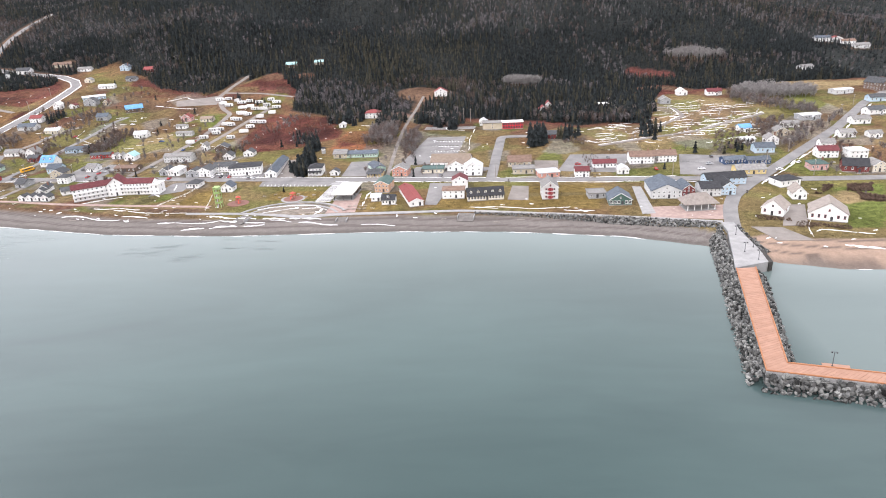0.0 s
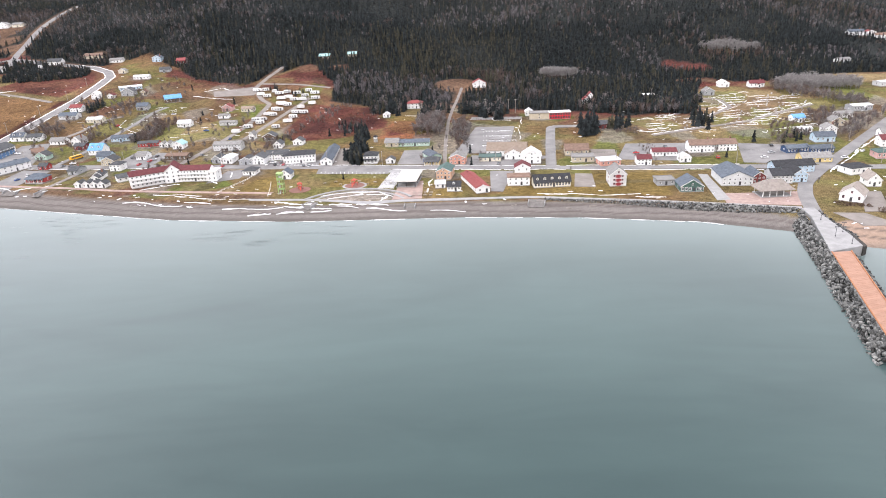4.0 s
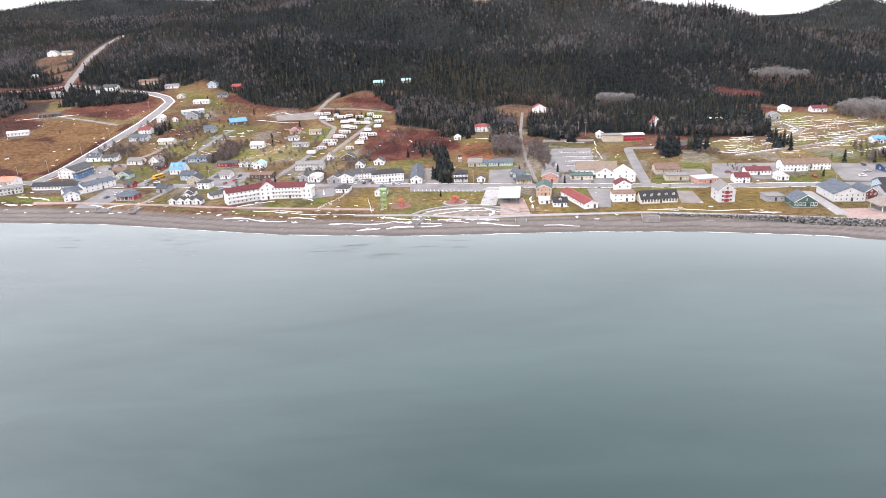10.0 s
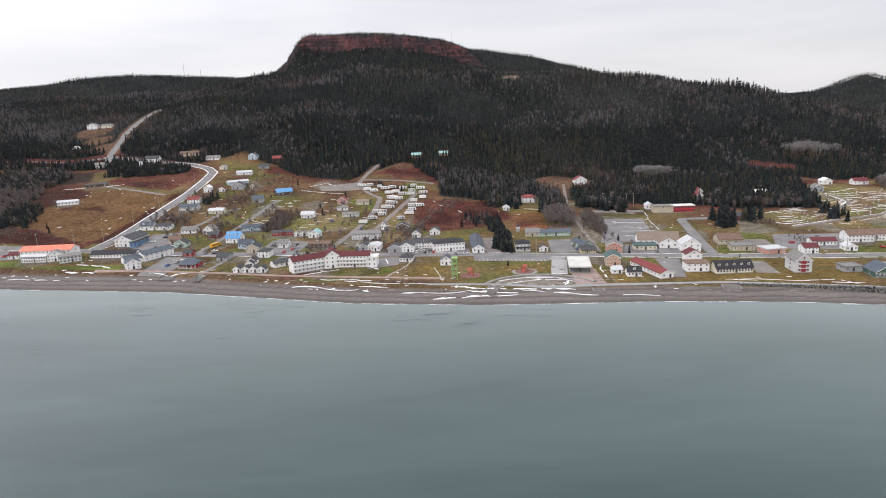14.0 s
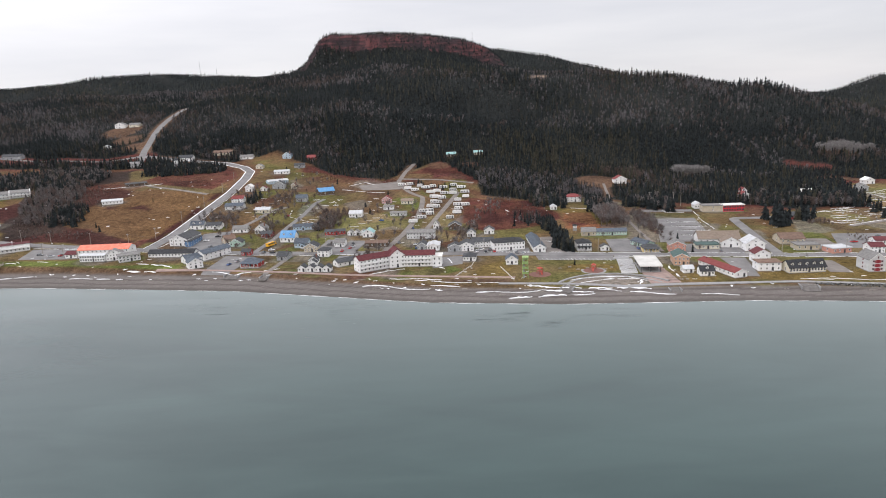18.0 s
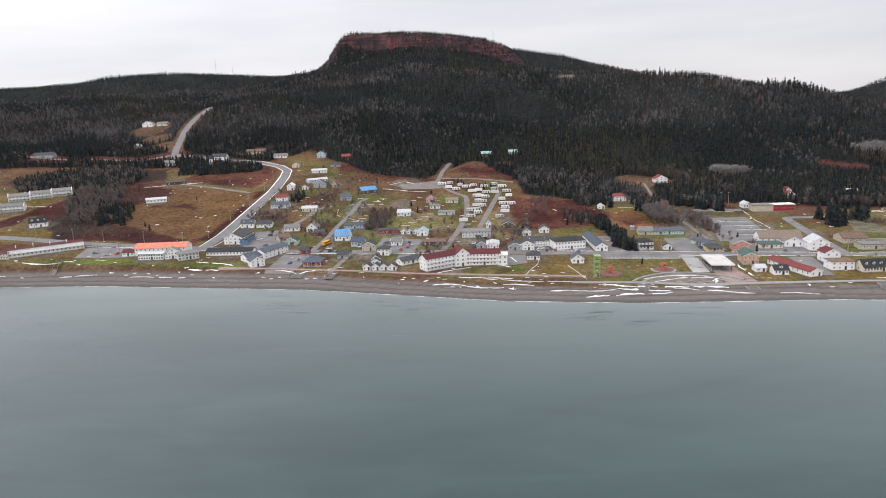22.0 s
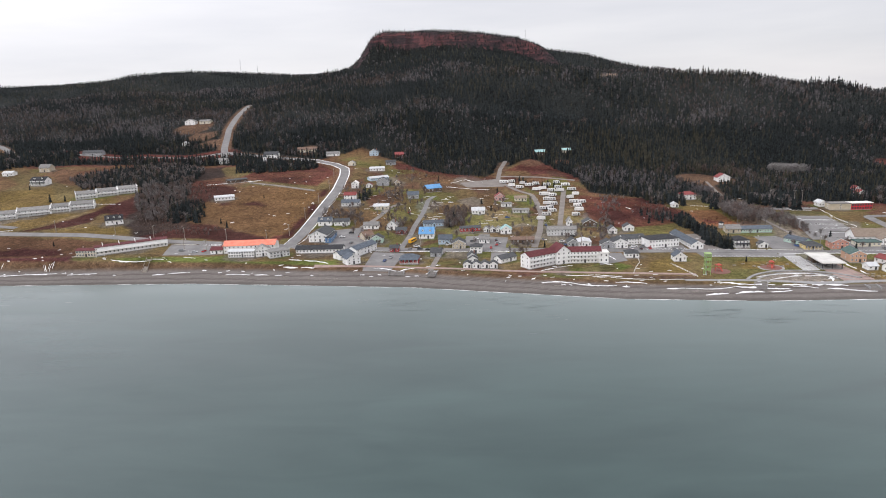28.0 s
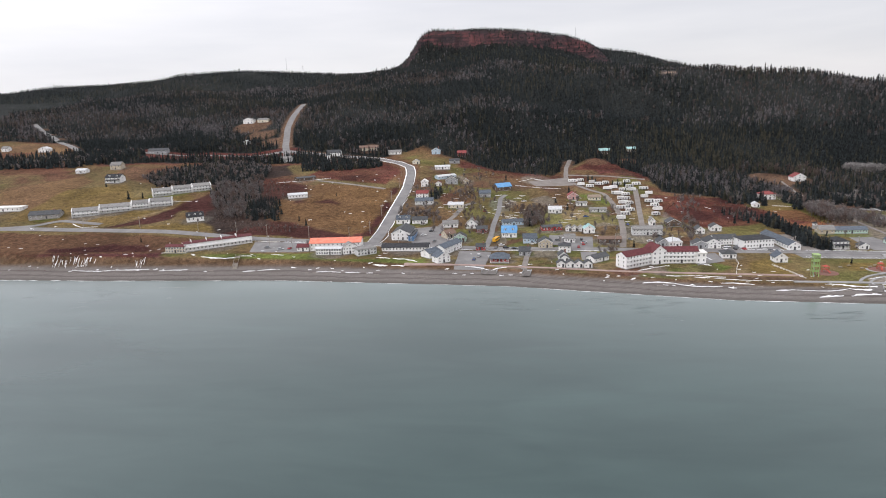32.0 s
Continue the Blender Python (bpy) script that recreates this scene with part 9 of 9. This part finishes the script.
grove("brown garden bushes behind the shops", 3.0, 1.0, 1.5, 3, (103, 168), (113, 170), (104, 121), (96, 120))
grove("leafless garden trees among the houses", 5.0, 1.0, 3, 6, (276, 175), (294, 189), (269, 140), (258, 135))
grove("leafless trees beside the gravel track", 4.0, 1.0, 5, 9, (-33, 242), (-20, 250), (-16, 191), (-26, 189))
grove("brown leafless bushes in the gardens", 5.0, 1.0, 3, 6, (-314, 282), (-306, 299), (-266, 223), (-279, 219))
grove("leafless garden trees on the slope", 6.0, 1.0, 3, 6, (-360, 329), (-325, 315), (-310, 290), (-343, 296))
spruce(-456, 293, 3)
spruce(-687, 305, 5)
spruce(-642, 266, 8)
spruce(-630, 269, 6)
spruce(-571, 158, 4)
spruce(-469, 220, 5)
spruce(-460, 209, 6)
spruce(176, 159, 9)
spruce(175, 283, 10)
spruce(-94, 105, 4)
spruce(148, 128, 5)
spruce(-16, 99, 5)
spruce(-248, 262, 6)
spruce(-241, 327, 7)
spruce(-256, 287, 5)
spruce(-300, 374, 6)
spruce(-213, 150, 5)
spruce(-126, 215, 7)
spruce(-104, 209, 10)
bare_tree(173, 170, 5)
bare_tree(-64, 176, 6)
bare_tree(-240, 198, 7)
bare_tree(-272, 261, 5)
bare_tree(146, 141, 6)
bare_tree(48, 110, 4)
bare_tree(-280, 206, 8)
bare_tree(-257, 287, 5)
spruce(-367, 424, 5)
bare_tree(-34, 198, 6)
bare_tree(179, 72, 4)
bare_tree(239, 65, 4)

# ---- caravans and cars ----
caravan(-188, 344, -4, 7.8)
caravan(-196, 307, 3, 6.6)
caravan(-197, 289, 178, 8.6)
caravan(-197, 272, 6, 7.2)
caravan(-202, 248, -8, 7.8)
caravan(-167, 329, 175, 6.6)
caravan(-173, 295, -4, 8.6)
caravan(-172, 279, 3, 7.2)
caravan(-173, 264, 178, 7.8)
caravan(-178, 246, 6, 6.6)
caravan(-233, 374, -8, 8.6)
caravan(-226, 362, 175, 7.2)
caravan(-218, 356, -4, 7.8)
caravan(-201, 369, 3, 6.6)
caravan(-202, 349, 178, 8.6)
caravan(-180, 356, 6, 7.2)
caravan(-190, 365, -8, 7.8)
caravan(-214, 371, 175, 6.6)
caravan(-197, 329, -4, 8.6)
caravan(-189, 324, 3, 7.2)
caravan(-180, 344, 178, 7.8)
caravan(-225, 376, 6, 6.6)
caravan(-208, 365, -8, 8.6)
caravan(-208, 234, 175, 7.2)
caravan(-192, 305, -4, 7.8)
caravan(-192, 287, 3, 6.6)
caravan(-195, 327, 178, 8.6)
caravan(-196, 261, 6, 7.2)
caravan(-202, 270, -8, 7.8)
caravan(-174, 314, 175, 6.6)
caravan(-168, 348, -4, 8.6)
caravan(-166, 294, 3, 7.2)
caravan(-196, 353, 178, 7.8)
caravan(-180, 372, 6, 6.6)
caravan(-172, 364, -8, 8.6)
car(-281, 163, 0, "white")
car(-207, 240, 88, "red")
car(19, 118, 12, "red")
car(-133, 151, 95, "blue")
car(-138, 148, -10, "black")
car(-146, 149, 80, "grey")
car(-152, 149, 0, "white")
car(-349, 187, 88, "red")
car(-195, 156, 12, "silver")
car(-198, 157, 95, "blue")
car(-70, 144, -10, "black")
car(-68, 143, 80, "grey")
car(170, 124, 0, "white")
car(143, 129, 88, "red")
car(210, 97, 12, "silver")
car(-46, 144, 95, "blue")
car(9, 147, -10, "black")
car(-352, 168, 80, "grey")
car(-341, 174, 0, "white")
car(-250, 152, 88, "red")
car(-245, 164, 12, "silver")
car(-206, 215, 95, "blue")
car(-190, 180, -10, "black")
car(4, 132, 80, "grey")
car(215, 117, 0, "white")
car(-454, 148, 88, "red")
car(-460, 146, 12, "silver")
car(145, 98, 95, "blue")
car(-294, 150, -10, "black")
car(-307, 153, 80, "grey")
car(-263, 170, 4, "grey")
car(-260, 177, 6, "white")
car(-246, 160, 90, "red")
car(-246, 172, 92, "black")
car(-318, 131, 80, "silver")
car(-321, 123, 84, "blue")
car(-303, 159, 10, "white")
car(-300, 152, 5, "black")
car(-155, 144, 94, "white")
car(-149, 143, 92, "black")
car(-143, 143, 92, "red")
car(-128, 138, 96, "grey")
car(-124, 137, 95, "silver")
car(-186, 143, 88, "red")
car(-199, 166, 3, "white")
car(-212, 172, 85, "grey")
car(-20, 150, 20, "silver")
car(2, 150, 12, "white")
car(96, 148, 4, "red")
car(118, 160, 95, "grey")
car(178, 134, 10, "silver")
car(184, 150, 85, "black")
car(232, 130, 50, "white")
car(262, 165, 52, "grey")
car(205, 70, 30, "blue")
car(-362, 185, 4, "white")
car(-357, 196, 10, "black")
car(-471, 150, 4, "grey")
car(-340, 250, 15, "silver")
car(-318, 255, 80, "red")
car(-235, 240, 5, "blue")
car(-284, 290, 20, "white")

# ---- scrub ----
scrub("leafless russet scrub covering the rough ground", 2.2, 0.4, 1.1, SCRUB, (-579, 348), (-522, 359), (-504, 330), (-521, 294), (-500, 224), (-512, 209), (-555, 280))
scrub("leafless russet scrub covering the rough ground", 2.2, 0.4, 1.1, SCRUB, (-472, 176), (-419, 152), (-415, 243), (-408, 237), (-407, 142), (-468, 166))
scrub("leafless russet scrub covering the rough ground", 2.2, 0.4, 1.1, SCRUB, (-493, 439), (-435, 437), (-410, 394), (-417, 337), (-509, 371))
scrub("leafless russet scrub covering the rough ground", 2.2, 0.4, 1.1, SCRUB, (-354, 454), (-306, 420), (-227, 401), (-251, 379), (-304, 379), (-348, 407))
scrub("leafless russet scrub covering the rough ground", 2.2, 0.4, 1.1, SCRUB, (-227, 401), (-164, 383), (-150, 400), (-150, 488), (-190, 486), (-223, 428))
scrub("leafless russet scrub covering the rough ground", 2.2, 0.4, 1.1, SCRUB, (-164, 326), (-111, 313), (-91, 276), (-82, 244), (-112, 215), (-150, 199), (-167, 228), (-181, 248))
scrub("leafless brown scrub covering the rough ground", 2.2, 0.4, 1.1, BROWN_SCRUB, (-87, 256), (-54, 255), (-43, 206), (-63, 202), (-84, 209))
scrub("leafless russet scrub covering the rough ground", 2.2, 0.4, 1.1, SCRUB, (-88, 242), (-51, 240), (-44, 220), (-79, 218))
scrub("leafless russet scrub covering the rough ground", 2.2, 0.4, 1.1, SCRUB, (-19, 260), (23, 268), (28, 280), (-18, 278))
scrub("leafless brown scrub covering the rough ground", 2.0, 0.3, 0.8, BROWN_SCRUB, (-742, 181), (-578, 169), (-539, 138), (-537, 125), (-703, 135))
scrub("leafless russet scrub covering the steep bank", 1.3, 0.3, 0.8, SCRUB, (-720, 140), (-545, 132), (-540, 119), (-720, 120))
scrub("leafless russet scrub covering the rough ground", 2.2, 0.4, 1.1, SCRUB, (-510, 212), (-473, 217), (-456, 192), (-498, 195))
scrub("leafless russet scrub covering the rough ground", 2.2, 0.4, 1.1, SCRUB, (-760, 528), (-578, 505), (-565, 467), (-713, 455))
scrub("leafless russet scrub covering the rough ground", 2.2, 0.4, 1.1, SCRUB, (-1097, 618), (-974, 621), (-947, 559), (-1046, 557))
scrub("leafless russet scrub covering the rough ground", 2.2, 0.4, 1.1, SCRUB, (181, 438), (240, 435), (226, 384), (202, 376))
scrub("leafless brown scrub covering the rough ground", 2.2, 0.4, 1.1, BROWN_SCRUB, (-742, 416), (-692, 395), (-652, 326), (-684, 339))
scrub("leafless brown scrub covering the rough ground", 2.2, 0.4, 1.1, BROWN_SCRUB, (-697, 244), (-709, 297), (-696, 282), (-689, 236))
scrub("leafless russet scrub covering the rough ground", 2.2, 0.4, 1.1, SCRUB, (196, 459), (234, 455), (251, 414), (238, 372), (174, 367))
scrub("leafless russet scrub covering the rough ground", 2.2, 0.4, 1.1, SCRUB, (196, 492), (246, 494), (238, 468), (196, 470))
scrub("leafless russet scrub covering the rough ground", 2.2, 0.4, 1.1, SCRUB, (-337, 418), (-300, 432), (-282, 396), (-317, 384))
scrub("clipped brown hedge beside the barns", 1.2, 1.0, 1.5, BROWN_SCRUB, (172, 40), (187, 32), (185, 27), (171, 33))
scrub("clipped brown hedge beside the barns", 1.2, 1.0, 1.5, BROWN_SCRUB, (187, 29), (209, 20), (206, 14), (185, 22))
scrub("rounded brown bushes on the lawn", 1.1, 1.3, 2.2, BROWN_SCRUB, (240, 87), (254, 86), (246, 73), (234, 74))
scrub("rounded brown bushes on the lawn", 1.1, 1.3, 2.2, BROWN_SCRUB, (238, 70), (251, 63), (245, 52), (234, 59))
scrub("rounded brown bushes on the lawn", 1.1, 1.3, 2.2, BROWN_SCRUB, (220, 83), (231, 86), (227, 74), (216, 71))


# ---- painted bays, driftwood, small fittings ----
def bay_lines(label, a, b, n, depth, turn):
    """White lines of parking bays from a to b, one part each under one thing."""
    ob = new("parking_bays")
    for k in range(n + 1):
        x, y = a[0] + (b[0] - a[0]) * k / n, a[1] + (b[1] - a[1]) * k / n
        z = float(land(x, y)) + 0.24
        piece("bay_line", box_data(-0.09, 0.09, -depth / 2, depth / 2, 0, 0.012), PAINT_LINE, ob, m=pose(x, y, z, 0, 0, turn))
    tagged(ob, label, "road marking")


bay_lines("white painted bay lines on the seaside car park", (-112, 121.5), (-70, 116.5), 16, 5.0, 8)
bay_lines("white painted bay lines in the motel car park", (-150, 143.5), (-120, 141), 12, 5.0, 4)
for k in range(4):
    bay_lines("white painted bay lines in the arena car park", (-6, 180 + 14 * k), (18, 178 + 14 * k), 10, 4.6, 4)


def drift_log(x, y, turn, ln):
    ob = thing("driftwood_log", x, y, turn)
    m = pose(0, 0, 0.16, 0, 90, 0)
    piece("trunk", cone_data(0.22, 0.14, 0, ln, 8), POLE_WOOD, ob, m=m)
    piece("stub", cone_data(0.08, 0.05, 0, 0.6, 6), POLE_WOOD, ob, m=pose(ln * 0.4, 0, 0.2, 40, 0, 0))
    tagged(ob, "weathered grey driftwood log on the shingle", "log", "driftwood")


log_rng = random.Random(3)
for _ in range(26):
    lx = log_rng.uniform(-560, 120)
    drift_log(lx, float(shore_y(lx)) + log_rng.uniform(11, 19), log_rng.uniform(-25, 25), log_rng.uniform(2.5, 6))


def picnic_table(x, y, turn):
    ob = thing("picnic_table", x, y, turn)
    piece("tabletop", box_data(-0.9, 0.9, -0.4, 0.4, 0.72, 0.77), POLE_WOOD, ob)
    for s in (-1, 1):
        piece("bench_seat", box_data(-0.9, 0.9, s * 0.75 - 0.13, s * 0.75 + 0.13, 0.42, 0.46), POLE_WOOD, ob)
        piece("leg", joined(box_data(s * 0.65 - 0.04, s * 0.65 + 0.04, -0.8, 0.8, 0.36, 0.42), box_data(s * 0.65 - 0.04, s * 0.65 + 0.04, -0.35, -0.25, -0.1, 0.72), box_data(s * 0.65 - 0.04, s * 0.65 + 0.04, 0.25, 0.35, -0.1, 0.72)), POLE_WOOD, ob)
    tagged(ob, "weathered wooden picnic table on the lawn", "table", "picnic tables")


for k in range(9):
    picnic_table(-104 + 5.2 * k + (k % 2), 97 + 3.5 * math.sin(k * 2.1), 20 * math.sin(k))
for k in range(8):
    picnic_table(-46 + (k % 4) * 3.2, 68 + (k // 4) * 5, 6)

# ---- cemetery ----
GRAVE = surface("grave_stone", (0.22, 0.22, 0.225), (0.52, 0.52, 0.52), 0.6, 0.8, spread=0.5)
grave_rng = random.Random(17)
grave_meshes = [mesh_of("gravestone", *joined(box_data(-0.55, 0.55, -0.28, 0.28, -0.6, 0.22), box_data(-0.42, 0.42, -0.11, 0.11, 0.22, 0.7 + 0.25 * k), box_data(-0.30, 0.30, -0.11, 0.11, 0.7 + 0.25 * k, 0.85 + 0.25 * k)), GRAVE) for k in range(3)]
for row in range(15):
    for col_ in range(12):
        gx, gy = 122 + 10.5 * col_ + 3.2 * row + grave_rng.uniform(-2.5, 2.5), 206 + 7.6 * row + 1.5 * col_ + grave_rng.uniform(-1, 1)
        if grave_rng.random() < 0.25 or gy > 352 or not 108 < gx < 272 or gy > 500 - 0.8 * gx + 60:
            continue
        stone = new("gravestone", grave_meshes[grave_rng.randrange(3)])
        stone.matrix_basis = pose(gx, gy, float(land(gx, gy)), 0, 0, grave_rng.uniform(-12, 4))
        tagged(stone, "grey granite gravestone on a low plinth in the grass", "gravestone", "gravestones in the cemetery")

# ---- masts on the ridge ----


def radio_mast(x, y, h):
    ob = thing("radio_mast", x, y, 0)
    for k in range(3):
        a = 2.0944 * k
        piece("leg", box_data(0.5 * math.cos(a) - 0.09, 0.5 * math.cos(a) + 0.09, 0.5 * math.sin(a) - 0.09, 0.5 * math.sin(a) + 0.09, -2, h), METAL, ob)
    for k in range(int(h / 3)):
        piece("brace", box_data(-0.5, 0.5, -0.5, 0.5, 3 * k + 1.0, 3 * k + 1.12), METAL, ob)
    piece("antenna", box_data(-0.05, 0.05, -0.05, 0.05, h, h + 3), METAL, ob)
    tagged(ob, "slim grey lattice radio mast above the forest", "mast")


radio_mast(-835, 1330, 34)
radio_mast(-794, 1330, 21)
radio_mast(-165, 1040, 23)
